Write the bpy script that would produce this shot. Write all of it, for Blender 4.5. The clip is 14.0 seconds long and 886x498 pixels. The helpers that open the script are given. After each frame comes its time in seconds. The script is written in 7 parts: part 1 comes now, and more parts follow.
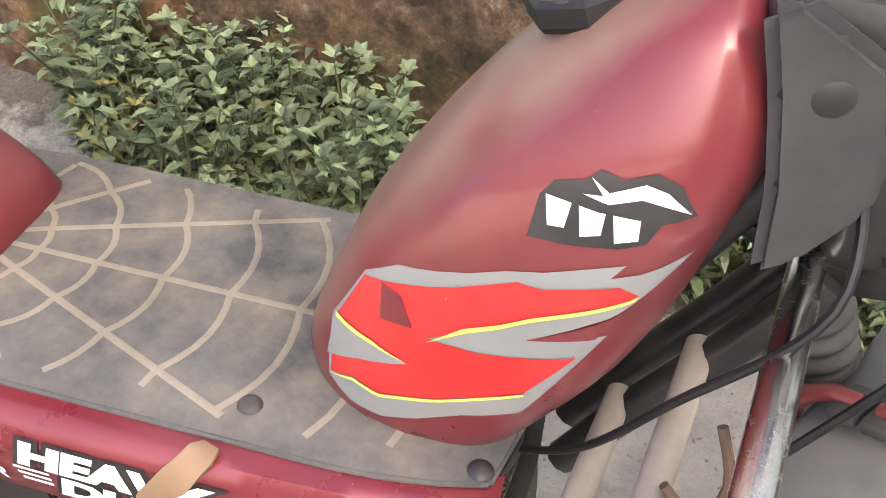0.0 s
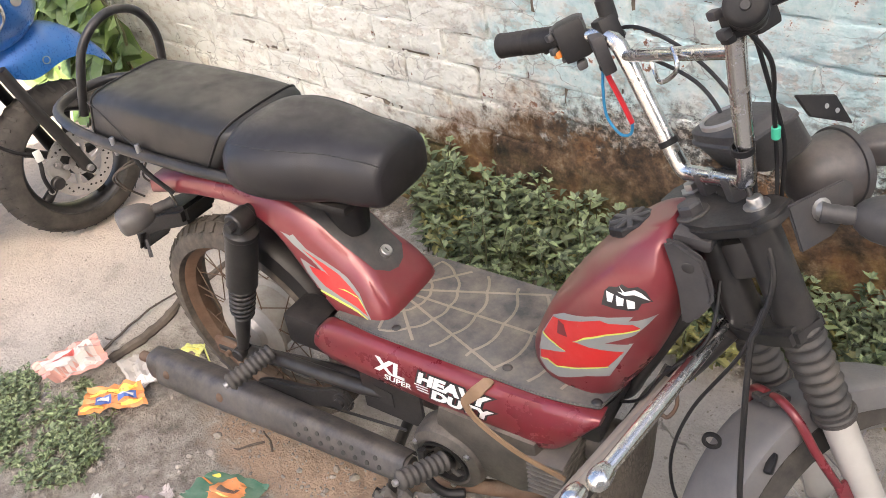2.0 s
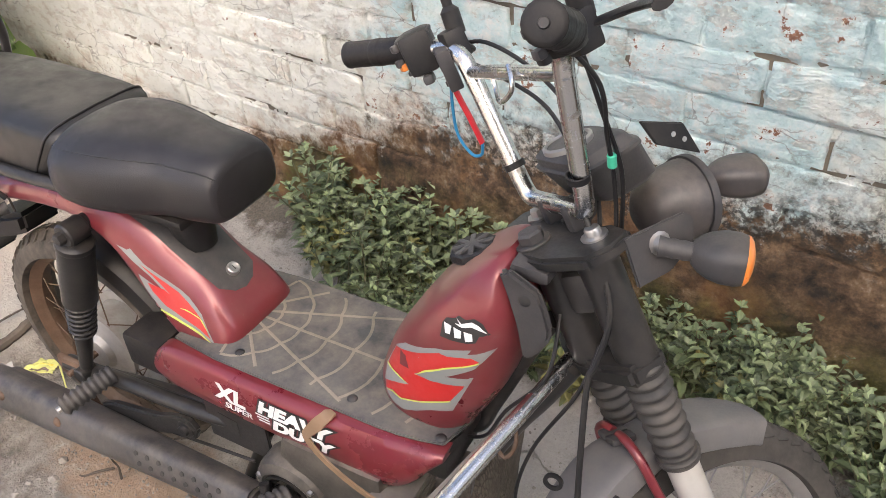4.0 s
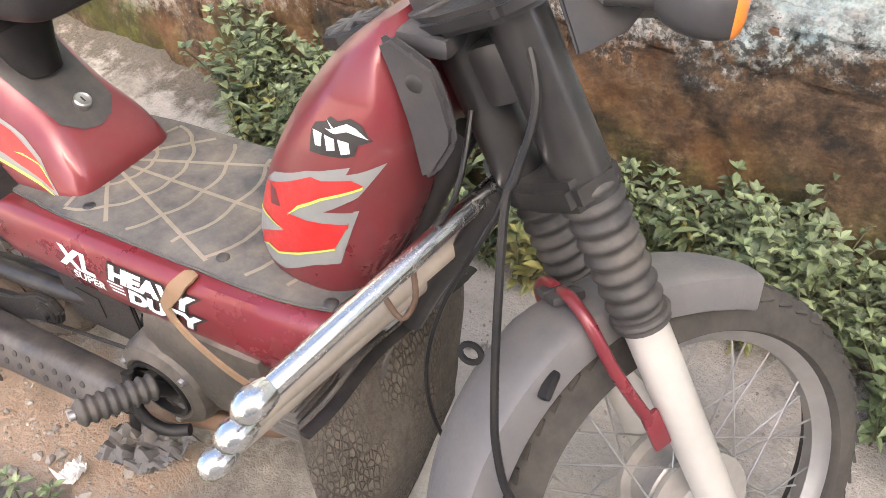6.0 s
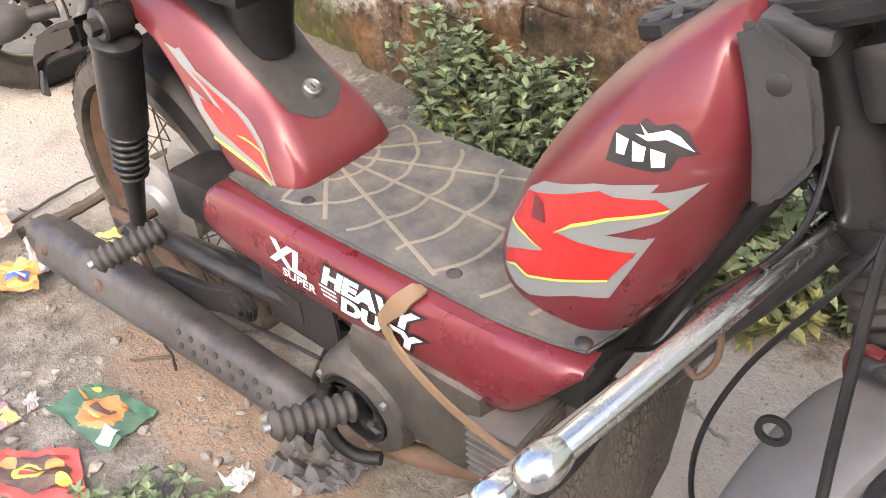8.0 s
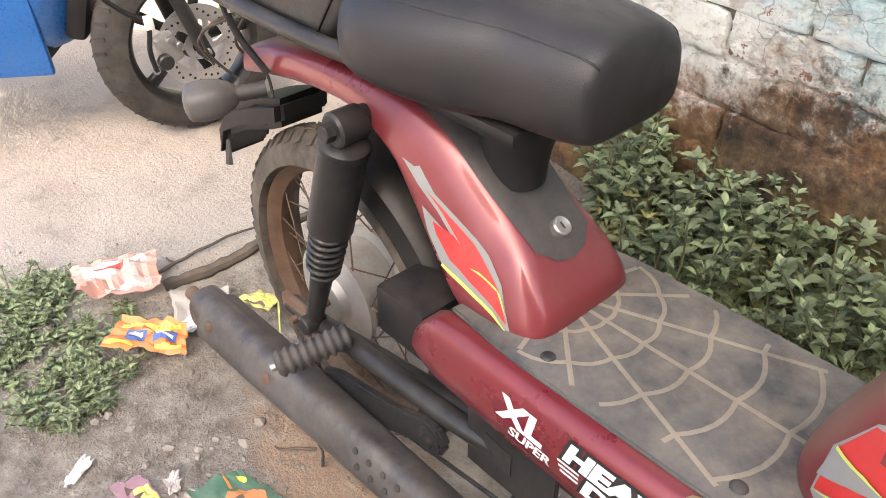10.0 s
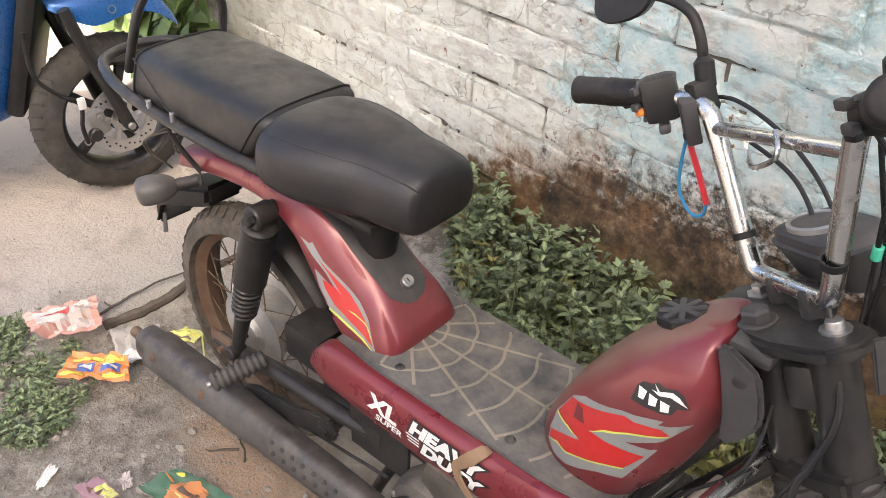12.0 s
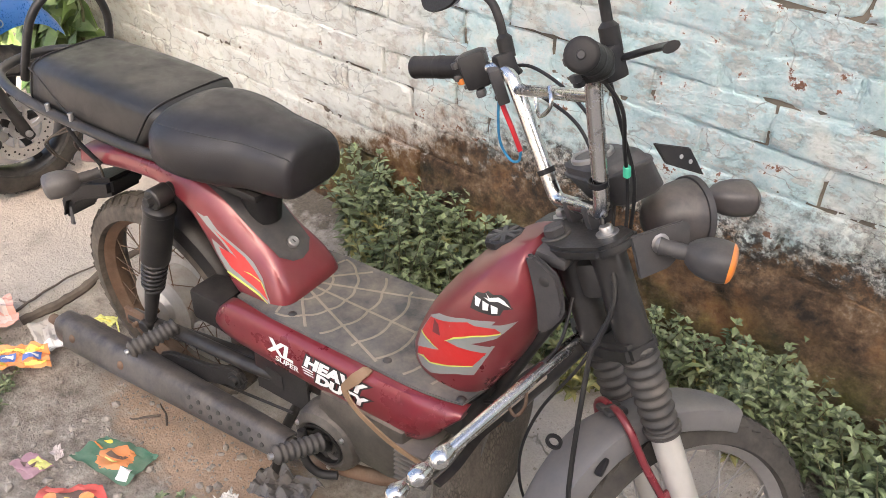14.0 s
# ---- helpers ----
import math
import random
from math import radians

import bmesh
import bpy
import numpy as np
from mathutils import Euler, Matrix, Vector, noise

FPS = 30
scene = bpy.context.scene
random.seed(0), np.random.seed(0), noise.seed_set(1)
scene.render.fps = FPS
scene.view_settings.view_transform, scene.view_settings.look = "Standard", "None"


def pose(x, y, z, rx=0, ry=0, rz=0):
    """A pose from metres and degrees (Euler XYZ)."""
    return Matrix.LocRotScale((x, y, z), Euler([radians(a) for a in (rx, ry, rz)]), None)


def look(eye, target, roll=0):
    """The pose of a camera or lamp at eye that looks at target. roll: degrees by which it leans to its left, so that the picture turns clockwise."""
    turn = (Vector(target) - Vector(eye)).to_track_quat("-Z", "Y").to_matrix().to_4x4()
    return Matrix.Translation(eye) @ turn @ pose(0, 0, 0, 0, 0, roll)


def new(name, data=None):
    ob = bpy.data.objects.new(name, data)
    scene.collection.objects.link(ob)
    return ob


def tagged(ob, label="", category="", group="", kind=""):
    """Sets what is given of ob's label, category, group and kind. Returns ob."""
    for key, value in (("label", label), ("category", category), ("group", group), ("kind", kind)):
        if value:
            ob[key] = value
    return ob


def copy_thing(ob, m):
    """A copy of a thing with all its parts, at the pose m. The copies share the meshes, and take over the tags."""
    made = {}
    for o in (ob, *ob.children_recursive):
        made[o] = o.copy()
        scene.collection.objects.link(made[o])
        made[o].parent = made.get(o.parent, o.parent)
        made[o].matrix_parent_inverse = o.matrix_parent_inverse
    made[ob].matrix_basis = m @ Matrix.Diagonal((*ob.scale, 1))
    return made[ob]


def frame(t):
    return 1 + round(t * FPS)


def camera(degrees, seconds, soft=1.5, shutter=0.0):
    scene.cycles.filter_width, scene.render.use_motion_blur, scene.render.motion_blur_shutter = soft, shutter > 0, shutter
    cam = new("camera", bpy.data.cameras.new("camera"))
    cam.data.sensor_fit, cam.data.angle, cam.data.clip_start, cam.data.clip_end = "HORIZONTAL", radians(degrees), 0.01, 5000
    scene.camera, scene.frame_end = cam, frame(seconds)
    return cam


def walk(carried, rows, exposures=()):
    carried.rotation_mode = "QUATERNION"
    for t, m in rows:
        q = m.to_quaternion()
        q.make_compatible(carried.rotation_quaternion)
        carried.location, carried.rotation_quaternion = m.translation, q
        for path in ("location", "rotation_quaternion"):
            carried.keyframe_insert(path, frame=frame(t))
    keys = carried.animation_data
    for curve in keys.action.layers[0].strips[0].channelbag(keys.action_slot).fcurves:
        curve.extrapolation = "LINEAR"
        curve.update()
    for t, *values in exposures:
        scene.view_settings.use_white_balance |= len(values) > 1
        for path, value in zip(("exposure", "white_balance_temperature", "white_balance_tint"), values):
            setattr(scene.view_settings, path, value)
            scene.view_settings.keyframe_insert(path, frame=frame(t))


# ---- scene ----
cam = camera(58.4, 14.0, 0.85)
PATH = [
    (0, (0.158, -0.013, 0.894), (-0.287, 1.334, -0.516), 4.1),
    (0.5, (0.212, -0.123, 1.03), (-0.328, 1.168, -0.399), 1.2),
    (1, (0.332, -0.274, 1.209), (-0.492, 0.9, -0.184), -6.1),
    (1.5, (0.435, -0.372, 1.315), (-0.557, 0.775, 0.011), -8.6),
    (2, (0.505, -0.433, 1.381), (-0.598, 0.687, 0.145), -9.4),
    (2.5, (0.537, -0.47, 1.409), (-0.598, 0.652, 0.204), -9.1),
    (3, (0.544, -0.446, 1.392), (-0.507, 0.759, 0.19), -6.8),
    (3.2, (0.551, -0.421, 1.388), (-0.474, 0.814, 0.195), -6.1),
    (5.3, (0.557, -0.159, 1.166), (-0.364, 1.029, -0.153), -2.4),
    (5.5, (0.561, -0.151, 1.133), (-0.361, 1.031, -0.19), -2.8),
    (6, (0.562, -0.139, 1.056), (-0.359, 1.004, -0.302), -4.6),
    (6.5, (0.57, -0.134, 1.0), (-0.32, 0.97, -0.41), -5.6),
    (7, (0.55, -0.133, 0.978), (-0.368, 0.945, -0.434), -6.5),
    (7.5, (0.478, -0.145, 0.983), (-0.585, 0.879, -0.367), -6.1),
    (8, (0.401, -0.157, 0.982), (-0.781, 0.818, -0.304), -5.8),
    (8.5, (0.309, -0.186, 0.993), (-0.967, 0.735, -0.241), -5.2),
    (8.7, (0.276, -0.192, 0.999), (-1.044, 0.696, -0.212), -5.0),
    (10.8, (0.141, -0.221, 1.137), (-1.094, 0.731, -0.116), 1.3),
    (11, (0.183, -0.24, 1.179), (-1.023, 0.765, -0.06), 1.8),
    (11.5, (0.309, -0.299, 1.264), (-0.888, 0.763, 0.063), 1.3),
    (12, (0.432, -0.355, 1.329), (-0.751, 0.741, 0.147), 1.3),
    (12.5, (0.541, -0.416, 1.371), (-0.605, 0.696, 0.168), 1.0),
    (13, (0.604, -0.44, 1.386), (-0.43, 0.743, 0.148), 2.9),
    (13.5, (0.625, -0.453, 1.405), (-0.382, 0.754, 0.169), 2.6),
    (14, (0.644, -0.46, 1.415), (-0.381, 0.772, 0.218), 0.6),
]
EXPOSURES = [(0.0, 2.48, 6800, 10), (0.5, 2.7, 6800, 10), (1.0, 2.52, 6800, 10), (1.5, 2.15, 6800, 10), (2.5, 1.75, 6800, 10), (3.2, 1.7, 6800, 10), (5.3, 2.2, 6800, 10), (6.5, 2.5, 6800, 10), (8.0, 2.4, 6800, 10), (8.7, 2.25, 6800, 10), (10.8, 1.95, 6800, 10), (12.0, 1.7, 6800, 10), (13.0, 1.78, 6800, 10), (14.0, 1.82, 6800, 10)]
walk(cam, [(t, look(eye, target, roll)) for t, eye, target, roll in PATH], EXPOSURES)

# ---- world and light ----
world = bpy.data.worlds.new("sky")
scene.world = world
world.use_nodes = True
wn = world.node_tree.nodes
sky = wn.new("ShaderNodeTexSky")
sky.sky_type, sky.sun_disc = "NISHITA", False
SUN_ELEV, SUN_AZ = 42.0, 137.0
sky.sun_elevation, sky.sun_rotation = radians(SUN_ELEV), radians(SUN_AZ)
sky.air_density, sky.dust_density = 0.8, 5.0
world.node_tree.links.new(sky.outputs[0], wn["Background"].inputs[0])
wn["Background"].inputs[1].default_value = 0.15
sun = new("sun", bpy.data.lights.new("sun", "SUN"))
sun.data.energy, sun.data.angle, sun.data.color = 3.6, radians(0.6), (1.0, 0.91, 0.80)
# azimuth is measured from north (+y) clockwise
sd = Vector((math.sin(radians(SUN_AZ)) * math.cos(radians(SUN_ELEV)), math.cos(radians(SUN_AZ)) * math.cos(radians(SUN_ELEV)), math.sin(radians(SUN_ELEV))))
sun.matrix_world = look(sd * 20, (0, 0, 0))


# ---- materials ----
def material(name, base=(0.5, 0.5, 0.5), rough=0.5, metal=0.0, coat=0.0):
    m = bpy.data.materials.new(name)
    m.use_nodes = True
    b = m.node_tree.nodes["Principled BSDF"]
    b.inputs["Base Color"].default_value = (*base, 1)
    b.inputs["Roughness"].default_value = rough
    b.inputs["Metallic"].default_value = metal
    b.inputs["Coat Weight"].default_value = coat
    return m


class Net:
    """Short hand for node trees."""

    def __init__(self, m):
        self.t = m.node_tree
        self.b = self.t.nodes["Principled BSDF"]

    def n(self, kind, **kw):
        node = self.t.nodes.new(kind)
        for k, v in kw.items():
            node.inputs[k.replace("_", " ")].default_value = v
        return node

    def to(self, a, b):
        self.t.links.new(a, b)

    def coords(self, scale=(1, 1, 1)):
        g = self.n("ShaderNodeNewGeometry")
        mp = self.n("ShaderNodeMapping")
        mp.inputs["Scale"].default_value = scale
        self.to(g.outputs["Position"], mp.inputs["Vector"])
        return mp.outputs[0]

    def noise(self, scale, detail=6, rough=0.6, stretch=(1, 1, 1), dist=0.0):
        t = self.n("ShaderNodeTexNoise", Scale=scale, Detail=detail, Roughness=rough, Distortion=dist)
        self.to(self.coords(stretch), t.inputs["Vector"])
        return t.outputs["Fac"]

    def ramp(self, fac, stops):
        r = self.n("ShaderNodeValToRGB")
        el = r.color_ramp.elements
        while len(el) < len(stops):
            el.new(0.5)
        for e, (p, c) in zip(el, stops):
            e.position = p
            e.color = (*c, 1) if len(c) == 3 else c
        self.to(fac, r.inputs[0])
        return r.outputs[0]

    def gray(self, fac, lo, hi, a=0.0, b=1.0):
        r = self.n("ShaderNodeMapRange")
        r.inputs[1].default_value, r.inputs[2].default_value = lo, hi
        r.inputs[3].default_value, r.inputs[4].default_value = a, b
        self.to(fac, r.inputs[0])
        return r.outputs[0]

    def mix(self, fac, a, b, mode="MIX"):
        x = self.n("ShaderNodeMix")
        x.data_type, x.blend_type = "RGBA", mode
        for v, i in ((fac, 0), (a, 6), (b, 7)):
            if isinstance(v, (int, float)):
                x.inputs[i].default_value = v
            elif isinstance(v, tuple):
                x.inputs[i].default_value = (*v, 1)
            else:
                self.to(v, x.inputs[i])
        return x.outputs[2]

    def math(self, op, a, b=0.0):
        x = self.n("ShaderNodeMath")
        x.operation = op
        for v, i in ((a, 0), (b, 1)):
            if isinstance(v, (int, float)):
                x.inputs[i].default_value = v
            else:
                self.to(v, x.inputs[i])
        return x.outputs[0]

    def up(self):
        """How far the surface faces up, 0 to 1 (dust settles there)."""
        g = self.n("ShaderNodeNewGeometry")
        s = self.n("ShaderNodeSeparateXYZ")
        self.to(g.outputs["Normal"], s.inputs[0])
        return self.gray(s.outputs[2], 0.1, 0.95)

    def z(self, axis=2):
        g = self.n("ShaderNodeNewGeometry")
        s = self.n("ShaderNodeSeparateXYZ")
        self.to(g.outputs["Position"], s.inputs[0])
        return s.outputs[axis]

    def bump(self, height, strength=0.3, dist=0.002):
        b = self.n("ShaderNodeBump", Strength=strength, Distance=dist)
        self.to(height, b.inputs["Height"])
        self.to(b.outputs[0], self.b.inputs["Normal"])

    def color(self, c):
        self.to(c, self.b.inputs["Base Color"])

    def rough(self, r):
        self.to(r, self.b.inputs["Roughness"])


DUST = (0.36, 0.30, 0.235)


def dusty(name, base, rough=0.5, metal=0.0, coat=0.0, dust=0.5, grain=60.0, bump=0.15, vary=0.25, dust_color=DUST):
    """A surface with tone variation, blotches of settled dust and fine grain."""
    m = material(name, base, rough, metal, coat)
    k = Net(m)
    big, fine = k.noise(9, 5), k.noise(grain * 4, 4)
    dark = tuple(c * (1 - vary) for c in base)
    lite = tuple(min(1, c * (1 + vary)) for c in base)
    tone = k.ramp(big, [(0.3, dark), (0.7, lite)])
    settle = k.math("MULTIPLY", k.gray(k.noise(22, 7, 0.65), 0.35, 0.75), k.gray(k.up(), 0, 1, 0.35, 1.0))
    settle = k.math("MULTIPLY", settle, dust)
    k.color(k.mix(settle, tone, dust_color))
    k.rough(k.math("ADD", k.math("MULTIPLY", settle, 0.6), k.gray(fine, 0.3, 0.7, rough - 0.06, rough + 0.08)))
    if bump:
        k.bump(fine, bump, 0.0008)
    return m


M = {}
M["red_bright"] = dusty("bright_red_foil", (0.50, 0.016, 0.018), 0.4, 0, 0.2, 0.22, 40, 0.0, 0.08)
M["foil_grey"] = dusty("silver_grey_foil", (0.24, 0.25, 0.245), 0.42, 0.1, 0.1, 0.3, 40, 0.0, 0.1)
M["foil_white"] = dusty("white_foil", (0.74, 0.73, 0.70), 0.5, 0, 0, 0.25, 40, 0.0, 0.05)
M["foil_black"] = dusty("black_foil", (0.015, 0.015, 0.016), 0.45, 0, 0, 0.2, 40, 0.0, 0.1)
M["foil_lime"] = dusty("lime_foil", (0.55, 0.62, 0.12), 0.5, 0, 0, 0.2, 40, 0.0, 0.05)
M["plastic"] = dusty("black_plastic", (0.009, 0.009, 0.010), 0.42, 0, 0, 0.10, 80, 0.2, 0.3)
M["plastic_grey"] = dusty("faded_grey_plastic", (0.034, 0.033, 0.035), 0.48, 0, 0, 0.18, 80, 0.25, 0.25)
M["black_paint"] = dusty("black_painted_steel", (0.015, 0.015, 0.016), 0.36, 0.0, 0.2, 0.15, 60, 0.1, 0.3)
M["muffler"] = dusty("sooty_black_steel", (0.055, 0.052, 0.053), 0.34, 0.2, 0, 0.42, 60, 0.25, 0.4)
M["gaiter"] = dusty("dusty_grey_rubber", (0.034, 0.032, 0.031), 0.58, 0, 0, 0.28, 60, 0.3, 0.3)
M["guard_grey"] = dusty("sun_faded_plastic", (0.125, 0.122, 0.123), 0.5, 0, 0, 0.22, 60, 0.12, 0.12)
M["engine_grey"] = dusty("dusty_engine_casting", (0.040, 0.036, 0.032), 0.42, 0.1, 0, 0.5, 40, 0.35, 0.4)
M["fin"] = dusty("grimy_fins", (0.16, 0.145, 0.13), 0.5, 0.3, 0, 0.4, 60, 0.3, 0.3)
M["clay_bar"] = dusty("clay_smeared_tube", (0.34, 0.29, 0.23), 0.55, 0.2, 0, 0.6, 40, 0.3, 0.3)
M["rubber"] = dusty("black_rubber", (0.008, 0.008, 0.009), 0.5, 0, 0, 0.12, 80, 0.3, 0.2)
M["mat"] = dusty("dusty_rubber_mat", (0.066, 0.066, 0.066), 0.8, 0, 0, 0.42, 50, 0.5, 0.35)
M["mat_rib"] = dusty("sand_filled_ribs", (0.19, 0.165, 0.13), 0.9, 0, 0, 0.5, 60, 0.4, 0.35)
M["steel"] = dusty("dull_steel", (0.42, 0.41, 0.40), 0.35, 0.9, 0, 0.35, 60, 0.1, 0.2)
M["rust"] = dusty("rusty_steel", (0.11, 0.062, 0.038), 0.75, 0.3, 0, 0.45, 60, 0.5, 0.5)
M["alloy"] = dusty("dirty_alloy", (0.40, 0.385, 0.36), 0.5, 0.6, 0, 0.6, 60, 0.3, 0.3)
M["white_leg"] = dusty("silver_painted_leg", (0.50, 0.48, 0.44), 0.4, 0.2, 0.1, 0.35, 50, 0.1, 0.12)
M["cable"] = dusty("black_cable_sheath", (0.008, 0.008, 0.009), 0.4, 0, 0, 0.08, 60, 0.05, 0.2)
M["amber"] = dusty("amber_lens", (0.75, 0.22, 0.03), 0.3, 0, 0.4, 0.2, 60, 0.0, 0.1)
M["lens_faded"] = dusty("sun_faded_lens", (0.075, 0.070, 0.068), 0.45, 0, 0.1, 0.3, 60, 0.1, 0.15)
M["lens_grey"] = dusty("dusty_lens", (0.040, 0.036, 0.037), 0.42, 0, 0.1, 0.3, 60, 0.1, 0.15)
for key in ("plastic", "black_paint", "rubber", "cable"):
    M[key].node_tree.nodes["Principled BSDF"].inputs["Specular IOR Level"].default_value = 0.32
M["red_sleeve"] = material("red_sleeve", (0.6, 0.02, 0.03), 0.4)
M["blue_wire"] = material("blue_wire", (0.02, 0.22, 0.42), 0.4)
M["green_tape"] = material("green_tape", (0.05, 0.45, 0.28), 0.5)
M["strap"] = dusty("brown_strap", (0.20, 0.120, 0.064), 0.7, 0, 0, 0.3, 60, 0.3, 0.3)
M["cloth"] = dusty("dark_grey_rag", (0.11, 0.108, 0.11), 0.95, 0, 0, 0.4, 60, 0.5, 0.4)
M["blue_paint"] = dusty("metallic_blue_paint", (0.015, 0.13, 0.42), 0.28, 0.3, 0.5, 0.15, 40, 0.0, 0.1)
M["disc"] = dusty("brushed_steel_disc", (0.62, 0.60, 0.58), 0.3, 0.9, 0, 0.2, 60, 0.1, 0.15)


def chrome():
    m = material("worn_chrome", (0.66, 0.65, 0.63), 0.2, 1.0)
    k = Net(m)
    spots = k.gray(k.noise(48, 9, 0.75), 0.54, 0.72)
    k.color(k.mix(spots, (0.62, 0.61, 0.59), (0.27, 0.225, 0.17)))
    k.rough(k.gray(spots, 0, 1, 0.22, 0.65))
    return m


def vinyl(name, base, weave):
    m = material(name, base, 0.45)
    k = Net(m)
    w1 = k.n("ShaderNodeTexVoronoi", Scale=weave)
    k.to(k.coords(), w1.inputs["Vector"])
    dust = k.math("MULTIPLY", k.gray(k.noise(7, 6, 0.6), 0.38, 0.7), k.gray(k.up(), 0, 1, 0.02, 0.11))
    k.color(k.mix(dust, base, (0.22, 0.20, 0.185)))
    k.rough(k.gray(k.noise(30, 5), 0.3, 0.7, 0.32, 0.55))
    k.bump(w1.outputs["Distance"], 0.35, 0.0006)
    return m


def tyre_mat(name, dust):
    m = material(name, (0.03, 0.028, 0.026), 0.8)
    k = Net(m)
    d = k.gray(k.noise(14, 7, 0.7), 0.3, 0.7)
    k.color(k.mix(d, (0.016, 0.015, 0.014), dust))
    k.bump(k.noise(160, 4), 0.4, 0.001)
    return m


def flap_mat():
    m = material("cracked_muddy_flap", (0.05, 0.045, 0.04), 0.9)
    k = Net(m)
    d, f = k.noise(14, 8, 0.7), k.noise(150, 6, 0.75, (1, 1, 0.6))
    v = k.n("ShaderNodeTexVoronoi", Scale=140)
    v.feature = "DISTANCE_TO_EDGE"
    k.to(k.coords((1, 1, 0.5)), v.inputs["Vector"])
    crack = k.math("MULTIPLY", k.gray(v.outputs["Distance"], 0.16, 0.02), k.gray(k.noise(7, 4), 0.42, 0.56))
    tone = k.ramp(d, [(0.3, (0.080, 0.069, 0.058)), (0.50, (0.16, 0.138, 0.115)), (0.72, (0.26, 0.222, 0.185))])
    tone = k.mix(k.gray(f, 0.35, 0.7, 0.0, 0.45), tone, (0.03, 0.025, 0.021))
    k.color(k.mix(k.math("MULTIPLY", crack, 0.7), tone, (0.035, 0.029, 0.024)))
    k.bump(k.math("SUBTRACT", f, k.math("MULTIPLY", crack, 1.2)), 0.9, 0.004)
    return m


def brick_mat():
    """Old limewash on bricks: white, turquoise further along, bare and stained towards the foot where damp has thrown the paint off."""
    m = material("limewashed_brick", (0.7, 0.7, 0.65), 0.9)
    k = Net(m)
    x, z = k.z(0), k.z(2)
    n1, n2, n3 = k.noise(5, 6, 0.65), k.noise(24, 8, 0.7), k.noise(90, 6, 0.7)
    ob = k.n("ShaderNodeObjectInfo")
    white = k.ramp(n2, [(0.26, (0.52, 0.47, 0.39)), (0.36, (0.80, 0.80, 0.71)), (0.46, (0.92, 0.925, 0.85)), (0.8, (0.95, 0.955, 0.90))])
    turq = k.ramp(n2, [(0.26, (0.34, 0.52, 0.52)), (0.38, (0.60, 0.80, 0.80)), (0.52, (0.74, 0.89, 0.885)), (0.66, (0.92, 0.94, 0.90))])
    edge = k.math("ADD", k.math("ADD", x, k.math("MULTIPLY", z, 0.45)), k.math("MULTIPLY", k.math("SUBTRACT", n1, 0.5), 0.9))
    paint = k.mix(k.gray(edge, -0.40, -0.26), white, turq)
    paint = k.mix(k.gray(k.noise(3.1, 5, 0.6), 0.52, 0.60, 0.0, 0.8), paint, white)
    # coats that have flaked off in scales down to a pinkish undercoat
    flake = k.gray(k.noise(15, 9, 0.72, (1, 1, 1.9)), 0.54, 0.565)
    under = k.ramp(n3, [(0.3, (0.47, 0.36, 0.28)), (0.55, (0.68, 0.60, 0.51)), (0.75, (0.80, 0.77, 0.70))])
    paint = k.mix(k.math("MULTIPLY", flake, 0.38), paint, under)
    pits = k.gray(k.noise(70, 8, 0.75, (1, 1, 2.2)), 0.64, 0.665)
    paint = k.mix(k.math("MULTIPLY", pits, 0.8), paint, (0.17, 0.145, 0.11))
    clay = k.ramp(n3, [(0.25, (0.20, 0.085, 0.05)), (0.6, (0.36, 0.19, 0.12)), (0.8, (0.48, 0.33, 0.23))])
    bare = k.gray(k.math("ADD", n2, k.math("MULTIPLY", ob.outputs["Random"], 0.12)), 0.715, 0.73)
    shade = k.gray(ob.outputs["Random"], 0, 1, 0.92, 1.05)
    paint = k.mix(1.0, paint, shade, "MULTIPLY")
    col = k.mix(bare, paint, clay)
    v = k.n("ShaderNodeTexVoronoi", Scale=8.5)
    v.feature = "DISTANCE_TO_EDGE"
    warp = k.n("ShaderNodeVectorMath")
    warp.operation = "MULTIPLY_ADD"
    nz = k.n("ShaderNodeTexNoise", Scale=9.0, Detail=6.0)
    k.to(k.coords(), nz.inputs["Vector"])
    k.to(nz.outputs["Color"], warp.inputs[0])
    warp.inputs[1].default_value = (0.22, 0.0, 0.22)
    k.to(k.coords((1.0, 0.2, 1.9)), warp.inputs[2])
    k.to(warp.outputs[0], v.inputs["Vector"])
    split = k.math("MULTIPLY", k.gray(v.outputs["Distance"], 0.022, 0.006), k.gray(k.noise(4.2, 4), 0.48, 0.56))
    col = k.mix(k.math("MULTIPLY", split, 0.45), col, (0.10, 0.085, 0.065))
    grime = k.math("MULTIPLY", k.gray(k.noise(2.2, 8, 0.7, (1, 1, 0.6)), 0.48, 0.68), k.gray(k.noise(40, 7, 0.75), 0.42, 0.60))
    col = k.mix(k.math("MULTIPLY", grime, 0.10), col, (0.26, 0.22, 0.16))
    # damp foot: the paint ends at a ragged height that climbs along the wall
    top = k.math("ADD", k.gray(x, -1.2, -0.45, 0.19, 0.40), k.gray(x, -0.45, 0.4, 0.0, 0.09))
    hgt = k.math("SUBTRACT", z, top)
    ragged = k.math("ADD", hgt, k.math("MULTIPLY", k.math("SUBTRACT", n2, 0.5), 0.34))
    ragged = k.math("ADD", ragged, k.math("MULTIPLY", k.math("SUBTRACT", n1, 0.5), 0.25))
    foot = k.gray(ragged, 0.03, -0.03)
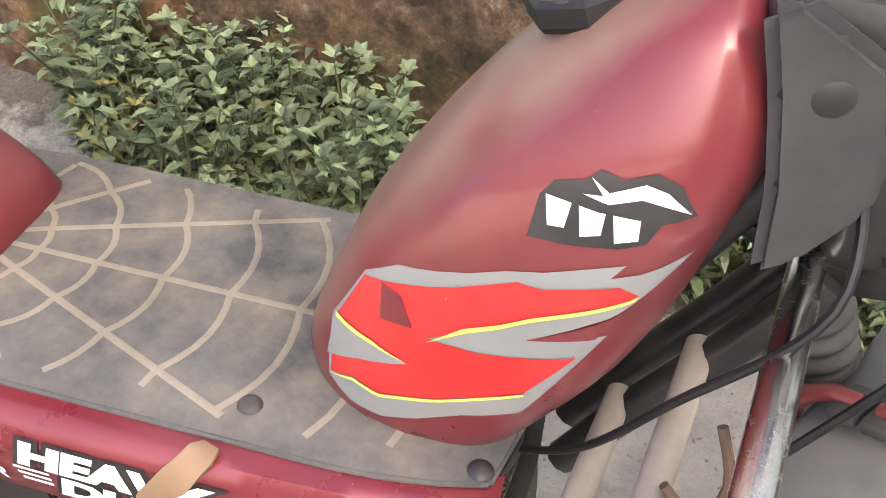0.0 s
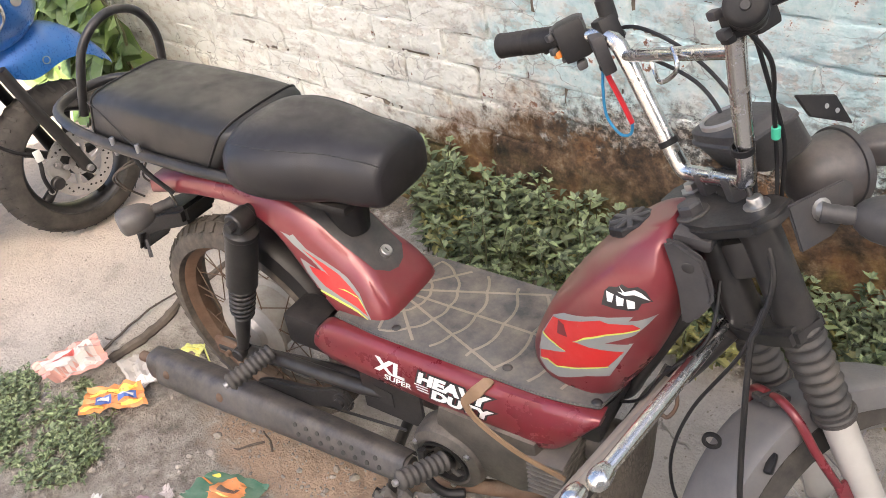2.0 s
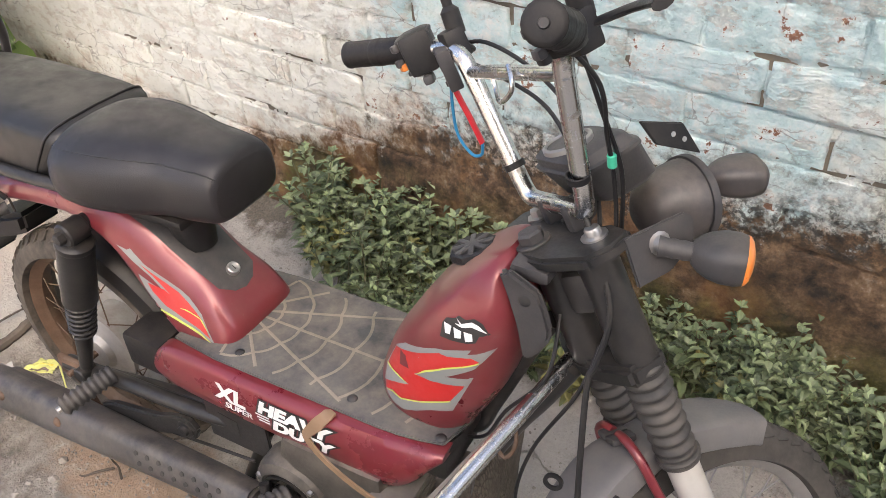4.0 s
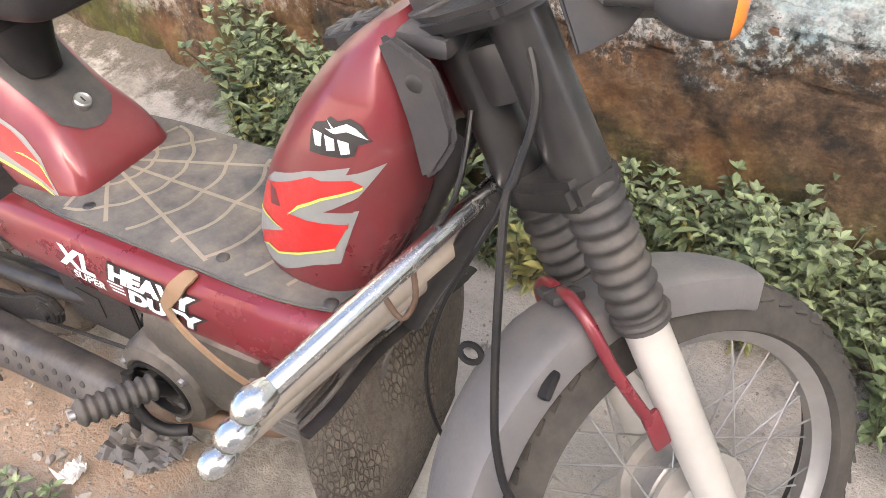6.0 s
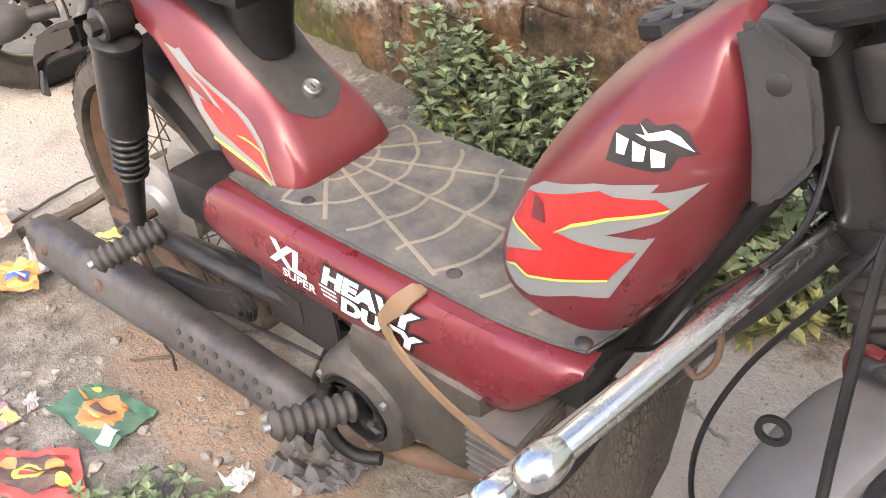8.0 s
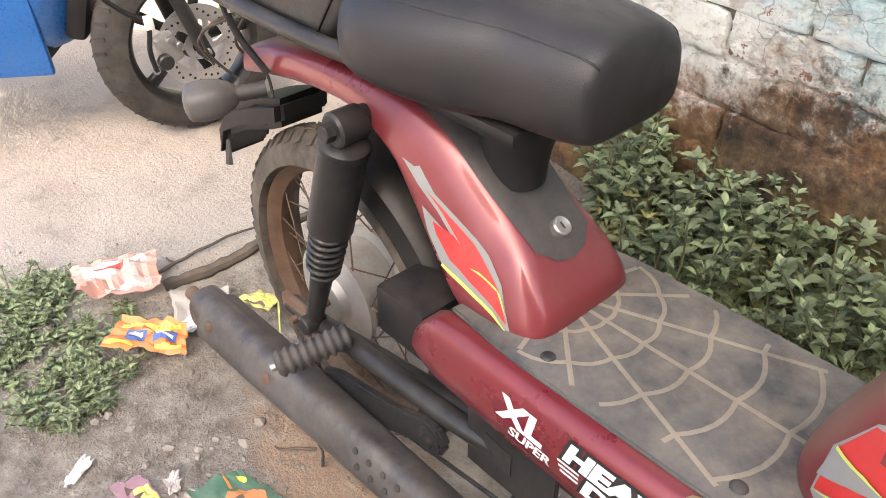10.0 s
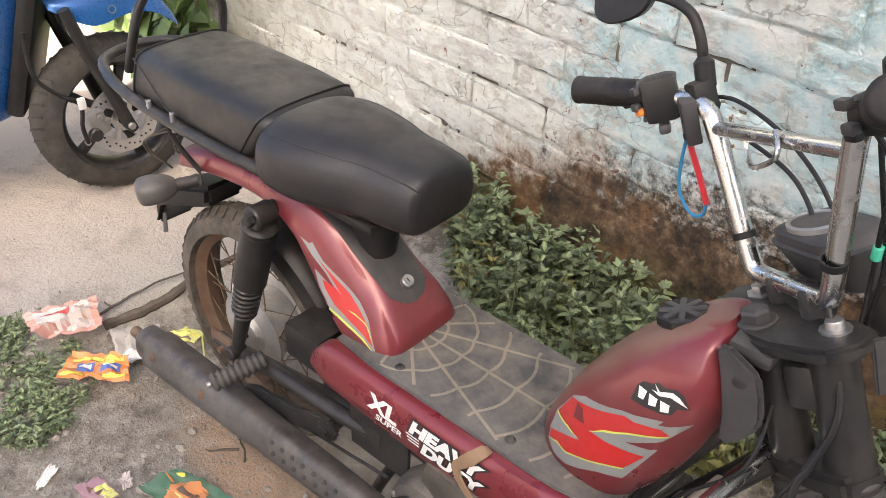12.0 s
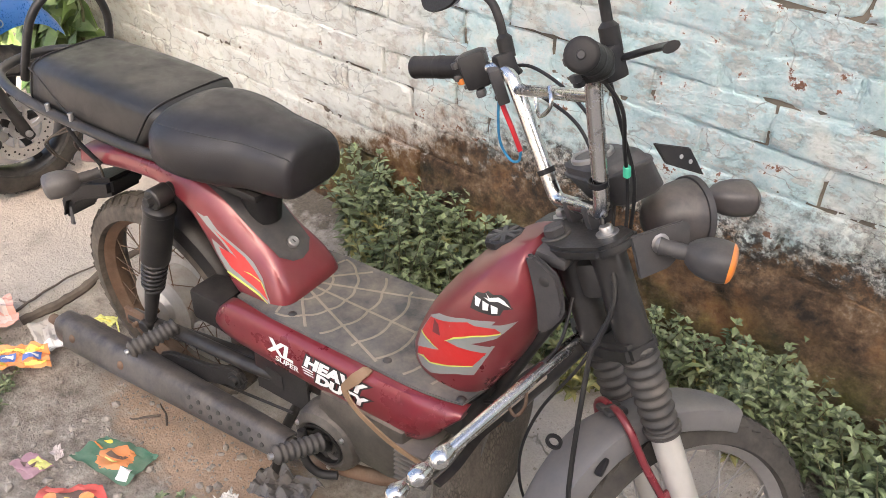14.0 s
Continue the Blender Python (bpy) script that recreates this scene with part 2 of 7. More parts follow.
    dirt = k.ramp(k.noise(13, 9, 0.75), [(0.36, (0.030, 0.022, 0.015)), (0.47, (0.115, 0.070, 0.040)), (0.58, (0.25, 0.155, 0.085)), (0.66, (0.42, 0.32, 0.23)), (0.71, (0.68, 0.62, 0.53))])
    mould = k.gray(k.noise(55, 9, 0.8), 0.46, 0.54)
    band = k.gray(k.math("ABSOLUTE", ragged), 0.12, 0.02)
    dirt = k.mix(k.gray(k.noise(4.5, 5), 0.49, 0.62, 0, 0.75), dirt, k.ramp(n2, [(0.35, (0.17, 0.075, 0.028)), (0.6, (0.40, 0.20, 0.08)), (0.75, (0.55, 0.36, 0.20))]))
    # a rosy bare band just above the damp, and earth darker towards the ground
    rosy = k.math("MULTIPLY", k.gray(ragged, 0.10, 0.02), k.gray(k.noise(9, 7, 0.7), 0.42, 0.56, 0.0, 0.7))
    col = k.mix(rosy, col, k.ramp(n3, [(0.3, (0.38, 0.24, 0.16)), (0.6, (0.60, 0.45, 0.34)), (0.8, (0.76, 0.66, 0.55))]))
    col = k.mix(foot, col, dirt)
    col = k.mix(k.math("MULTIPLY", k.math("MULTIPLY", mould, band), k.gray(x, -0.6, -0.3, 0.15, 0.85)), col, (0.035, 0.032, 0.026))
    moss = k.math("MULTIPLY", k.gray(z, 0.33, 0.16), k.gray(k.noise(6, 6, 0.6), 0.40, 0.56))
    col = k.mix(k.math("MULTIPLY", moss, 0.85), col, k.ramp(n2, [(0.35, (0.035, 0.042, 0.010)), (0.55, (0.085, 0.095, 0.014)), (0.72, (0.19, 0.17, 0.03))]))
    k.color(col)
    relief = k.math("ADD", n3, k.math("MULTIPLY", n2, 1.8))
    relief = k.math("SUBTRACT", relief, k.math("ADD", k.math("MULTIPLY", flake, 0.30), k.math("MULTIPLY", pits, 0.5)))
    k.bump(relief, 1.0, 0.012)
    return m


def ground_mat():
    """Bare dusty earth, with worn cement towards the wall and beyond the slab edge, and orange clay by the stand."""
    m = material("dusty_ground", (0.4, 0.35, 0.3), 0.95)
    k = Net(m)
    x, y = k.z(0), k.z(1)
    n1, n2, n3 = k.noise(3.2, 7, 0.65), k.noise(18, 8, 0.7), k.noise(120, 6, 0.7)
    soil = k.ramp(n2, [(0.28, (0.10, 0.085, 0.070)), (0.46, (0.27, 0.235, 0.195)), (0.60, (0.40, 0.355, 0.30)), (0.74, (0.60, 0.55, 0.48))])
    cement = k.ramp(n1, [(0.25, (0.44, 0.40, 0.35)), (0.55, (0.56, 0.515, 0.455)), (0.8, (0.64, 0.595, 0.525))])
    cement = k.mix(k.gray(n3, 0.35, 0.75, 0.0, 0.35), cement, (0.27, 0.24, 0.20))
    wob = k.math("MULTIPLY", k.math("SUBTRACT", n1, 0.5), 0.35)
    far = k.gray(k.math("ADD", x, wob), -1.12, -1.22)
    # warm sunlight on the far slab, put into the cement colour
    cement = k.mix(k.gray(x, -1.25, -1.8, 0.0, 0.7), cement, (0.70, 0.575, 0.475))
    wall = k.gray(k.math("ADD", y, wob), 0.22, 0.36)
    front = k.gray(k.math("ADD", x, wob), -0.12, 0.1)
    hard = k.math("MAXIMUM", k.math("MAXIMUM", k.math("MAXIMUM", far, wall), front), k.gray(k.math("ADD", y, wob), -0.9, -1.5))
    col = k.mix(hard, soil, cement)
    col = k.mix(k.gray(k.math("ADD", y, k.math("MULTIPLY", k.math("SUBTRACT", n2, 0.5), 0.5)), 0.78, 0.88, 0.0, 0.85), col, k.ramp(n3, [(0.35, (0.045, 0.036, 0.026)), (0.7, (0.20, 0.16, 0.11))]))
    # clay patch under the exhaust
    dx, dy = k.math("DIVIDE", k.math("ADD", x, 0.50), 0.34), k.math("DIVIDE", k.math("SUBTRACT", y, 0.09), 0.12)
    rr = k.math("ADD", k.math("ADD", k.math("MULTIPLY", dx, dx), k.math("MULTIPLY", dy, dy)), k.math("MULTIPLY", k.math("SUBTRACT", n2, 0.5), 2.2))
    col = k.mix(k.gray(rr, 1.3, 0.5, 0.0, 0.8), col, (0.50, 0.345, 0.235))
    v = k.n("ShaderNodeTexVoronoi", Scale=2.3)
    v.feature = "DISTANCE_TO_EDGE"
    bend = k.n("ShaderNodeVectorMath")
    bend.operation = "MULTIPLY_ADD"
    nz = k.n("ShaderNodeTexNoise", Scale=5.0, Detail=7.0)
    k.to(k.coords(), nz.inputs["Vector"])
    k.to(nz.outputs["Color"], bend.inputs[0])
    bend.inputs[1].default_value = (0.3, 0.3, 0.0)
    k.to(k.coords((1, 1, 0.1)), bend.inputs[2])
    k.to(bend.outputs[0], v.inputs["Vector"])
    crack = k.math("MULTIPLY", k.math("MULTIPLY", k.gray(v.outputs["Distance"], 0.010, 0.003), front), k.gray(k.noise(2.5, 3), 0.52, 0.60))
    col = k.mix(k.math("MULTIPLY", crack, 0.55), col, (0.12, 0.10, 0.08))
    stain = k.math("MULTIPLY", k.gray(k.noise(7, 8, 0.7), 0.52, 0.66), 0.45)
    col = k.mix(stain, col, (0.24, 0.21, 0.175))
    k.color(col)
    k.bump(k.math("SUBTRACT", k.math("ADD", k.math("MULTIPLY", n2, 2.0), n3), k.math("MULTIPLY", crack, 2.0)), 0.9, 0.012)
    return m


def leaf_mat(name, base, lite):
    m = material(name, base, 0.55)
    k = Net(m)
    g = k.n("ShaderNodeNewGeometry")
    tone = k.ramp(g.outputs["Random Per Island"], [(0.0, base), (0.6, lite), (1.0, tuple(min(1, c * 1.35) for c in lite))])
    dust = k.math("MULTIPLY", k.gray(k.noise(20, 5), 0.4, 0.7), 0.30)
    k.color(k.mix(dust, tone, (0.30, 0.31, 0.22)))
    k.b.inputs["Subsurface Weight"].default_value = 0.0
    return m


def red_paint(name, back_tint_most, speck, lift=1.0):
    """Deep red metallic paint under dust specks and haze; browner on what faces back and up."""
    m = material(name, (0.20, 0.005, 0.017), 0.27, 0.2, 0.35)
    k = Net(m)
    g = k.n("ShaderNodeNewGeometry")
    d = k.n("ShaderNodeVectorMath")
    d.operation = "DOT_PRODUCT"
    d.inputs[1].default_value = (-0.82, -0.08, 0.56)
    k.to(g.outputs["Normal"], d.inputs[0])
    back_tint = k.math("MULTIPLY", k.gray(d.outputs["Value"], 0.66, 0.90, 0, back_tint_most), k.gray(k.noise(16, 7, 0.65), 0.25, 0.6, 0.35, 1.0))
    specks = k.gray(k.noise(130, 5, 0.7), 0.66, 0.74, 0, speck)
    haze = k.gray(k.noise(6, 8, 0.65), 0.32, 0.72, 0.03, 0.24)
    tone = k.ramp(k.noise(9, 5), [(0.3, (0.145 * lift, 0.008 * lift, 0.018 * lift)), (0.7, (0.195 * lift, 0.012 * lift, 0.026 * lift))])
    dirt = k.math("MAXIMUM", k.math("MAXIMUM", back_tint, specks), haze)
    k.color(k.mix(dirt, tone, (0.23, 0.145, 0.105)))
    k.rough(k.gray(dirt, 0, 1, 0.22, 0.85))
    k.bump(k.noise(5, 3), 0.10, 0.02)
    return m


M["red"] = red_paint("red_paint", 0.35, 0.35, 1.05)
M["red_tank"] = red_paint("dusty_tank_paint", 0.85, 0.5)
M["chrome"] = chrome()
M["vinyl"] = vinyl("woven_black_vinyl", (0.014, 0.0122, 0.0132), 900)
M["vinyl_plain"] = vinyl("worn_black_vinyl", (0.012, 0.0115, 0.011), 420)
M["tyre"] = tyre_mat("dusty_tyre", (0.075, 0.066, 0.056))
M["tyre_brown"] = tyre_mat("clay_dusted_tyre", (0.165, 0.135, 0.105))
M["flap"] = flap_mat()
M["brick"] = brick_mat()
# shade of the sunk, limewashed joints, put into the backing colour
M["mortar"] = dusty("dark_joint_mortar", (0.17, 0.145, 0.11), 0.95, 0, 0, 0.3, 40, 0.6, 0.45)
M["ground"] = ground_mat()
M["leaf"] = leaf_mat("dusty_green_leaf", (0.022, 0.040, 0.013), (0.185, 0.235, 0.110))
M["leaf_yellow"] = leaf_mat("yellowing_leaf", (0.13, 0.15, 0.04), (0.24, 0.22, 0.07))
M["vine"] = leaf_mat("vine_leaf", (0.05, 0.11, 0.02), (0.13, 0.20, 0.05))
M["stem"] = dusty("green_brown_stem", (0.10, 0.10, 0.045), 0.7, 0, 0, 0.3, 60, 0.2, 0.3)
M["twig"] = dusty("dry_twig", (0.075, 0.060, 0.048), 0.9, 0, 0, 0.3, 60, 0.6, 0.4)
M["stone"] = dusty("grey_pebble", (0.30, 0.27, 0.235), 0.95, 0, 0, 0.5, 60, 0.6, 0.4)


# ---- building tools ----
def link(name, bm, mat, parent=None, label="", smooth=True, angle=40):
    """One mesh object out of a bmesh."""
    bmesh.ops.recalc_face_normals(bm, faces=bm.faces)
    me = bpy.data.meshes.new(name)
    bm.to_mesh(me)
    bm.free()
    for mt in (mat if isinstance(mat, (list, tuple)) else [mat]):
        me.materials.append(M[mt] if isinstance(mt, str) else mt)
    if smooth:
        me.shade_smooth()
        me.set_sharp_from_angle(angle=radians(angle))
    ob = new(name, me)
    if parent:
        ob.parent = parent
    if label:
        ob["label"] = label
    return ob


part = link


def share(name, me, parent, m):
    """One more object on the same mesh."""
    ob = new(name, me)
    ob.parent = parent
    ob.matrix_local = m
    return ob


def thing(name, m, label, category, group="", kind=""):
    ob = new(name)
    ob.empty_display_size = 0.05
    ob.matrix_world = m
    return tagged(ob, label, category, group, kind)


def curve_points(pts, per=6, closed=False):
    """Catmull-Rom through the points."""
    p = [Vector(q) for q in pts]
    n, out = len(p), []
    for i in range(n if closed else n - 1):
        if closed:
            a, b, c, d = p[i - 1], p[i], p[(i + 1) % n], p[(i + 2) % n]
        else:
            a, b, c, d = p[max(i - 1, 0)], p[i], p[i + 1], p[min(i + 2, n - 1)]
        for s in range(per):
            t = s / per
            out.append(0.5 * ((2 * b) + (c - a) * t + (2 * a - 5 * b + 4 * c - d) * t * t + (3 * b - a - 3 * c + d) * t ** 3))
    if not closed:
        out.append(p[-1].copy())
    return out


def sweep(pts, radius, seg=10, closed=False, bm=None, flat=1.0, m=None):
    """A tube along points; radius a number or one for each point; flat squashes it."""
    bm = bm or bmesh.new()
    pts = [Vector(p) for p in pts]
    n = len(pts)
    rad = [radius] * n if isinstance(radius, (int, float)) else list(radius)
    tang = [((pts[(i + 1) % n] if closed or i < n - 1 else pts[i]) - (pts[i - 1] if closed or i > 0 else pts[i])).normalized() for i in range(n)]
    ref = Vector((0, 0, 1)) if abs(tang[0].z) < 0.9 else Vector((1, 0, 0))
    nor = (ref - tang[0] * ref.dot(tang[0])).normalized()
    rings = []
    for i in range(n):
        nor = (nor - tang[i] * nor.dot(tang[i])).normalized()
        bi = tang[i].cross(nor)
        ring = []
        for s in range(seg):
            a = 2 * math.pi * s / seg
            v = pts[i] + rad[i] * (math.cos(a) * nor * flat + math.sin(a) * bi)
            ring.append(bm.verts.new(m @ v if m else v))
        rings.append(ring)
    for i in range(n if closed else n - 1):
        a, b = rings[i], rings[(i + 1) % n]
        for s in range(seg):
            bm.faces.new((a[s], a[(s + 1) % seg], b[(s + 1) % seg], b[s]))
    if not closed:
        bm.faces.new(rings[0])
        bm.faces.new(rings[-1])
    return bm


def turned(profile, seg=24, m=None, bm=None, closed=False):
    """A turned body about z: profile of (radius, z)."""
    bm = bm or bmesh.new()
    rings = []
    for r, z in profile:
        if r < 1e-5:
            v = Vector((0, 0, z))
            rings.append([bm.verts.new(m @ v if m else v)])
        else:
            ring = []
            for s in range(seg):
                a = 2 * math.pi * s / seg
                v = Vector((r * math.cos(a), r * math.sin(a), z))
                ring.append(bm.verts.new(m @ v if m else v))
            rings.append(ring)
    pairs = list(zip(rings, rings[1:])) + ([(rings[-1], rings[0])] if closed else [])
    for a, b in pairs:
        for s in range(seg):
            t = (s + 1) % seg
            if len(a) == 1 and len(b) == 1:
                break
            if len(a) == 1:
                bm.faces.new((a[0], b[t], b[s]))
            elif len(b) == 1:
                bm.faces.new((a[s], a[t], b[0]))
            else:
                bm.faces.new((a[s], a[t], b[t], b[s]))
    if not closed:
        for r in (rings[0], rings[-1]):
            if len(r) > 2:
                bm.faces.new(r)
    return bm


def along(a, b):
    """A frame at a with z towards b."""
    a, b = Vector(a), Vector(b)
    return Matrix.Translation(a) @ (b - a).to_track_quat("Z", "Y").to_matrix().to_4x4()


def rod(a, b, r, r2=None, seg=14, bm=None, soft=0.15, m=None):
    """A round bar from a to b with softened ends."""
    L = (Vector(b) - Vector(a)).length
    r2 = r if r2 is None else r2
    e = min(soft * r, L / 4)
    f = along(a, b)
    return turned([(0, 0), (r - e, 0), (r, e), (r2, L - e), (r2 - e, L), (0, L)], seg, m @ f if m else f, bm)


def block(size, at=(0, 0, 0), bevel=0.004, m=None, bm=None, turn=(0, 0, 0)):
    """A box with bevelled edges."""
    tmp = bmesh.new()
    bmesh.ops.create_cube(tmp, size=1)
    bmesh.ops.scale(tmp, vec=size, verts=tmp.verts)
    if bevel:
        bmesh.ops.bevel(tmp, geom=tmp.edges[:], offset=bevel, segments=2, affect="EDGES", profile=0.6)
    q = pose(*at, *turn)
    bmesh.ops.transform(tmp, matrix=(m @ q) if m else q, verts=tmp.verts)
    return join(tmp, bm)


def join(src, dst):
    if dst is None:
        return src
    me = bpy.data.meshes.new("tmp")
    src.to_mesh(me)
    src.free()
    dst.from_mesh(me)
    bpy.data.meshes.remove(me)
    return dst


def slab(outline, thick, m=None, bevel=0.0, bm=None):
    """A plate: the outline (u, v) in the plane of m's x and y, thick along z, centred."""
    tmp = bmesh.new()
    lo = [tmp.verts.new((x, y, -thick / 2)) for x, y in outline]
    f = tmp.faces.new(lo)
    up = bmesh.ops.extrude_face_region(tmp, geom=[f])
    bmesh.ops.translate(tmp, vec=(0, 0, thick), verts=[v for v in up["geom"] if isinstance(v, bmesh.types.BMVert)])
    bmesh.ops.recalc_face_normals(tmp, faces=tmp.faces)
    if bevel:
        bmesh.ops.bevel(tmp, geom=tmp.edges[:], offset=bevel, segments=2, affect="EDGES")
    if m:
        bmesh.ops.transform(tmp, matrix=m, verts=tmp.verts)
    return join(tmp, bm)


def loft(rings, bm=None, m=None, caps=True):
    """A skin over rings of equal count."""
    bm = bm or bmesh.new()
    vs = [[bm.verts.new(m @ Vector(p) if m else p) for p in r] for r in rings]
    n = len(vs[0])
    for a, b in zip(vs, vs[1:]):
        for s in range(n):
            bm.faces.new((a[s], a[(s + 1) % n], b[(s + 1) % n], b[s]))
    if caps:
        bm.faces.new(vs[0])
        bm.faces.new(vs[-1])
    return bm


def oval(n, power=2.5):
    """Unit superellipse points."""
    out = []
    for i in range(n):
        a = 2 * math.pi * i / n
        c, s = math.cos(a), math.sin(a)
        out.append((math.copysign(abs(c) ** (2 / power), c), math.copysign(abs(s) ** (2 / power), s)))
    return out


def smooth_rows(rows, per=4):
    """Finer rows of numbers, Catmull-Rom between the given ones."""
    out = []
    n = len(rows)
    for i in range(n - 1):
        a, b, c, d = (np.array(rows[k], float) for k in (max(i - 1, 0), i, i + 1, min(i + 2, n - 1)))
        for s in range(per):
            t = s / per
            out.append(0.5 * ((2 * b) + (c - a) * t + (2 * a - 5 * b + 4 * c - d) * t * t + (3 * b - a - 3 * c + d) * t ** 3))
    out.append(np.array(rows[-1], float))
    return out


from mathutils.bvhtree import BVHTree


def tree_of(*obs):
    bm = bmesh.new()
    for o in obs:
        bm.from_mesh(o.data)
    t = BVHTree.FromBMesh(bm)
    bm.free()
    return t


def sticker(name, outline, frame_m, hit, mat, parent, lift=0.0006, cell=0.006, label=""):
    """A foil cut to the outline (u, v) in frame_m's x, y, pressed along -z onto the surface hit."""
    bm = bmesh.new()
    bm.faces.new([bm.verts.new((x, y, 0)) for x, y in outline])
    bmesh.ops.triangulate(bm, faces=bm.faces)
    for ax in (0, 1):
        lo, hi = min(p[ax] for p in outline), max(p[ax] for p in outline)
        for i in range(1, int((hi - lo) / cell) + 1):
            co, no = [0, 0, 0], [0, 0, 0]
            co[ax], no[ax] = lo + i * cell, 1
            bmesh.ops.bisect_plane(bm, geom=bm.verts[:] + bm.edges[:] + bm.faces[:], plane_co=co, plane_no=no)
    press(bm, frame_m, hit, lift)
    return link(name, bm, mat, parent, label, True, 60)


def press(bm, frame_m, hit, lift):
    way = (frame_m.to_3x3() @ Vector((0, 0, -1))).normalized()
    lost = []
    for v in bm.verts:
        p = frame_m @ v.co
        at, no, _, _ = hit.ray_cast(p, way)
        if at is None:
            lost.append(v)
        else:
            v.co = at - way * lift
    if lost:
        bmesh.ops.delete(bm, geom=lost, context="VERTS")


def lettering(text, height, frame_m, hit, mat, name, parent, shear=0.0, lift=0.0012, bold=0.0, wide=1.0, cell=0.008):
    """Letters of the built-in font, pressed onto a surface."""
    cu = bpy.data.curves.new("letters", "FONT")
    cu.body, cu.size, cu.shear, cu.offset, cu.resolution_u = text, height / 0.72, shear, bold, 3
    tmp = bpy.data.objects.new("letters", cu)
    me = bpy.data.meshes.new_from_object(tmp)
    bm = bmesh.new()
    bm.from_mesh(me)
    bpy.data.objects.remove(tmp)
    bmesh.ops.triangulate(bm, faces=bm.faces)
    for v in bm.verts:
        v.co.x *= wide
    w = max(v.co.x for v in bm.verts)
    for i in range(1, int(w / cell) + 1):
        bmesh.ops.bisect_plane(bm, geom=bm.verts[:] + bm.edges[:] + bm.faces[:], plane_co=(i * cell, 0, 0), plane_no=(1, 0, 0))
    press(bm, frame_m, hit, lift)
    return link(name, bm, mat, parent, "", False)


# ---- setting: ground and wall ----
WALL_Y = 0.95


def bell(x, y, cx, cy, rx, ry):
    return math.exp(-(((x - cx) / rx) ** 2 + ((y - cy) / ry) ** 2))


def ground_z(x, y):
    """Height of the ground."""
    z = 0.010 * noise.noise((x * 1.7, y * 1.7, 3.0)) + 0.005 * noise.noise((x * 7, y * 7, 1.0))
    rough = 0.0035 * noise.noise((x * 28, y * 28, 2.0))
    earth = 1.0 if (x > -1.2 and y < 0.3) else 0.25
    z += rough * earth
    if x < -1.2 + 0.015 * noise.noise((y * 9, 0, 0)):
        z += 0.022
    z -= 0.018 * bell(x, y, -0.70, 0.21, 0.22, 0.16)
    z += 0.03 * bell(0, y, 0, 0.98, 1, 0.14)
    return z


def axis_steps(lo, hi, step, far):
    fine = list(np.arange(lo, hi + step / 2, step))
    out, d = [], step
    a, b = fine[0], fine[-1]
    left, right = [], []
    while b < far:
        d *= 1.5
        a, b = a - d, b + d
        left.append(a)
        right.append(b)
    return left[::-1] + fine + right


def build_ground():
    xs, ys = axis_steps(-2.6, 1.5, 0.02, 300), axis_steps(-0.7, 1.0, 0.02, 300)
    verts = [(x, y, ground_z(x, y) if abs(x) < 4 and abs(y) < 4 else 0.0) for y in ys for x in xs]
    w = len(xs)
    faces = [(j * w + i, j * w + i + 1, (j + 1) * w + i + 1, (j + 1) * w + i) for j in range(len(ys) - 1) for i in range(w - 1)]
    me = bpy.data.meshes.new("ground")
    me.from_pydata(verts, [], faces)
    me.materials.append(M["ground"])
    me.shade_smooth()
    ob = new("ground", me)
    return tagged(ob, "dusty bare earth and worn cement with cracks and grit", "ground", kind="structure")


ground = build_ground()

COURSE, BRICK = 0.086, 0.245


def stain_top(x):
    """Height at which the damp foot of the wall ends."""
    t = max(0.0, min(1.0, (x + 1.0) / 0.9))
    return 0.19 + 0.27 * t + 0.05 * noise.noise((x * 3.0, 4.0, 0.0)) + 0.025 * noise.noise((x * 11.0, 9.0, 0.0))


def build_foot(wall):
    """The crumbling, earth-caked rendering over the foot of the wall."""
    nx, nz, x0, x1 = 420, 44, -2.8, 1.4
    verts, faces = [], []
    for j in range(nz + 1):
        for i in range(nx + 1):
            x = x0 + (x1 - x0) * i / nx
            top = stain_top(x) + 0.03
            t = j / nz
            z = -0.03 + (top + 0.03) * t
            lump = 0.012 * noise.noise((x * 6, z * 6, 1)) + 0.009 * noise.noise((x * 17, z * 17, 2)) + 0.006 * abs(noise.noise((x * 45, z * 45, 3)))
            fade = max(0.0, (t - 0.72) / 0.28)
            y = WALL_Y - 0.006 + lump - 0.018 * (1 - t) + 0.030 * fade ** 1.5
            verts.append((x, y, z))
    w = nx + 1
    for j in range(nz):
        for i in range(nx):
            faces.append((j * w + i, j * w + i + 1, (j + 1) * w + i + 1, (j + 1) * w + i))
    me = bpy.data.meshes.new("wall_foot")
    me.from_pydata(verts, [], faces)
    me.materials.append(M["brick"])
    me.shade_smooth()
    ob = new("wall_foot", me)
    ob.parent = wall
    ob["label"] = "crumbling brown rendering with moss"


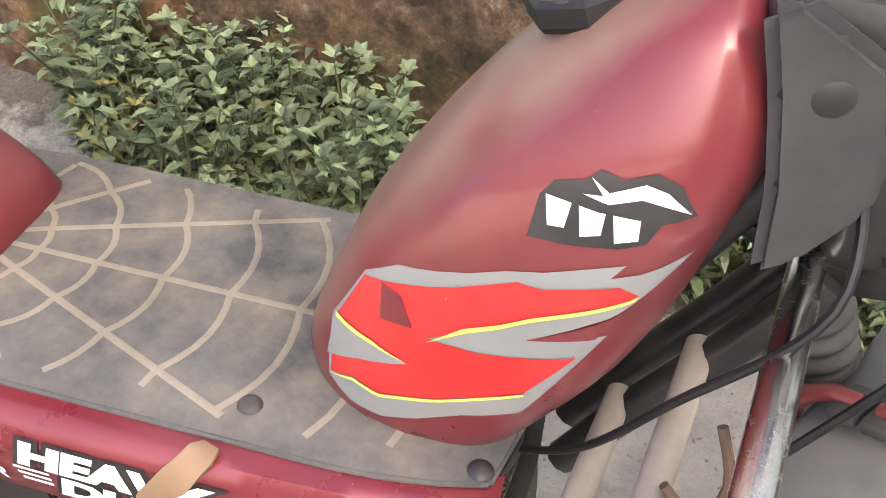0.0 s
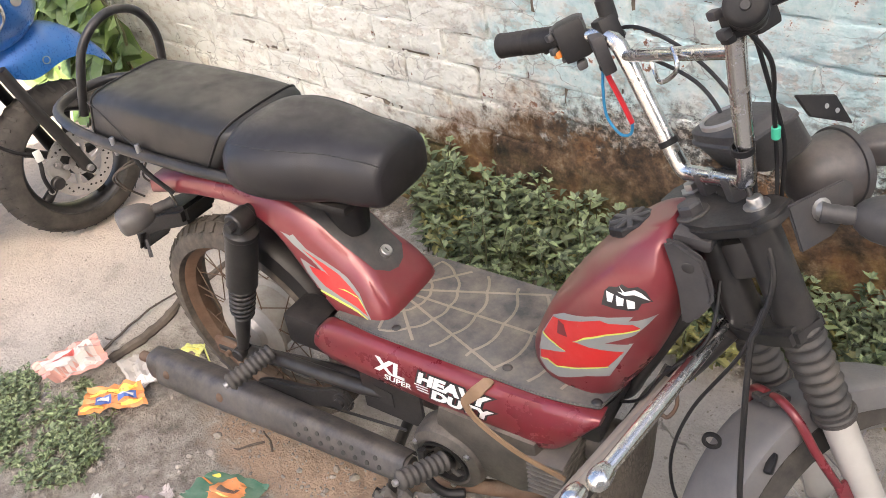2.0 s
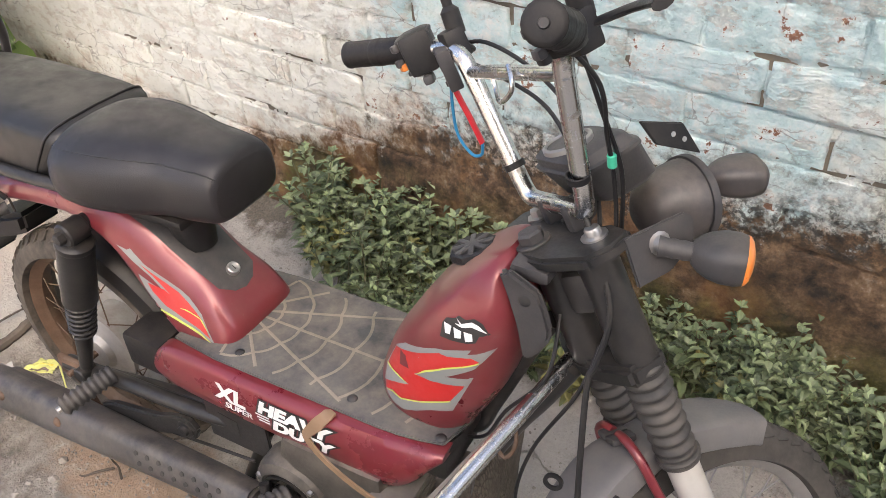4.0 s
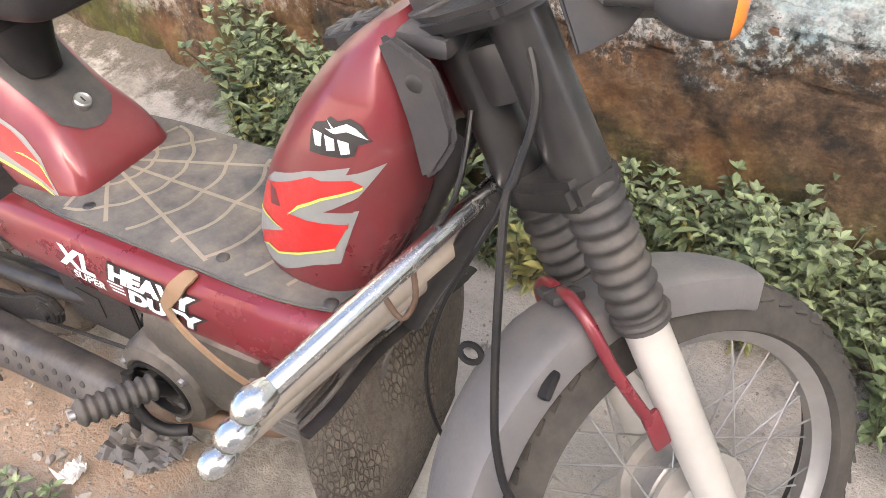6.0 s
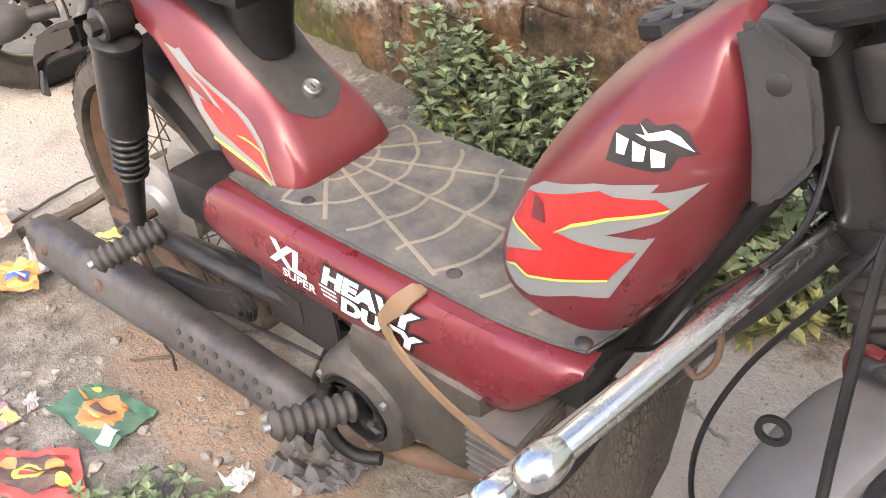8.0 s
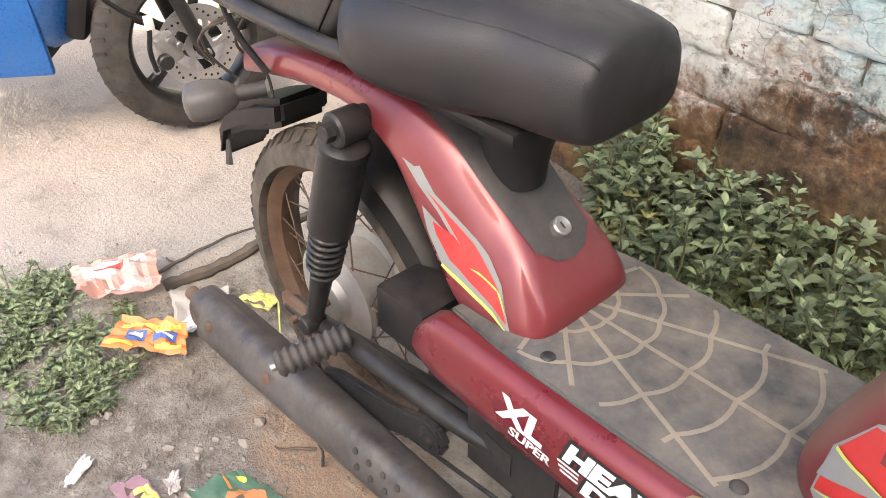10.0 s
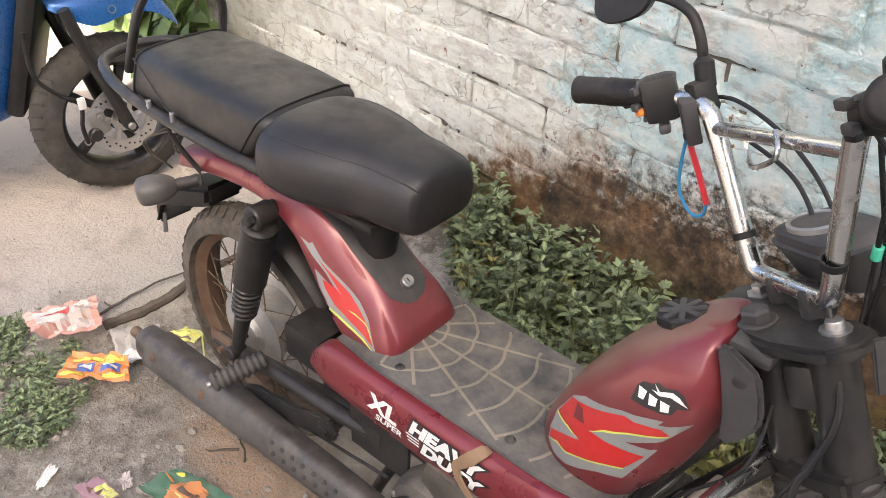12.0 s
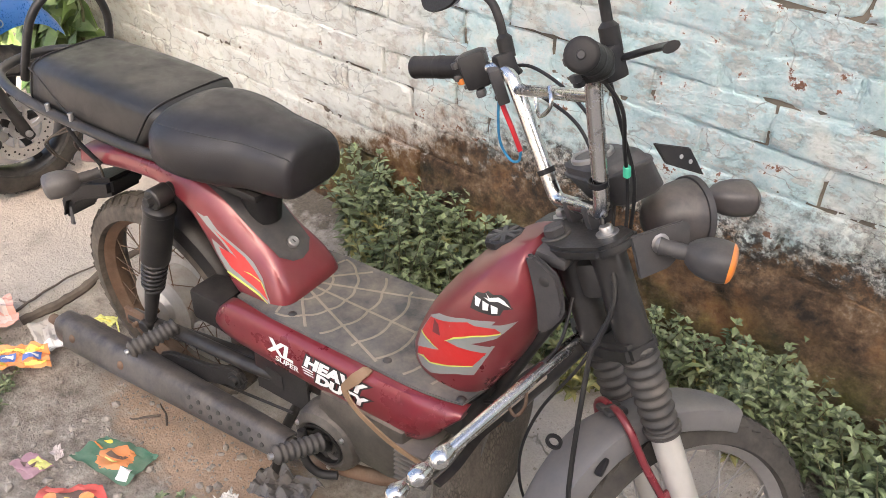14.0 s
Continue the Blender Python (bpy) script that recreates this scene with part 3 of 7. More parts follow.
def build_skin(wall):
    """Old limewash daubed over the joints, sunk or broken away here and there."""
    nx, nz, x0, x1, z0, z1 = 640, 190, -2.8, 1.3, 0.15, 1.40
    verts, faces = [], []
    for j in range(nz + 1):
        z = z0 + (z1 - z0) * j / nz
        for i in range(nx + 1):
            x = x0 + (x1 - x0) * i / nx
            gap = 0.0075 * noise.noise((x * 5.5, z * 9, 4)) + 0.0055 * noise.noise((x * 19, z * 27, 6)) + 0.003 * noise.noise((x * 60, z * 80, 7))
            verts.append((x, WALL_Y + 0.0062 + gap, z))
    w = nx + 1
    for j in range(nz):
        for i in range(nx):
            faces.append((j * w + i, j * w + i + 1, (j + 1) * w + i + 1, (j + 1) * w + i))
    me = bpy.data.meshes.new("limewash")
    me.from_pydata(verts, [], faces)
    me.materials.append(M["brick"])
    me.shade_smooth()
    ob = new("limewash", me)
    ob.parent = wall
    ob["label"] = "cracked limewash bridging the joints"


def worn_brick(rnd, seed):
    """A brick with a ragged, broken outline under its limewash."""
    hx, hz = BRICK / 2 - 0.0015, COURSE / 2 - 0.0012
    edge = [(-hx + 2 * hx * i / 9, -hz) for i in range(9)] + [(hx, -hz + 2 * hz * i / 4) for i in range(4)]
    edge += [(-x, -z) for x, z in edge]
    b = bmesh.new()
    rows = []
    for y, inset, wob in ((0.03, 0.0, 0.0), (-0.030, 0.0, 0.0045), (-0.0350, 0.0018, 0.005), (-0.0362, 0.007, 0.005), (-0.0365, 0.022, 0.004)):
        ring = []
        for i, (x, z) in enumerate(edge):
            w = wob * noise.noise((x * 55 + seed * 9, z * 55, 1)) * 1.6 + wob * 0.6 * noise.noise((x * 160 + seed * 9, z * 160, 4))
            k = max(0.0, abs(x) / hx + abs(z) / hz - 1.80) * 0.014
            f = Vector((x, 0, z)) - Vector((math.copysign(inset, x) if abs(x) > hx - 0.03 else 0, 0, math.copysign(inset, z)))
            f -= Vector((math.copysign(k + w, x), 0, math.copysign(k + w, z)))
            ring.append(b.verts.new((f.x, y + 0.0018 * noise.noise((x * 22, z * 22, seed * 3 + inset * 90)), f.z)))
        rows.append(ring)
    n = len(edge)
    for r0, r1 in zip(rows, rows[1:]):
        for i in range(n):
            b.faces.new((r0[i], r0[(i + 1) % n], r1[(i + 1) % n], r1[i]))
    b.faces.new(rows[-1])
    bmesh.ops.triangulate(b, faces=[f for f in b.faces if len(f.verts) > 4])
    bmesh.ops.recalc_face_normals(b, faces=b.faces)
    return b


def build_wall():
    bm = block((9.0, 0.25, 2.2), (-1.0, WALL_Y + 0.0085 + 0.125, 1.08), 0.0)
    wall = link("wall_north", bm, "mortar", None, "", False)
    tagged(wall, "old brick wall, flaking white and turquoise limewash over a damp mossy foot", "wall", kind="structure")
    build_foot(wall)
    build_skin(wall)
    far = bmesh.new()
    shapes = []
    rnd = random.Random(5)
    for k in range(16):
        b = worn_brick(rnd, k)
        me = bpy.data.meshes.new("brick")
        b.to_mesh(me)
        b.free()
        me.materials.append(M["brick"])
        shapes.append(me)
    for row in range(-1, 20):
        z = 0.336 + (row - 3) * COURSE + COURSE / 2
        if z < 0.02:
            continue
        shift = (row % 2) * BRICK / 2 + rnd.uniform(-0.03, 0.03)
        for col in range(-22, 14):
            x = col * BRICK + shift
            dz = 0.006 * math.sin(x * 2.1 + row * 0.7) + 0.003 * math.sin(x * 7.3 + row * 2.9)
            m = pose(x, WALL_Y + 0.035 + rnd.uniform(-0.005, 0.005), z + dz, rnd.uniform(-1.8, 1.8), rnd.uniform(-1.3, 1.3), rnd.uniform(-1.3, 1.3))
            if -2.7 < x < 1.0 and z < 1.35:
                share("brick", rnd.choice(shapes), wall, m)
            elif z < 2.1:
                b = bmesh.new()
                b.from_mesh(rnd.choice(shapes))
                bmesh.ops.transform(b, matrix=m, verts=b.verts)
                far = join(b, far)
    rest = link("brickwork", far, "brick", wall, "", False)
    rest["kind"] = "stuff"
    return wall


def build_shade_blocks():
    """Unseen plain blocks added behind the camera, so that their corners shade the lane and the wall."""
    m = Matrix(((0.967, 0.256, 0, 2.39), (0.256, -0.967, 0, -4.11), (0, 0, 1, 0), (0, 0, 0, 1)))
    bm = block((12.0, 7.0, 5.6), (6.0, 3.5, 2.6), 0.0, m)
    # second, taller block: added to keep the brick wall out of the sun
    block((14.0, 9.0, 11.0), (7.0, 4.5, 5.4), 0.0, Matrix(((0.967, 0.256, 0, 5.47), (0.256, -0.967, 0, -6.95), (0, 0, 1, 0), (0, 0, 0, 1))), bm)
    blockers = link("wall_south", bm, dusty("pale_matt", (0.52, 0.48, 0.42), 0.9, 0, 0, 0.3, 20, 0.3, 0.12), None, "", False)
    tagged(blockers, "plain unseen blocks across the lane, added to shade it", "wall", kind="structure")


build_shade_blocks()


# ---- the moped ----
# its own frame: x forward from the rear axle, y to its left, z up; it leans a little on its stand
BIKE = pose(-0.680, 0.208, -0.006, 0, 0, 6.9) @ pose(0, 0, 0, -2.0, 0, 0)
moped = thing("moped", BIKE, "red step-through moped, dusty, two black seats, standing on bare ground", "moped")
RAKE, STEER = radians(26), radians(55.8)
_u = Vector((-math.sin(RAKE), 0, math.cos(RAKE)))
_f = math.cos(STEER) * Vector((math.cos(RAKE), 0, math.sin(RAKE))) + math.sin(STEER) * Vector((0, 1, 0))
_l = _u.cross(_f)
# the steered frame: x ahead of the steering axis, y left, z up the axis
FORK = Matrix(((_f.x, _l.x, _u.x, 1.163), (_f.y, _l.y, _u.y, 0.0), (_f.z, _l.z, _u.z, 0.208), (0, 0, 0, 1)))
SIDE = lambda m: m @ Matrix.Scale(-1, 4, (0, 1, 0))


def tyre_profile(R, w, h):
    """Cross-section of a tyre about z: (radius, z)."""
    pts = []
    for i in range(15):
        a = math.pi * (i / 14)
        pts.append((R - h + h * math.sin(a) ** 0.85, -w * math.cos(a)))
    return pts + [(R - h - 0.004, w * 0.72), (R - h - 0.004, -w * 0.72)]


def tread(bm, R, w, h, m, count=54):
    """Raised tread blocks."""
    for i in range(count):
        for side in (-1, 0, 1):
            a = 2 * math.pi * (i + (0.5 if side == 0 else 0)) / count
            lean = 0.62 * side
            q = m @ pose(0, 0, 0, 0, 0, math.degrees(a)) @ Matrix.Translation((R - h + (h - 0.001) * math.cos(lean), 0, w * math.sin(lean))) @ pose(0, 0, 0, 0, math.degrees(-lean), 18 * side)
            block((0.0036, 2 * math.pi * R / count * 0.62, w * 0.52), (0, 0, 0), 0.0, q, bm)
    return bm


def spoked_wheel(name, m, R, w, rim_r, hub_r, hub_w, parent, rim_mat, hub_mat, spoke_mat, spokes=36, label="", tyre_key="tyre"):
    """m: wheel frame with the axle along z."""
    hub = link(name, turned([(0, -hub_w), (hub_r * 0.45, -hub_w), (hub_r * 0.5, -hub_w * 0.85), (hub_r, -hub_w * 0.8), (hub_r, -hub_w * 0.62), (hub_r * 0.82, -hub_w * 0.55), (hub_r * 0.82, hub_w * 0.5), (hub_r, hub_w * 0.56), (hub_r, hub_w * 0.72), (hub_r * 0.5, hub_w * 0.8), (hub_r * 0.4, hub_w), (0, hub_w)], 32, m), hub_mat, parent, label)
    h = R - rim_r - 0.002
    tb = turned(tyre_profile(R, w, h), 72, m, None, True)
    tyre = link("tyre", tb, tyre_key, hub, "dusty black rubber tyre", True, 30)
    link("tread", tread(bmesh.new(), R, w, h, m), tyre_key, hub, "", False)["kind"] = "stuff"
    rw = w * 0.66
    prof = [(rim_r + 0.008, -rw), (rim_r + 0.006, -rw - 0.003), (rim_r - 0.003, -rw), (rim_r - 0.010, -rw * 0.7), (rim_r - 0.017, -rw * 0.35), (rim_r - 0.018, rw * 0.35), (rim_r - 0.010, rw * 0.7), (rim_r - 0.003, rw), (rim_r + 0.006, rw + 0.003), (rim_r + 0.008, rw), (rim_r - 0.003, 0)]
    link("rim", turned(prof, 72, m, None, True), rim_mat, hub)
    me = None
    for i in range(spokes):
        a = 2 * math.pi * i / spokes
        side = 1 if i % 2 else -1
        cross = radians(34) * (1 if (i // 2) % 2 else -1)
        p0 = Vector((hub_r * 0.96 * math.cos(a + cross), hub_r * 0.96 * math.sin(a + cross), side * hub_w * 0.66))
        p1 = Vector(((rim_r - 0.012) * math.cos(a), (rim_r - 0.012) * math.sin(a), side * 0.004))
        if me is None:
            ob = link("spoke", rod((0, 0, 0), (0, 0, (p1 - p0).length), 0.0013, None, 6), spoke_mat, hub)
            ob.matrix_local = m @ along(p0, p1)
            me = ob.data
        else:
            share("spoke", me, hub, m @ along(p0, p1))
    return hub


AX = Matrix(((1, 0, 0, 0), (0, 0, -1, 0), (0, 1, 0, 0), (0, 0, 0, 1)))  # z of a turned body along -y (the right side)
REAR = Matrix.Translation((0, 0, 0.245)) @ AX
rear_wheel = spoked_wheel("rear_wheel", REAR, 0.262, 0.040, 0.212, 0.088, 0.055, moped, "rust", "alloy", "rust", 36, "rear wheel with rusty rim and dusty drum hub", "tyre_brown")
WX, WZ = 0.020, 0.036  # the front axle in the steered frame
FRONT = FORK @ Matrix.Translation((WX, 0, WZ)) @ AX
front_wheel = spoked_wheel("front_wheel", FRONT, 0.246, 0.030, 0.199, 0.062, 0.045, moped, "steel", "alloy", "steel", 36, "front wheel with steel rim and dull drum hub")
link("hub_flange", turned([(0.02, 0.026), (0.058, 0.026), (0.064, 0.022), (0.066, 0.012), (0.060, 0.010), (0.02, 0.010)], 40, FRONT, None, True), "steel", front_wheel, "dull aluminium drum flange")
link("hub_ring", turned([(0.012, 0.030), (0.036, 0.030), (0.040, 0.034), (0.043, 0.030), (0.043, 0.024), (0.012, 0.024)], 36, FRONT, None, True), "alloy", front_wheel)
link("speed_drive", turned([(0.008, 0.030), (0.028, 0.030), (0.027, 0.044), (0.020, 0.050), (0.008, 0.050)], 28, FRONT, None, True), "alloy", front_wheel, "grey speedometer drive housing")
link("axle_nut", turned([(0, 0.02), (0.007, 0.02), (0.007, 0.078), (0.014, 0.078), (0.014, 0.088), (0.006, 0.089), (0.006, 0.100), (0, 0.101)], 12, FRONT), "steel", front_wheel)
link("axle_nut", turned([(0, 0.02), (0.007, 0.02), (0.007, 0.092), (0.014, 0.092), (0.014, 0.103), (0.006, 0.104), (0.006, 0.122), (0, 0.122)], 12, REAR), "rust", rear_wheel)
link("brake_plate", turned([(0.02, 0.030), (0.060, 0.034), (0.068, 0.030), (0.07, 0.022), (0.02, 0.02)], 32, REAR, None, True), "steel", rear_wheel, "round brake plate with clay on it")

# -- fuel tank --
TANK_ROWS = [  # rear edge x, z; front edge x, z; half width
    (0.712, 0.420, 0.762, 0.418, 0.030), (0.688, 0.432, 0.785, 0.428, 0.056), (0.672, 0.458, 0.810, 0.456, 0.074), (0.668, 0.492, 0.832, 0.496, 0.082),
    (0.680, 0.535, 0.855, 0.545, 0.087), (0.700, 0.585, 0.873, 0.598, 0.089), (0.727, 0.634, 0.884, 0.648, 0.088), (0.754, 0.676, 0.892, 0.690, 0.083),
    (0.782, 0.712, 0.886, 0.728, 0.073), (0.806, 0.738, 0.870, 0.756, 0.058), (0.824, 0.752, 0.856, 0.769, 0.036)]


def build_tank():
    rings = []
    for rx, rz, fx, fz, w in smooth_rows(TANK_ROWS, 4):
        c, s = Vector(((rx + fx) / 2, 0, (rz + fz) / 2)), Vector(((fx - rx) / 2, 0, (fz - rz) / 2))
        ring = []
        for u, v in oval(48, 3.8):
            k = (1.0 - 0.36 * max(0, -u) ** 1.6) * (1 - (0.14 + 0.22 * max(0, min(1, ((rz + fz) / 2 - 0.56) / 0.12))) * max(0, (u - 0.45) / 0.55) ** 1.4)  # narrower towards the rider and the head
            ring.append(c + s * u + Vector((0, w * v * k, 0)))
        rings.append(ring)
    tank = link("fuel_tank", loft(rings), "red_tank", moped, "deep red metallic fuel tank with dust and dents", True, 60)
    # seam along the bottom and the cap
    capm = along((0.807, 0.0, 0.718), (0.782, 0.0, 0.778)) @ Matrix.Scale(0.86, 4)
    cap = link("tank_cap", turned([(0, 0.006), (0.026, 0.006), (0.027, 0.010), (0.035, 0.012), (0.037, 0.016), (0.036, 0.026), (0.032, 0.029), (0.024, 0.027), (0, 0.027)], 8, capm), "plastic", tank, "black eight-sided filler cap", True, 25)
    for a in (22.5, 67.5, 112.5, 157.5):
        link("cap_rib", block((0.062, 0.009, 0.006), (0, 0, 0.028), 0.0025, capm @ pose(0, 0, 0, 0, 0, a)), "plastic_grey", cap)
    link("filler_neck", turned([(0, -0.02), (0.030, -0.02), (0.028, 0.008), (0, 0.008)], 24, capm), "red_tank", tank)
    return tank


tank = build_tank()
tank_skin = tree_of(tank)
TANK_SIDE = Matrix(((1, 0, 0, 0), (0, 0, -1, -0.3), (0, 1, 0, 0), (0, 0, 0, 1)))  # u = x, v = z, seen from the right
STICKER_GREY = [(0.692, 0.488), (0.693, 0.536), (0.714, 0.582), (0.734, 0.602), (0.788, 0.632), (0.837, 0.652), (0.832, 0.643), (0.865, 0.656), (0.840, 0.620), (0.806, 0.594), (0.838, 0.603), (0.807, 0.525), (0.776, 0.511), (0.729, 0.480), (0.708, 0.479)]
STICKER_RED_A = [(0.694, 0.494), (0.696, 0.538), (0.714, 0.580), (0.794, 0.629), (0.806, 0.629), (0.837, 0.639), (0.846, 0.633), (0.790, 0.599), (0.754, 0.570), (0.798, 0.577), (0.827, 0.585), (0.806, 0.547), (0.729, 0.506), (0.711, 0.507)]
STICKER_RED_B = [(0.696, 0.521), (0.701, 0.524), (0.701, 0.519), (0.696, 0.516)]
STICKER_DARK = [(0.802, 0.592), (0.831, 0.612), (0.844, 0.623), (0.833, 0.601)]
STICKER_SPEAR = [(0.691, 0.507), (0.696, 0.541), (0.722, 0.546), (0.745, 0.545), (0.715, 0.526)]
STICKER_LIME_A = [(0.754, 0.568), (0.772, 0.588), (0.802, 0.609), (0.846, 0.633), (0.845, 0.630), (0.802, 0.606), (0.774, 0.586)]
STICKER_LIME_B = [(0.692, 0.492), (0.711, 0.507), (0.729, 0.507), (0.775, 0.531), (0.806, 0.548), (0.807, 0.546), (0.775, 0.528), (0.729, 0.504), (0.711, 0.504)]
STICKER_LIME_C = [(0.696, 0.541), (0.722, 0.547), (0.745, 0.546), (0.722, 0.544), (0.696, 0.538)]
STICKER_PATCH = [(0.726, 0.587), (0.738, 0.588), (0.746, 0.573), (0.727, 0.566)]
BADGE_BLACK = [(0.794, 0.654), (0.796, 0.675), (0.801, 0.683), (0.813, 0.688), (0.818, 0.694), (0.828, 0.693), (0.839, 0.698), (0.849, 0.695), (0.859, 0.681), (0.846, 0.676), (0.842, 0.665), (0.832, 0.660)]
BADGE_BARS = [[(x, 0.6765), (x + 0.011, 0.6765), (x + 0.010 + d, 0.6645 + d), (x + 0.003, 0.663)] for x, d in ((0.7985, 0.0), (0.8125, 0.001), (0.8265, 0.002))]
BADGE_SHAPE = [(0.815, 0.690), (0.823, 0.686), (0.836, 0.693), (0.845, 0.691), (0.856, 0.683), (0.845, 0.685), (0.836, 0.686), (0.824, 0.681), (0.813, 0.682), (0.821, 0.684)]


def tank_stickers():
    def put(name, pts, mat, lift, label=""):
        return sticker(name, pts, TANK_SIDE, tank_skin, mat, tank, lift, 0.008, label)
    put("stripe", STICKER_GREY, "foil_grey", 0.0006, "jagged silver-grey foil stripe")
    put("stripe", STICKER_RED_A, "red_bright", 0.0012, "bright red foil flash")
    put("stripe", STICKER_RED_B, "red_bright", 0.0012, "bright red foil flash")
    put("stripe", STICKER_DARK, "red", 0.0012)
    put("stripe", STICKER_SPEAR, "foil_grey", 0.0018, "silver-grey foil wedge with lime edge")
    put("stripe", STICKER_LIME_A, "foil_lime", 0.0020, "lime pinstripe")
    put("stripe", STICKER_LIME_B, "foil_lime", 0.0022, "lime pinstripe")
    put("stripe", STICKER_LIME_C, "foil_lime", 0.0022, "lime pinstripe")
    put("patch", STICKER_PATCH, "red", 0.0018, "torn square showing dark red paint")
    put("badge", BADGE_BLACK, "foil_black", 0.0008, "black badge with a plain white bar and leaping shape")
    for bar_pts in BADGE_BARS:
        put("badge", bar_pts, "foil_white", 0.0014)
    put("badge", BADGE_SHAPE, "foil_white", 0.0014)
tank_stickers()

# -- tail cowl --
COWL_ROWS = [  # x, top z, bottom z, half width at top, half width at bottom
    (0.434, 0.474, 0.460, 0.036, 0.048), (0.432, 0.484, 0.455, 0.052, 0.068), (0.425, 0.498, 0.450, 0.062, 0.084), (0.410, 0.517, 0.445, 0.064, 0.094), (0.388, 0.541, 0.440, 0.062, 0.100),
    (0.350, 0.572, 0.437, 0.055, 0.104), (0.318, 0.598, 0.448, 0.056, 0.102), (0.280, 0.628, 0.492, 0.057, 0.097), (0.240, 0.650, 0.545, 0.058, 0.091), (0.200, 0.660, 0.588, 0.060, 0.086), (0.120, 0.660, 0.612, 0.060, 0.074),
    (0.020, 0.650, 0.605, 0.058, 0.068), (-0.080, 0.630, 0.585, 0.054, 0.062), (-0.150, 0.605, 0.565, 0.048, 0.054)]


def build_cowl():
    rings = []
    for x, zt, zb, wt, wb in smooth_rows(COWL_ROWS, 4):
        ring = []
        for u, v in oval(36, 4.2):
            f = (v + 1) / 2
            ring.append(Vector((x, u * (wb + (wt - wb) * f), zb + (zt - zb) * f)))
        rings.append(ring)
    return link("tail_cowl", loft(rings), "red", moped, "glossy red tail cowl with jagged flash stripes", True, 55)


cowl = build_cowl()
cowl_skin = tree_of(cowl)
DOWN = pose(0, 0, 1.2)
sticker("seat_base_cover", [(0.402, -0.022), (0.406, 0.0), (0.402, 0.022), (0.388, 0.041), (0.31, 0.048), (0.22, 0.052), (0.22, -0.052), (0.31, -0.048), (0.388, -0.041)], DOWN, cowl_skin, "plastic_grey", cowl, 0.0025, 0.012, "matt grey-black cover with a lock")
lockm = along((0.379, 0.0, 0.545), (0.379 + 0.06, 0, 0.545 + 0.085))
lock = link("seat_lock", turned([(0, 0), (0.011, 0), (0.011, 0.013), (0.009, 0.0145), (0.0075, 0.0135), (0, 0.0135)], 24, lockm), "steel", cowl, "round steel lock with key slot")
link("key_slot", block((0.0018, 0.008, 0.001), (0, 0, 0.0138), 0.0, lockm), "foil_black", lock)
SIDE_R = Matrix(((1, 0, 0, 0), (0, 0, -1, -0.3), (0, 1, 0, 0), (0, 0, 0, 1)))
for pts, mat, lift in (
        ([(0.223, 0.600), (0.241, 0.594), (0.247, 0.597), (0.272, 0.574), (0.333, 0.542), (0.349, 0.532), (0.374, 0.510), (0.401, 0.466), (0.374, 0.478), (0.337, 0.488), (0.297, 0.502), (0.272, 0.531), (0.260, 0.557), (0.285, 0.544), (0.309, 0.531), (0.281, 0.556), (0.249, 0.578)], "foil_grey", 0.0006),
        ([(0.262, 0.575), (0.331, 0.537), (0.350, 0.522), (0.373, 0.504), (0.394, 0.474), (0.373, 0.485), (0.340, 0.496), (0.307, 0.511), (0.285, 0.532), (0.277, 0.545), (0.305, 0.538), (0.316, 0.531), (0.287, 0.557)], "red_bright", 0.0012),
        ([(0.297, 0.500), (0.337, 0.487), (0.374, 0.477), (0.402, 0.465), (0.374, 0.481), (0.338, 0.491), (0.299, 0.504)], "foil_lime", 0.0018),
        ([(0.333, 0.512), (0.353, 0.508), (0.377, 0.501), (0.393, 0.480), (0.370, 0.505), (0.345, 0.512)], "foil_lime", 0.0018)):
    sticker("stripe", pts, SIDE_R, cowl_skin, mat, cowl, lift, 0.01)
# seat post
post_rings = [[Vector((0.315 + sx * u - 0.0 * z, sy * v, z)) for u, v in oval(20, 2.2)] for z, sx, sy in ((0.585, 0.036, 0.030), (0.62, 0.040, 0.032), (0.66, 0.052, 0.036), (0.705, 0.075, 0.05))]
link("seat_post", loft(post_rings), "plastic", moped, "black moulded seat post")

# -- seats --
SADDLE = [  # x, half width, bottom z, top z, shift y
    (0.1493, 0.05, 0.705, 0.752, -0.008), (0.1583, 0.088, 0.69, 0.772, -0.008), (0.179, 0.108, 0.684, 0.785, -0.008), (0.215, 0.115, 0.682, 0.791, -0.008), (0.26, 0.112, 0.68, 0.792, -0.006), (0.3095, 0.1, 0.68, 0.79, -0.003), (0.3545, 0.084, 0.682, 0.787, 0.0), (0.395, 0.079, 0.682, 0.784, 0.002), (0.425, 0.075, 0.683, 0.780, 0.004), (0.4435, 0.070, 0.686, 0.773, 0.005), (0.4500, 0.061, 0.694, 0.760, 0.005)]


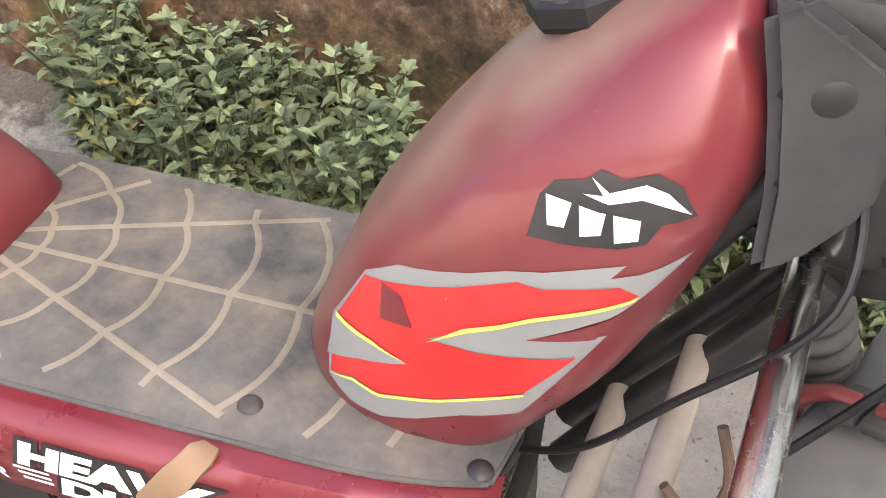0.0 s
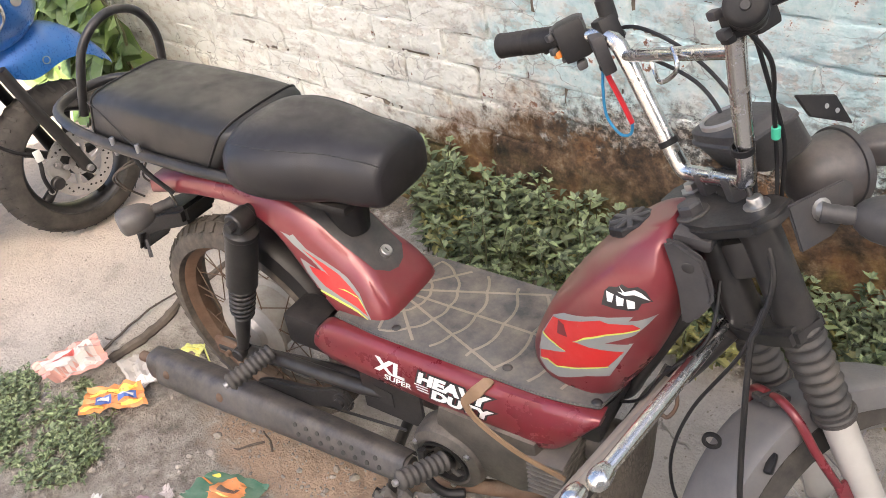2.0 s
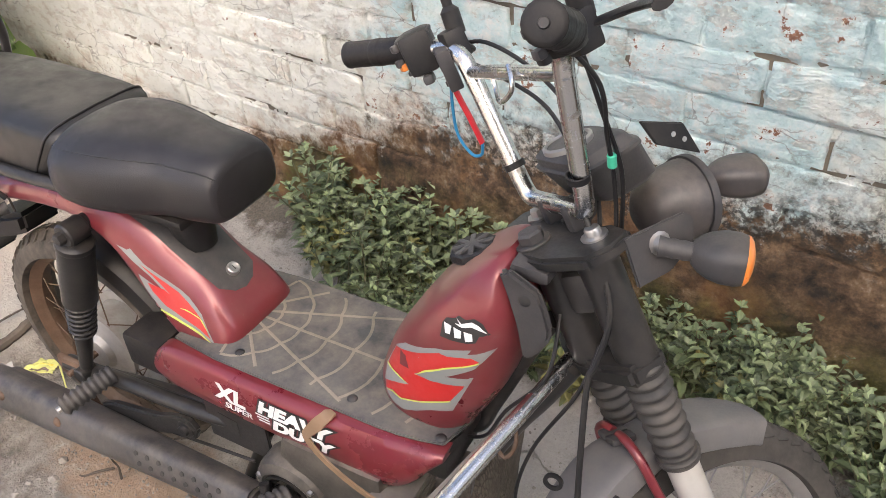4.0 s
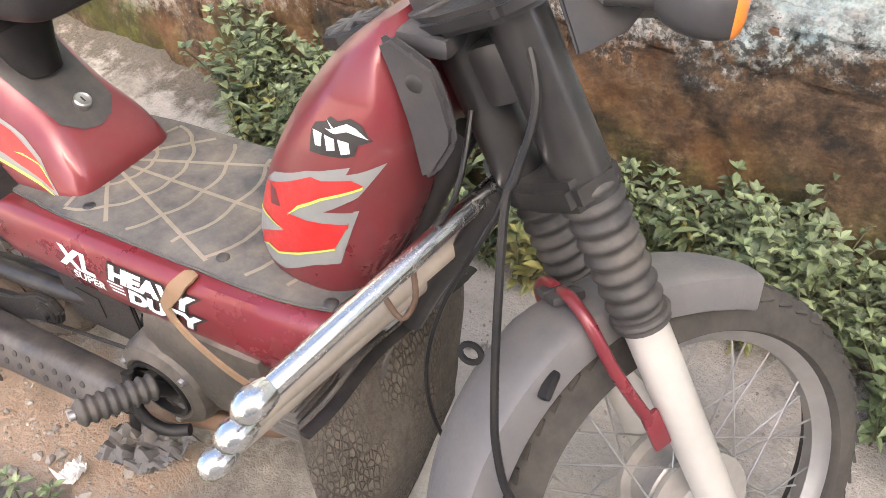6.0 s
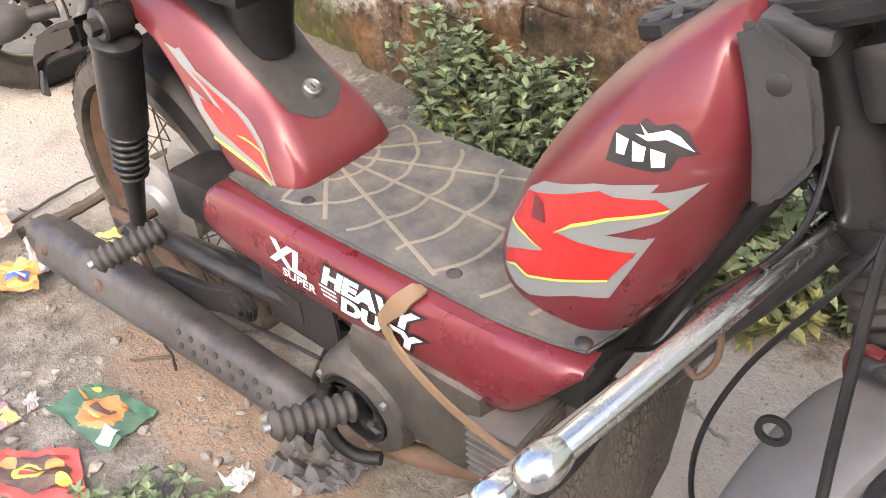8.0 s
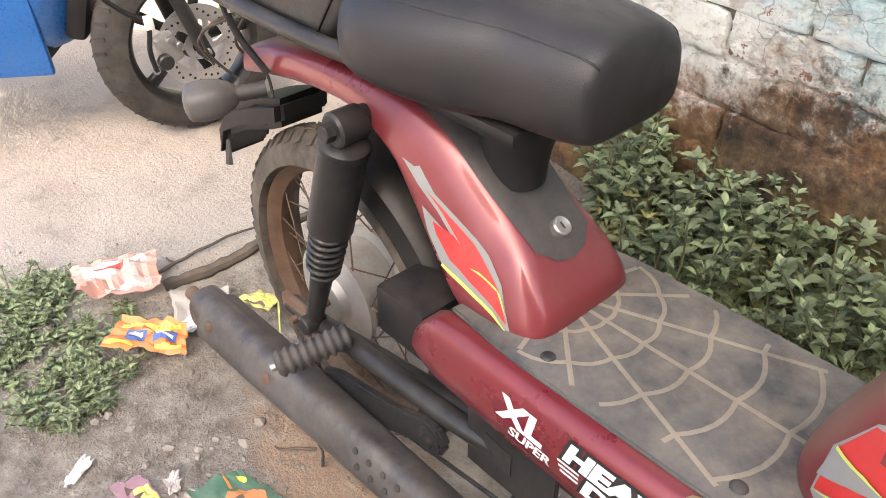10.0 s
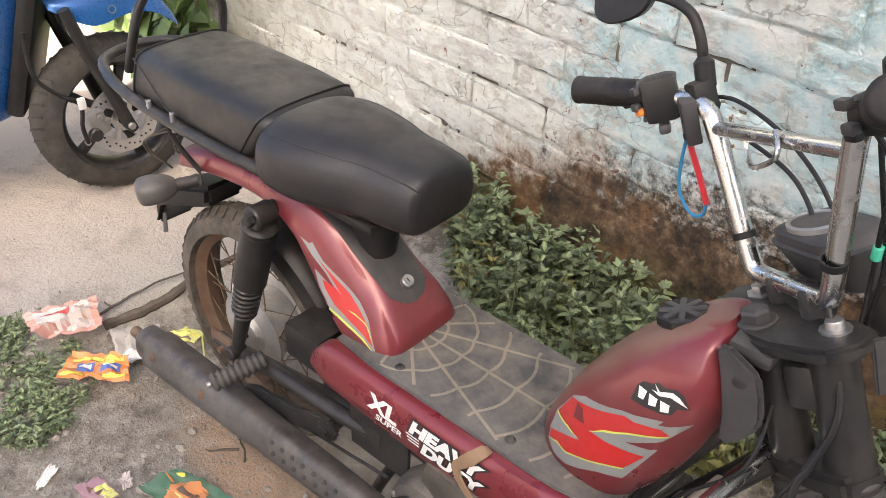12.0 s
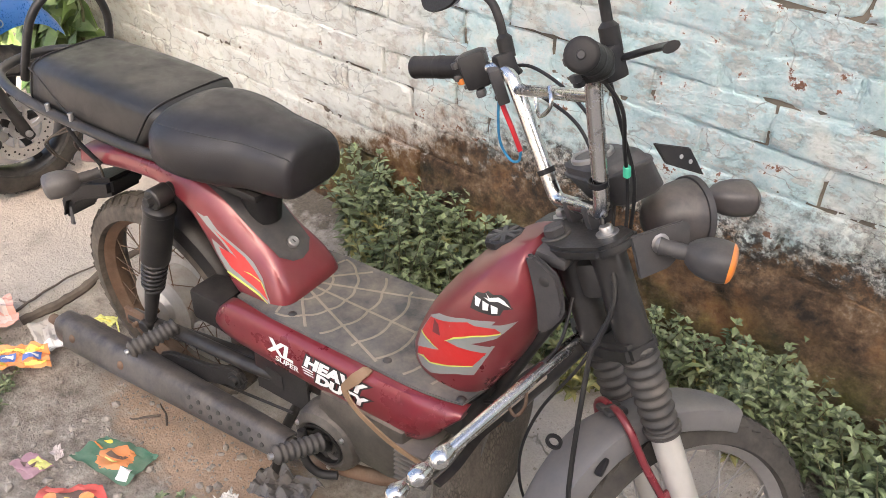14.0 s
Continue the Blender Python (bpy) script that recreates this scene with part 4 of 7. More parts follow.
def build_saddle():
    rings = []
    for x, w, zb, zt, sy in smooth_rows(SADDLE, 4):
        ring = []
        for u, v in oval(44, 4.2):
            t = max(0, v)
            ring.append(Vector((x, sy + u * w * (1 - 0.22 * t ** 2), zb + (zt - zb) * (v + 1) / 2 + 0.006 * (1 - u * u) * t)))
        rings.append(ring)
    s = link("saddle", loft(rings), "vinyl", moped, "black woven-vinyl saddle, wide behind and narrow in front", True, 70)
    skin = tree_of(s)
    seam = []
    for x, w, zb, zt, sy in smooth_rows(SADDLE, 4)[3:-3]:
        seam.append((x, w * 0.80, sy))
    for side in (1, -1):
        pts = []
        for x, w, sy in seam:
            at, no, _, _ = skin.ray_cast(Vector((x, sy + side * w, 1.2)), Vector((0, 0, -1)))
            if at:
                pts.append(at)
        link("seam", sweep(pts, 0.0012, 6), "vinyl_plain", s)
    return s


saddle = build_saddle()
link("saddle_base", block((0.24, 0.15, 0.016), (0.26, 0, 0.676), 0.006), "plastic", saddle)

PILLION = [  # x, half width bottom, half width top, bottom z, top z, from the back to the front
    (-0.222, 0.070, 0.050, 0.715, 0.750), (-0.218, 0.094, 0.078, 0.704, 0.772), (-0.200, 0.104, 0.092, 0.700, 0.786), (-0.12, 0.110, 0.097, 0.698, 0.790), (-0.03, 0.112, 0.098, 0.696, 0.790), (0.06, 0.112, 0.098, 0.694, 0.787), (0.122, 0.110, 0.096, 0.692, 0.781), (0.142, 0.102, 0.088, 0.696, 0.768), (0.147, 0.075, 0.060, 0.708, 0.745)]


def build_pillion():
    rings = []
    for x, wb, wt, zb, zt in smooth_rows(PILLION, 4):
        ring = []
        for u, v in oval(44, 6.5):
            f = (v + 1) / 2
            ring.append(Vector((x + 0.055 * (f - 0.5) * (1 if x > 0 else 0.3), 0.016 + u * (wb + (wt - wb) * f), zb + (zt - zb) * f + 0.004 * max(0, v) * (1 - u * u))))
        rings.append(ring)
    s = link("pillion_seat", loft(rings), "vinyl_plain", moped, "square black vinyl pillion seat with worn edges", True, 65)
    for x, wb, wt, zb, zt in (PILLION[6], PILLION[2]):
        pts = [(x + 0.055 * (v / 2) * (1 if x > 0 else 0.3), 0.016 + u * (wb + (wt - wb) * (v + 1) / 2) * 1.004, zb + (zt - zb) * (v + 1) / 2 + 0.004 * max(0, v) * (1 - u * u) + (0.001 if v > 0 else 0)) for u, v in oval(60, 6.5)]
        link("piping", sweep(pts, 0.0022, 6, True), "plastic", s)
    link("piping", sweep(curve_points([(-0.205, -0.077, 0.772), (-0.17, -0.082, 0.760), (-0.13, -0.088, 0.738), (-0.09, -0.0925, 0.716), (-0.02, -0.094, 0.706), (0.08, -0.094, 0.702)], 6), 0.002, 6), "plastic", s)
    return s


pillion = build_pillion()

# -- carrier and grab rail --
loop = curve_points([(0.17, -0.092, 0.700), (0.08, -0.098, 0.700), (-0.04, -0.100, 0.702), (-0.18, -0.098, 0.706), (-0.30, -0.080, 0.710), (-0.375, -0.045, 0.713), (-0.402, 0.03, 0.714), (-0.385, 0.10, 0.713), (-0.32, 0.135, 0.710), (-0.2, 0.150, 0.705), (0.0, 0.150, 0.700), (0.15, 0.140, 0.700)], 5)
carrier = link("carrier", sweep(loop, 0.0105, 12), "black_paint", moped, "black tube carrier loop with chipped paint")
rail = curve_points([(-0.300, -0.040, 0.710), (-0.285, -0.030, 0.77), (-0.272, -0.010, 0.835), (-0.265, 0.030, 0.874), (-0.262, 0.08, 0.884), (-0.262, 0.13, 0.862), (-0.268, 0.160, 0.80), (-0.28, 0.155, 0.71)], 6)
link("grab_rail", sweep(rail, 0.0088, 12), "black_paint", carrier, "black hooped grab rail")
for x in (0.08, -0.04, -0.16):
    link("cross_bar", rod((x, -0.098, 0.698), (x, 0.148, 0.698), 0.007), "black_paint", carrier)
for x in (-0.06, -0.13):
    link("carrier_bolt", rod((x, -0.103, 0.690), (x, -0.103, 0.726), 0.005, None, 8), "steel", carrier)
for s in (-1, 1):
    link("carrier_stay", sweep(curve_points([(-0.10, s * 0.095, 0.698), (-0.09, s * 0.085, 0.65), (-0.06, s * 0.066, 0.60)], 4), 0.005, 8), "black_paint", carrier)

# -- rear mudguard, light, indicators --
bm = bmesh.new()
rings = []
for i in range(19):
    a = radians(8 + 70 * i / 18)
    ring = []
    for j in range(13):
        b = math.pi * j / 12
        r = 0.292 + 0.020 * math.sin(b) - (0.03 if j in (0, 12) else 0)
        ring.append((r * math.cos(a), 0.056 * math.cos(b), 0.245 + r * math.sin(a)))
    for j in range(12, -1, -1):
        b = math.pi * j / 12
        r = 0.289 + 0.020 * math.sin(b) - (0.03 if j in (0, 12) else 0)
        ring.append((r * math.cos(a), 0.053 * math.cos(b), 0.245 + r * math.sin(a)))
    rings.append(ring)
link("rear_mudguard", loft(rings), "plastic", moped, "black rear mudguard")
TAIL = Matrix(((1, 0, 0, 0), (0, 0, -1, 0), (0, 1, 0, 0), (0, 0, 0, 1)))
plate = link("tail_guard", slab([(-0.085, 0.545), (-0.17, 0.515), (-0.255, 0.475), (-0.292, 0.430), (-0.300, 0.375), (-0.288, 0.372), (-0.262, 0.420), (-0.205, 0.452), (-0.14, 0.476), (-0.09, 0.500)], 0.090, TAIL, 0.010), "plastic", moped, "curved black tail of the rear mudguard")


def indicator(base, tip, lens_mat, parent, tilt=0.0):
    """An indicator on a rubber stalk: from its foot to the end of its lens."""
    m = along(base, tip)
    L = (Vector(tip) - Vector(base)).length
    st = link("indicator", sweep([m @ Vector((0, 0, z)) for z in np.linspace(0, L * 0.5, 10)], [0.0125, 0.0115, 0.0105, 0.0115, 0.0105, 0.0115, 0.0105, 0.0115, 0.0125, 0.0135], 16), "plastic_grey", parent, "dusty grey indicator on a ribbed stalk")
    rings = []
    for z, a, b in ((0.36, 0.012, 0.012), (0.44, 0.018, 0.020), (0.54, 0.022, 0.026), (0.68, 0.0245, 0.030), (0.82, 0.0245, 0.030), (0.90, 0.0230, 0.028), (0.93, 0.0215, 0.0262)):
        rings.append([m @ Vector((u * b, v * a, z * L)) for u, v in oval(24, 2.8)])
    link("indicator_shell", loft(rings), lens_mat if lens_mat != "amber" else "plastic_grey", st)
    rings = []
    for z, a, b in ((0.905, 0.0232, 0.0282), (0.93, 0.0222, 0.0272), (0.965, 0.018, 0.0225), (0.99, 0.0105, 0.013)):
        rings.append([m @ Vector((u * b, v * a, z * L)) for u, v in oval(24, 2.8)])
    link("indicator_lens", loft(rings), lens_mat, st)
    return st


indicator((-0.100, -0.050, 0.560), (-0.150, -0.150, 0.552), "lens_faded", moped)
indicator((-0.100, 0.050, 0.560), (-0.150, 0.150, 0.552), "lens_faded", moped)
link("reflector", slab([(0, -0.022), (0.035, 0.0), (0, 0.026)], 0.006, along((-0.245, -0.052, 0.400), (-0.5, -0.4, 0.42)), 0.001), "lens_grey", plate, "small dusty triangular reflector")

for pts in ([(-0.10, -0.03, 0.70), (-0.13, -0.06, 0.64), (-0.16, -0.05, 0.60), (-0.15, -0.02, 0.56), (-0.12, -0.03, 0.53)], [(-0.12, -0.06, 0.66), (-0.20, -0.08, 0.62), (-0.23, -0.06, 0.57), (-0.22, -0.03, 0.53)], [(-0.14, -0.05, 0.66), (-0.19, -0.07, 0.63), (-0.24, -0.07, 0.59), (-0.245, -0.05, 0.55)]):
    link("tail_wire", sweep(curve_points(pts, 6), 0.0022, 7), "twig", moped, "loose dusty wire under the carrier")

# -- shock absorbers --


def shock(top, foot, parent):
    t, f = Vector(top), Vector(foot)
    d = f - t
    body = link("shock_absorber", rod(t + d * 0.06, t + d * 0.47, 0.030, 0.030, 24, None, 0.3), "black_paint", parent, "black shock absorber with exposed spring foot")
    link("shock_cap", turned([(0, 0), (0.020, 0), (0.031, 0.008), (0.032, 0.016), (0.031, 0.018), (0, 0.018)], 24, along(t + d * 0.045, f)), "black_paint", body)
    link("eye", rod(t + Vector((0, 0.018, 0)), t - Vector((0, 0.022, 0)), 0.021, None, 18), "black_paint", body)
    link("mount_nut", rod(t - Vector((0, 0.02, 0)), t - Vector((0, 0.034, 0)), 0.011, None, 6), "black_paint", body)
    coil, n = [], 90
    m = along(t + d * 0.44, f)
    L = d.length * 0.24
    for i in range(n + 1):
        a = 2 * math.pi * 7 * i / n
        r = 0.024 - 0.003 * i / n
        coil.append(m @ Vector((r * math.cos(a), r * math.sin(a), L * i / n)))
    link("spring", sweep(coil, 0.0036, 7), "black_paint", body, "worn coil spring")
    link("gaiter", rod(t + d * 0.44, t + d * 0.70, 0.020, 0.018), "black_paint", body)
    link("lower_tube", rod(t + d * 0.66, t + d * 0.97, 0.017, 0.012, 16), "black_paint", body)
    link("eye", rod(f + Vector((0, 0.015, 0)), f - Vector((0, 0.02, 0)), 0.015, None, 16), "black_paint", body)


shock((0.150, -0.094, 0.615), (0.040, -0.106, 0.262), moped)
shock((0.150, 0.094, 0.615), (0.040, 0.106, 0.262), moped)
link("shock_mount", rod((0.152, -0.098, 0.618), (0.152, 0.098, 0.618), 0.016), "black_paint", moped)

# -- swing arm, chain side, pegs --
for s in (-1, 1):
    arm = link("swing_arm", sweep(curve_points([(0.36, s * 0.085, 0.300), (0.20, s * 0.092, 0.278), (0.05, s * 0.096, 0.252), (-0.03, s * 0.096, 0.245)], 5), [0.016] * 16, 12), "black_paint", moped, "black swing arm")
    link("axle_block", block((0.065, 0.012, 0.045), (-0.01, s * 0.103, 0.246), 0.004), "rust", arm)
link("brake_lever", sweep(curve_points([(0.0, -0.10, 0.235), (0.03, -0.112, 0.20), (0.045, -0.112, 0.165)], 4), 0.006, 8), "rust", arm)
link("brake_rod", rod((0.04, -0.113, 0.17), (0.46, -0.12, 0.25), 0.0030, None, 8), "black_paint", moped)
link("side_lever", slab([(0.08, 0.185), (0.10, 0.175), (0.22, 0.205), (0.29, 0.235), (0.335, 0.245), (0.345, 0.27), (0.33, 0.292), (0.305, 0.292), (0.24, 0.262), (0.12, 0.235), (0.085, 0.215)], 0.014, Matrix(((1, 0, 0, 0), (0, 0, -1, -0.124), (0, 1, 0, 0), (0, 0, 0, 1))), 0.004), "black_paint", moped, "pressed black steel arm")
link("arm_bolt", turned([(0, 0), (0.018, 0), (0.018, 0.004), (0.011, 0.005), (0.011, 0.012), (0, 0.012)], 18, along((0.32, -0.13, 0.269), (0.32, -0.3, 0.269))), "black_paint", moped)


def footpeg(a, b, r, parent, ribs=9):
    pts, rad = [], []
    a, b = Vector(a), Vector(b)
    for i in range(ribs * 4 + 1):
        t = i / (ribs * 4)
        pts.append(a.lerp(b, t))
        rad.append(r * (1.0 if i % 4 in (1, 2) else 0.82) * (0.8 if i == ribs * 4 else 1))
    peg = link("footpeg", sweep(pts, rad, 18), "gaiter", parent, "ribbed black rubber footpeg", True, 60)
    link("peg_end", rod(b, b + (b - a).normalized() * 0.008, 0.006, None, 10), "steel", peg)
    return peg


link("peg_bar", sweep(curve_points([(0.12, -0.118, 0.298), (0.25, -0.116, 0.305), (0.37, -0.112, 0.312), (0.44, -0.10, 0.315)], 4), 0.014, 12), "black_paint", moped, "black tube carrying the rear peg")
footpeg((0.150, -0.120, 0.318), (0.118, -0.215, 0.302), 0.0185, moped)
footpeg((0.575, -0.175, 0.300), (0.540, -0.258, 0.318), 0.0175, moped, 8)
link("peg_stay", sweep(curve_points([(0.56, -0.05, 0.225), (0.562, -0.13, 0.240), (0.573, -0.180, 0.302)], 4), 0.010, 10), "black_paint", moped)
footpeg((0.525, 0.165, 0.300), (0.502, 0.262, 0.298), 0.0195, moped)

# -- exhaust --
EXH = [(-0.192, 0.033), (-0.185, 0.038), (-0.15, 0.0385), (-0.05, 0.0375), (0.05, 0.0355), (0.15, 0.033), (0.25, 0.030), (0.35, 0.028), (0.44, 0.026), (0.49, 0.023)]


def build_exhaust():
    m = along((0, -0.167, 0.192), (1, -0.157, 0.226))
    rings = [[m @ Vector((v * r * 0.80, u * r, x)) for u, v in oval(28, 2.6)] for x, r in EXH]
    ex = link("exhaust", loft(rings), "muffler", moped, "long black exhaust with a drilled heat shield and soot")
    # shield: a boxy half shell over the outer side, drilled along its flank
    def sheath(t, r, x):
        c, q = math.cos(t), math.sin(t)
        k = (abs(c) ** 3.6 + abs(q) ** 3.6) ** (-1 / 3.6)
        a, b = -c * k * r * 0.86, q * k * r * 0.94
        return m @ Vector((a * 0.906 + b * 0.423, b * 0.906 - a * 0.423, x))
    rr = []
    for x, r in ((-0.15, 0.0405), (0.0, 0.0395), (0.12, 0.0372), (0.25, 0.0340), (0.40, 0.0315), (0.485, 0.029)):
        arc = np.linspace(radians(-48), radians(150), 25)
        rr.append([sheath(t, r, x) for t in arc] + [sheath(t, r - 0.003, x) for t in arc[::-1]])
    shield = link("heat_shield", loft(rr), "muffler", ex, "black pressed heat shield")
    for i in range(8):
        for j in range(2):
            x = 0.24 + i * 0.027 + j * 0.010
            r = 0.0343 - (x - 0.25) * 0.018
            q = sheath(radians(16 - 30 * j), r, x)
            link("hole", turned([(0, 0.0011), (0.0046, 0.0011), (0.0052, 0.0), (0, 0)], 12, along(q, q + m.to_3x3() @ Vector((-0.906, 0.423, 0)))), "foil_black", shield)
    link("shield_screw", turned([(0, 0.004), (0.007, 0.003), (0.010, 0), (0, 0)], 12, along(sheath(0.0, 0.0394, 0.04), m @ Vector((-0.3, 0.12, 0.04)))), "rust", shield)
    link("shield_screw", turned([(0, 0.004), (0.007, 0.003), (0.010, 0), (0, 0)], 12, along(sheath(0.0, 0.0405, -0.12), m @ Vector((-0.3, 0.12, -0.12)))), "rust", shield)
    link("tail_pipe", rod(m @ Vector((0.0, 0, -0.24)), m @ Vector((0, 0, -0.19)), 0.012), "rust", ex)
    link("header_pipe", sweep(curve_points([m @ Vector((0, 0, 0.48)), (0.58, -0.14, 0.20), (0.70, -0.09, 0.20), (0.78, -0.02, 0.25), (0.80, 0.0, 0.30)], 5), 0.014, 12), "rust", ex)
    return ex


exhaust = build_exhaust()

# -- footboard, side panels --
mat_top = 0.468


def board_w(x):
    return 0.113 - 0.022 * max(0, (x - 0.70) / 0.12) ** 2 - 0.010 * max(0, (0.42 - x) / 0.1)


outl = [(x, -board_w(x)) for x in np.linspace(0.33, 0.80, 16)] + [(0.812, -0.05), (0.812, 0.05)] + [(x, board_w(x)) for x in np.linspace(0.80, 0.33, 16)]
footboard = link("footboard", slab(outl, 0.03, pose(0, 0, mat_top - 0.019), 0.005), "plastic", moped, "flat step-through footboard")
matb = link("rubber_mat", slab([(x, y * 1.0) for x, y in outl], 0.006, pose(0, 0, mat_top - 0.002), 0.002), "mat", footboard, "dusty black rubber mat with a cobweb relief")


def rib(pts, w=0.0030):
    return sweep([(x, y, mat_top + 0.0006) for x, y in pts], w, 6, flat=0.35)


WEB = (0.395, 0.0)
for k, a in enumerate((-74, -46, -22, 0, 22, 46, 74)):
    t = radians(a)
    L = min(0.40, 0.098 / max(abs(math.sin(t)), 0.05))
    L = min(L, 0.36)
    link("rib", rib([(WEB[0] + s * math.cos(t), WEB[1] + s * math.sin(t)) for s in np.linspace(0.0, L, 12)]), "mat_rib", matb)
for r in (0.060, 0.105, 0.155, 0.205, 0.255, 0.305, 0.345):
    run = []
    angles = [-74, -46, -22, 0, 22, 46, 74]
    for a0, a1 in zip(angles, angles[1:]):
        for s in np.linspace(0, 1, 7):
            a = radians(a0 + (a1 - a0) * s)
            rr_ = r * (1 + 0.03 * math.sin(math.pi * s))
            x, y = WEB[0] + rr_ * math.cos(a), WEB[1] + rr_ * math.sin(a)
            if abs(y) < board_w(x) * 0.92 and x < 0.745:
                run.append((x, y))
    if len(run) > 4:
        link("rib", rib(run, 0.0028), "mat_rib", matb)
for x, y in ((0.792, -0.090), (0.792, 0.086), (0.45, -0.085), (0.65, -0.085)):
    link("mat_screw", turned([(0, 0.003), (0.004, 0.003), (0.0075, 0.001), (0.008, 0), (0, 0)], 14, pose(x, y, mat_top + 0.001)), "foil_black", matb)

PANEL = [  # x, y offset, bottom z, top z
    (0.277, 0.108, 0.390, 0.398), (0.288, 0.116, 0.384, 0.425), (0.312, 0.122, 0.379, 0.452), (0.340, 0.124, 0.374, 0.462), (0.42, 0.126, 0.371, 0.4645), (0.52, 0.128, 0.369, 0.4645), (0.62, 0.128, 0.366, 0.4645), (0.69, 0.126, 0.358, 0.4645), (0.735, 0.123, 0.366, 0.4645), (0.765, 0.119, 0.394, 0.4640), (0.790, 0.114, 0.430, 0.4635), (0.806, 0.106, 0.448, 0.461)]


def side_panel(s):
    rings = []
    for x, y, zb, zt in smooth_rows(PANEL, 5):
        prof = [(0.0, 1.0, -0.022), (0.0, 1.0, -0.008), (0.0, 0.985, 0.0), (0.0, 0.88, 0.006), (0, 0.6, 0.010), (0, 0.3, 0.010), (0, 0.08, 0.006), (0, 0.0, 0.000), (0, 0.0, -0.012), (0, 0.05, -0.014), (0, 0.5, -0.008), (0, 0.9, -0.022)]
        k = 1.0 if s < 0 else 0.86
        rings.append([Vector((x, s * (y * k + d * k), zb + (zt - zb) * h - (0.006 if s > 0 else 0))) for _, h, d in prof])
    return link("side_panel", loft(rings), "red", moped, "red side panel with white lettering" if s < 0 else "red side panel", True, 50)


panel = side_panel(-1)
side_panel(1)
panel_skin = tree_of(panel)


def on_panel(x, z, turn):
    return SIDE_R @ pose(x, z, 0, 0, 0, turn)


lettering("XL", 0.030, on_panel(0.435, 0.414, -1), panel_skin, "foil_white", "lettering", panel, 0.12, 0.0012, 0.0020, 1.1)
lettering("SUPER", 0.013, on_panel(0.449, 0.397, -1), panel_skin, "foil_white", "lettering", panel, 0.2, 0.0012, 0.0006, 1.05)
for text, x, z, h in (("HEAVY", 0.516, 0.424, 0.022), ("DUTY", 0.539, 0.397, 0.0215)):
    lettering(text, h, on_panel(x, z, 0), panel_skin, "foil_black", "lettering", panel, 0.2, 0.0010, 0.0048, 1.28)
    lettering(text, h, on_panel(x, z, 0), panel_skin, "foil_white", "lettering", panel, 0.2, 0.0018, 0.0019, 1.28)
for k in range(3):
    sticker("lettering", [(0.511 + 0.002 * k, 0.4185 - 0.006 * k), (0.536, 0.4185 - 0.006 * k), (0.536, 0.4155 - 0.006 * k), (0.511 + 0.002 * k, 0.4155 - 0.006 * k)], SIDE_R, panel_skin, "foil_white", panel, 0.0014, 0.01)
link("battery_box", block((0.085, 0.075, 0.070), (0.255, -0.082, 0.405), 0.008), "plastic", moped, "black plastic tool box")
link("undertray", block((0.52, 0.19, 0.05), (0.54, 0, 0.405), 0.01), "black_paint", moped)
# strap tied over the panel and hanging down to the engine
def ribbon(rows, thick=0.0016):
    """A flat band: rows of centre, half width, and the way across it."""
    rings = []
    for c, w, across in rows:
        c, across = Vector(c), Vector(across).normalized()
        rings.append((c, w, across))
    out = []
    for i, (c, w, ac) in enumerate(rings):
        t = (rings[min(i + 1, len(rings) - 1)][0] - rings[max(i - 1, 0)][0]).normalized()
        ac = (ac - t * ac.dot(t)).normalized()
        n = t.cross(ac)
        out.append([c + ac * w + n * thick, c - ac * w + n * thick, c - ac * w - n * thick, c + ac * w - n * thick])
    return loft(out)


band = [((0.641, -0.119, 0.4685), 0.006, (1, 0.3, 0)), ((0.638, -0.126, 0.4690), 0.009, (1, 0.2, 0)), ((0.633, -0.1335, 0.4640), 0.009, (1, 0, 0.2)), ((0.624, -0.1385, 0.452), 0.010, (1, 0, 0.25)), ((0.611, -0.1405, 0.434), 0.008, (0.9, 0, 0.45)), ((0.604, -0.1420, 0.420), 0.007, (0.6, 0, 0.8)), ((0.618, -0.1455, 0.402), 0.0055, (0.5, 0, 0.8)), ((0.650, -0.152, 0.388), 0.0052, (0.4, 0, 0.9)), ((0.705, -0.160, 0.375), 0.005, (0.3, 0, 0.9)), ((0.775, -0.164, 0.366), 0.0045, (0.3, 0, 0.9))]
link("strap", ribbon([(a, b[0], c[0]) for a, b, c in zip(curve_points([r[0] for r in band], 4), [(q,) for q in np.interp(np.linspace(0, 9, 37), range(10), [r[1] for r in band])], [(Vector(band[min(9, i // 4)][2]).lerp(Vector(band[min(9, i // 4 + 1)][2]), (i % 4) / 4),) for i in range(37)])]), "strap", moped, "frayed brown strap tied round the footboard", True, 30)

# -- engine --
link("engine", block((0.20, 0.20, 0.15), (0.60, 0.0, 0.31), 0.03), "muffler", moped, "greasy black engine block")
FAN = along((0.562, -0.105, 0.272), (0.560, -0.30, 0.270)) @ Matrix.Diagonal((0.76, 0.76, 0.88, 1))
fan = link("fan_cover", turned([(0, 0), (0.088, 0.0), (0.092, 0.01), (0.090, 0.045), (0.084, 0.058), (0.066, 0.066), (0.060, 0.064), (0.057, 0.052), (0, 0.050)], 40, FAN), "engine_grey", moped, "round black cooling-fan cover with louvres")
for i in range(14):
    a = 2 * math.pi * i / 14
    link("louvre", block((0.030, 0.0028, 0.016), (0.037, 0, 0.058), 0.0008, FAN @ pose(0, 0, 0, 0, 0, math.degrees(a)) @ pose(0, 0, 0, 28, 0, 0)), "plastic", fan)
